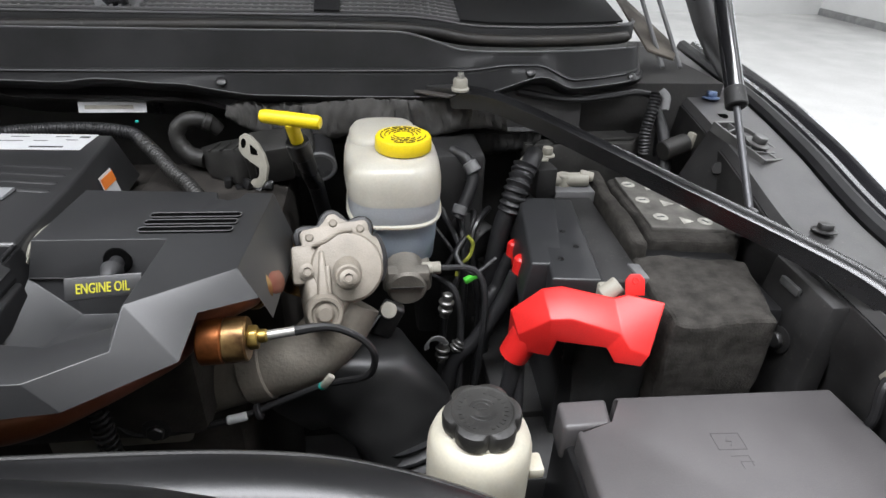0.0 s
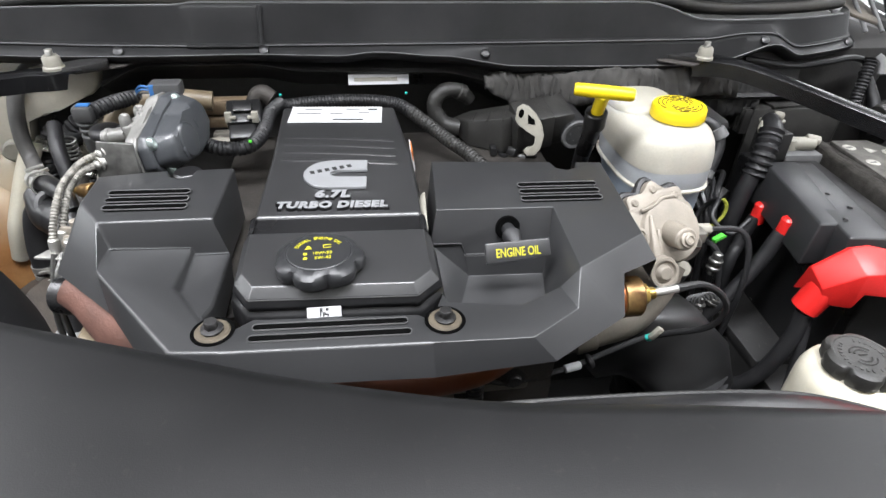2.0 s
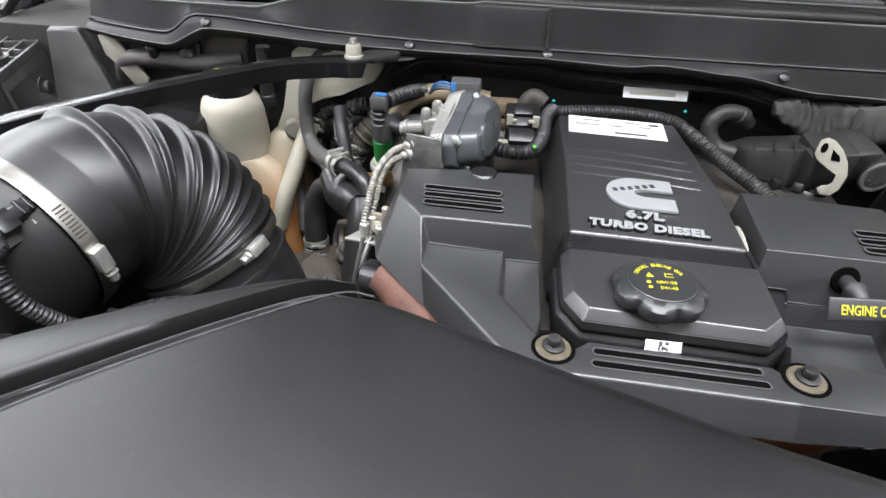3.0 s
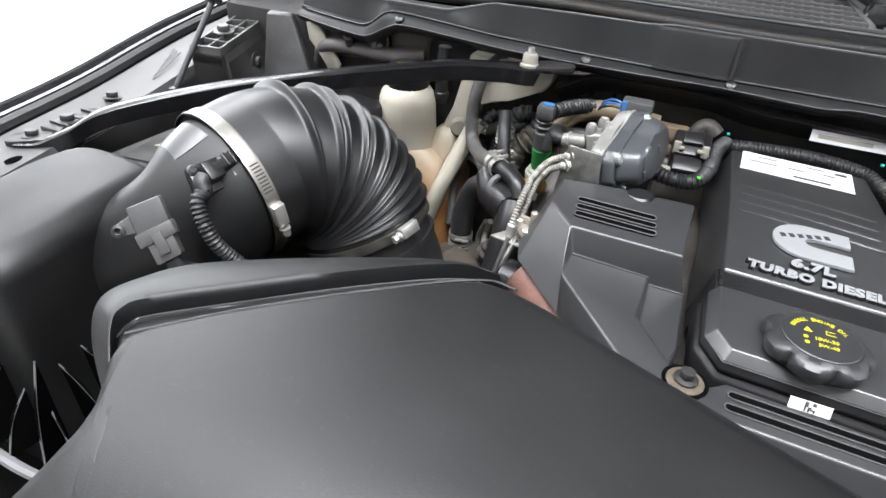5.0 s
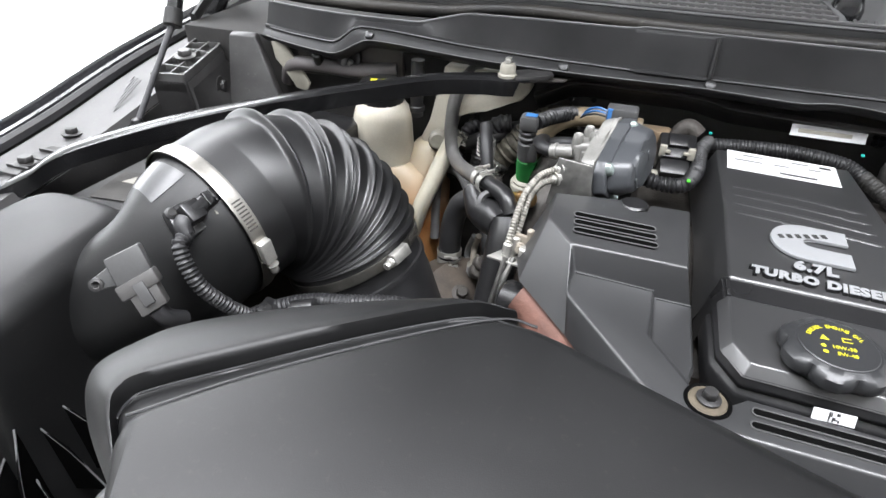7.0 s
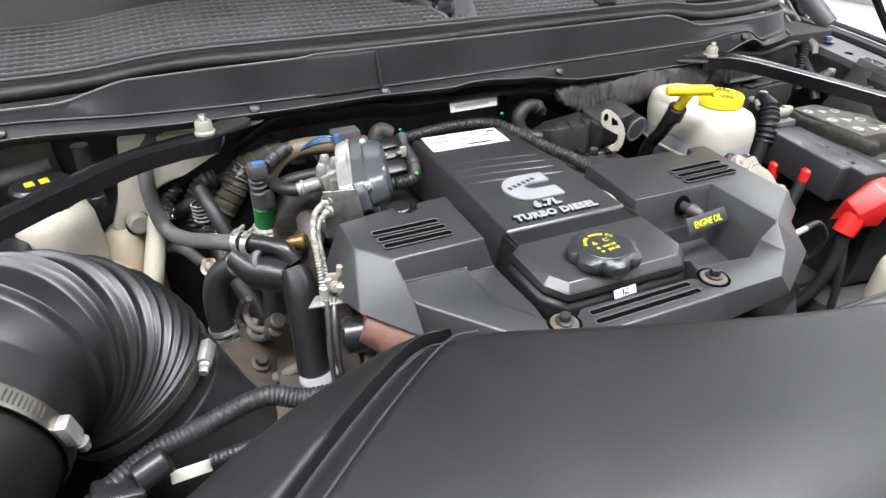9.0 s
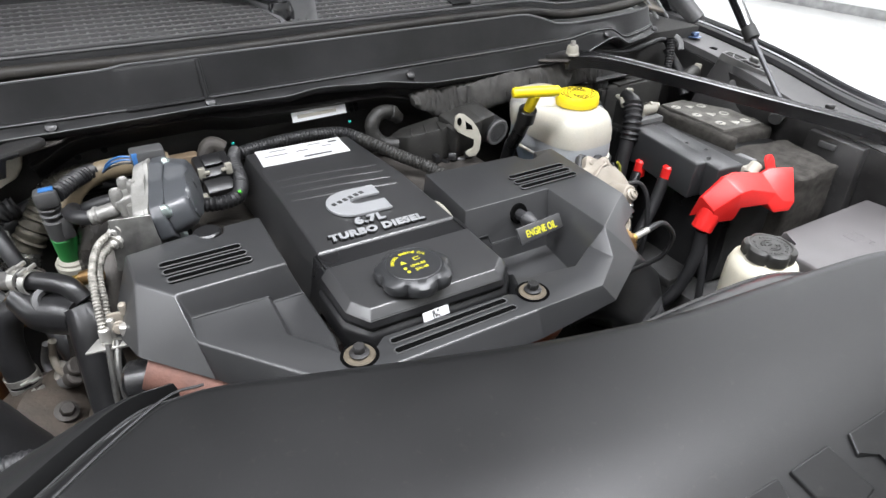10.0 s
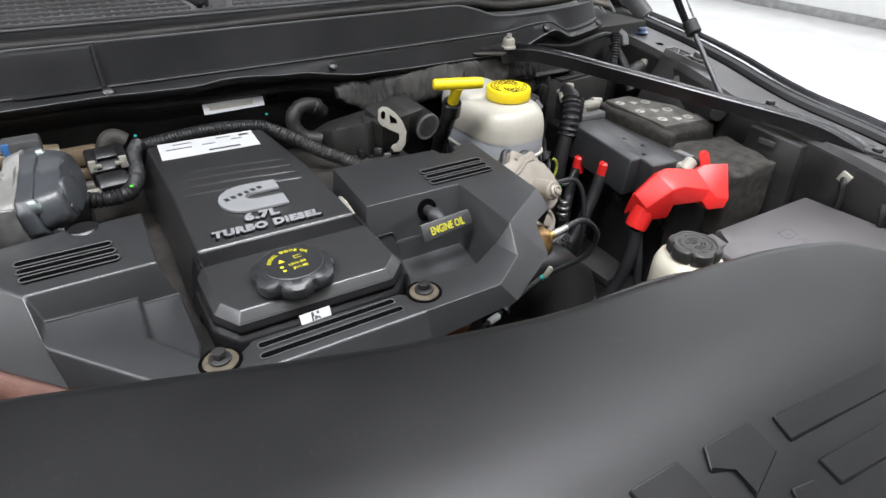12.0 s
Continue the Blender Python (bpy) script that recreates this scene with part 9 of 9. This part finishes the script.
add_tube(bm, [(-0.250, 0.905, 1.325), (-0.300, 0.900, 1.332), (-0.335, 0.892, 1.332), (-0.362, 0.878, 1.318), (-0.372, 0.872, 1.285), (-0.374, 0.872, 1.24)], 0.0125, 14, 6)
part("tube", bm, TANP, tan)
bm = B()
add_tube(bm, [(-0.255, 0.835, 1.312), (-0.300, 0.845, 1.316), (-0.340, 0.852, 1.312), (-0.370, 0.860, 1.298)], 0.0085, 12, 6)
part("dark_tube", bm, RUBBER, tan)
probe = thing("temperature_probe", (-0.365, 0.72, 1.29), "brass-tipped temperature probe on a black bracket", "probe")
bm = B()
add_cyl(bm, (-0.352, 0.742, 1.287), (-0.370, 0.752, 1.283), 0.0095, 0.0075)
part("brass_body", bm, BRASS, probe)
bm = B()
add_cyl(bm, (-0.370, 0.752, 1.283), (-0.386, 0.760, 1.280), 0.0050, 0.0025)
part("tip", bm, GOLD, probe)
ring_clamp = thing("pipe_bracket", (-0.52, 0.95, 1.15), "grey looped pipe bracket behind the air hose", "bracket")
bm = B()
add_tube(bm, [(-0.470, 0.905, 1.190), (-0.490, 0.920, 1.208), (-0.515, 0.930, 1.208), (-0.528, 0.930, 1.185), (-0.528, 0.92, 1.14), (-0.525, 0.91, 1.09)], 0.0075, 10, 6)
part("loop", bm, PALE, ring_clamp)
bm = B()
add_prism(bm, [V(-0.470, 0.88, 1.165), V(-0.450, 0.87, 1.165), V(-0.452, 0.895, 1.19), V(-0.472, 0.905, 1.19)], [V(-0.470, 0.88, 1.172), V(-0.450, 0.87, 1.172), V(-0.452, 0.895, 1.197), V(-0.472, 0.905, 1.197)], 0.001)
part("lug", bm, BRASS, ring_clamp)
bolt((-0.462, 0.885, 1.188), (0.2, -0.5, 0.8), 0.0075, 0.008, STEEL, "bolt", parent=ring_clamp)
for pts, rad, mt, lab in (([(-0.425, 0.800, 1.185), (-0.432, 0.808, 1.160), (-0.428, 0.790, 1.148), (-0.415, 0.760, 1.162), (-0.404, 0.735, 1.190)], 0.0044, CASTM, "warm-toned bent oil line"),
                          ([(-0.432, 0.805, 1.180), (-0.442, 0.812, 1.150), (-0.437, 0.795, 1.136), (-0.422, 0.762, 1.148), (-0.408, 0.735, 1.178)], 0.0046, PALE, "dull bent oil line")):
    ol_ = thing("oil_line", pts[2], lab, "oil line", "oil lines")
    bm = B()
    add_tube(bm, pts, rad, 10, 8)
    part("tube", bm, mt, ol_)
    bm = B()
    add_cyl(bm, V(*pts[-1]) - V(0.004, -0.004, 0.006), V(*pts[-1]) + V(0.004, -0.006, 0.006), rad * 2.2)
    part("union", bm, DIRTY, ol_)
cluster = thing("firewall_fittings", (-0.47, 0.97, 1.2), "black hose cluster with foil scraps by the firewall", "hoses")
for k, pts in enumerate(([(-0.425, 0.955, 1.285), (-0.445, 0.950, 1.280), (-0.462, 0.945, 1.255), (-0.468, 0.940, 1.21)], [(-0.475, 0.975, 1.275), (-0.49, 0.962, 1.262), (-0.50, 0.950, 1.235), (-0.50, 0.945, 1.19)], [(-0.455, 0.945, 1.235), (-0.475, 0.955, 1.243), (-0.49, 0.97, 1.255)])):
    bm = B()
    add_ribbed(bm, pts, 0.013 - 0.002 * k, 0.007, 0.0012, 14)
    part("hose", bm, RUBBER, cluster)
for p, q in (((-0.455, 0.945, 1.268), (-0.462, 0.943, 1.252)), ((-0.492, 0.953, 1.258), (-0.498, 0.947, 1.244))):
    bm = B()
    add_tube(bm, [p, V(*p).lerp(V(*q), 0.5), q], 0.0142, 16, 6, wave=lambda s: 0.0012 * math.sin(s * 2600))
    part("foil_scrap", bm, SPARK, cluster)
for k in range(5):
    bm = B()
    add_tube(bm, [(-0.452 + 0.013 * math.cos(a), 0.918 + 0.004 * math.sin(a), 1.270 - 0.0055 * k + 0.004 * math.sin(a)) for a in np.linspace(0, 6.28, 14)], 0.0016, 6, 1)
    part("spring_ring", bm, NUTM, cluster)
bl = thing("engine_side_pipes", (-0.35, 0.85, 1.1), "cluster of dark pipes and fittings beside the engine", "pipes")
for pts, r, mt in (([(-0.34, 0.93, 1.27), (-0.35, 0.87, 1.25), (-0.34, 0.81, 1.24), (-0.33, 0.77, 1.20)], 0.012, RUBBER), ([(-0.42, 0.86, 1.24), (-0.41, 0.82, 1.23), (-0.40, 0.79, 1.20), (-0.41, 0.77, 1.14)], 0.008, DIRTY),
                   ([(-0.335, 0.80, 1.28), (-0.34, 0.775, 1.275), (-0.345, 0.755, 1.25), (-0.34, 0.74, 1.20)], 0.016, DIRTY), ([(-0.36, 0.79, 1.255), (-0.335, 0.785, 1.258)], 0.009, BRASS),
                   ([(-0.45, 0.90, 1.30), (-0.44, 0.87, 1.28), (-0.43, 0.85, 1.25)], 0.009, RUBBER), ([(-0.50, 0.82, 1.10), (-0.47, 0.80, 1.09), (-0.44, 0.80, 1.10), (-0.42, 0.81, 1.13)], 0.010, DIRTY)):
    bm = B()
    add_tube(bm, pts, r, 12, 6)
    part("pipe", bm, mt, bl)
# corrugated conduits in front, over the dark gap
cd = thing("wiring_conduit", (-0.50, 0.5, 1.1), "black corrugated conduits with a white tag near the duct", "conduit")
for pts, r in (([(-0.36, 0.552, 1.235), (-0.405, 0.562, 1.232), (-0.441, 0.572, 1.240), (-0.500, 0.566, 1.232), (-0.545, 0.553, 1.230), (-0.60, 0.53, 1.21), (-0.68, 0.50, 1.15)], 0.0115), ([(-0.42, 0.545, 1.205), (-0.455, 0.545, 1.212), (-0.495, 0.548, 1.208)], 0.008)):
    bm = B()
    add_ribbed(bm, pts, 0.8 * r, 0.0042, 0.0006, 14)
    part("conduit", bm, RUBBER, cd)
bm = B()
add_box(bm, (-0.512, 0.546, 1.206), (0.034, 0.003, 0.011), 0.001, pose(0, 0, 0, -40, 10, 8))
part("white_tag", bm, BONE, cd)
bm = B()
add_box(bm, (-0.565, 0.535, 1.222), (0.04, 0.024, 0.018), 0.004, pose(0, 0, 0, 0, 15, 0))
add_cyl(bm, (-0.55, 0.540, 1.226), (-0.525, 0.546, 1.232), 0.0125)
part("connector", bm, SATIN, cd)

# ---- pipes in the far corner ----
ac = thing("refrigerant_pipe", (-0.72, 0.985, 1.25), "grey bent refrigerant pipe with a pale bracket", "pipe")
bm = B()
add_tube(bm, [(-0.61, 0.975, 1.335), (-0.68, 0.965, 1.328), (-0.74, 0.965, 1.330), (-0.79, 0.97, 1.322), (-0.81, 0.985, 1.29)], 0.0115, 12, 6)
part("pipe_body", bm, material("grey_pipe_sleeve", (0.12, 0.11, 0.11), 0.5), ac)
bm = B()
o = [(-0.818, 1.357), (-0.800, 1.360), (-0.786, 1.345), (-0.757, 1.298), (-0.764, 1.285), (-0.782, 1.288), (-0.800, 1.318), (-0.814, 1.330)]
add_prism(bm, [V(x, 0.962, z) for x, z in o], [V(x, 0.967, z) for x, z in o], 0.001)
part("pale_bracket", bm, BONE, ac)
bm = B()
add_cyl(bm, (-0.735, 0.96, 1.335), (-0.732, 0.95, 1.352), 0.008)
part("clip", bm, SATIN, ac)
fp = thing("trim_panel", (-0.70, 0.98, 1.3), "dull brown-grey panels clipped below the cowl end", "panel")
FLAPM = material("brown_grey_panel", (0.060, 0.054, 0.049), 0.55, vary=0.35, scale=14, grain=400, bump=0.15, dust=0.2)
for o in ([(-0.780, 1.350), (-0.708, 1.357), (-0.690, 1.325), (-0.700, 1.314), (-0.728, 1.312), (-0.776, 1.309)], [(-0.675, 1.366), (-0.603, 1.372), (-0.600, 1.300), (-0.668, 1.300)]):
    bm = B()
    add_prism(bm, [V(x, 0.972, z) for x, z in o], [V(x, 0.984, z) for x, z in o], 0.003)
    part("panel", bm, FLAPM, fp)
bm = B()
add_lathe(bm, [(0.013, 0.0), (0.0135, 0.006), (0.018, 0.006), (0.0195, 0.0)], 24, aim((-0.686, 0.968, 1.346), (0.1, -1, 0.2)))
part("socket_ring", bm, SATIN, fp, "black ring of an open socket")
bm = B()
add_box(bm, (-0.690, 0.962, 1.345), (0.009, 0.014, 0.020), 0.002, pose(0, 0, 0, 0, 15, 0))
add_cyl(bm, (-0.684, 0.960, 1.338), (-0.678, 0.957, 1.345), 0.0042)
part("clip", bm, PALE, fp)
gp = thing("gusset_plate", (-0.85, 0.95, 1.3), "dust-browned sloping gusset plate beside the strut mount", "gusset")
DUSTBR = material("dust_browned_steel", (0.060, 0.048, 0.040), 0.75, vary=0.5, scale=30, grain=300, bump=0.4, dust=0.35)
bm = B()
add_prism(bm, [V(-0.890, 0.955, 1.362), V(-0.846, 0.962, 1.362), V(-0.800, 0.945, 1.262), V(-0.815, 0.900, 1.235), V(-0.872, 0.900, 1.245)], [V(-0.890, 0.967, 1.366), V(-0.846, 0.974, 1.366), V(-0.800, 0.957, 1.262), V(-0.815, 0.912, 1.231), V(-0.872, 0.912, 1.241)], 0.003)
part("plate", bm, COAT, gp, "dusty black plate")
bm = B()
add_prism(bm, [V(-0.905, 0.850, 1.205), V(-0.800, 0.845, 1.205), V(-0.775, 0.955, 1.225), V(-0.885, 0.930, 1.240)], [V(-0.905, 0.850, 1.215), V(-0.800, 0.845, 1.215), V(-0.775, 0.955, 1.235), V(-0.885, 0.930, 1.250)], 0.003)
part("dusty_ledge", bm, DUSTBR, gp, "dusty brown ledge")
bm = B()
add_slab(bm, [(-0.92, 0.90), (-0.84, 0.92), (-0.84, 0.98), (-0.92, 0.98)], 1.0, 1.23, 0.01)
single("tower_gusset", bm, COAT, "dusty black pressed gusset at the firewall corner", "gusset")
bm = B()
add_cyl(bm, (-0.530, 0.930, 1.250), (-0.536, 0.952, 1.247), 0.0135, bevel=0.003)
lc = single("level_sensor", bm, BONE, "round white level sensor with a dark collar", "sensor")
bm = B()
add_cyl(bm, (-0.533, 0.945, 1.243), (-0.538, 0.975, 1.240), 0.0165)
part("collar", bm, RUBBER, lc)
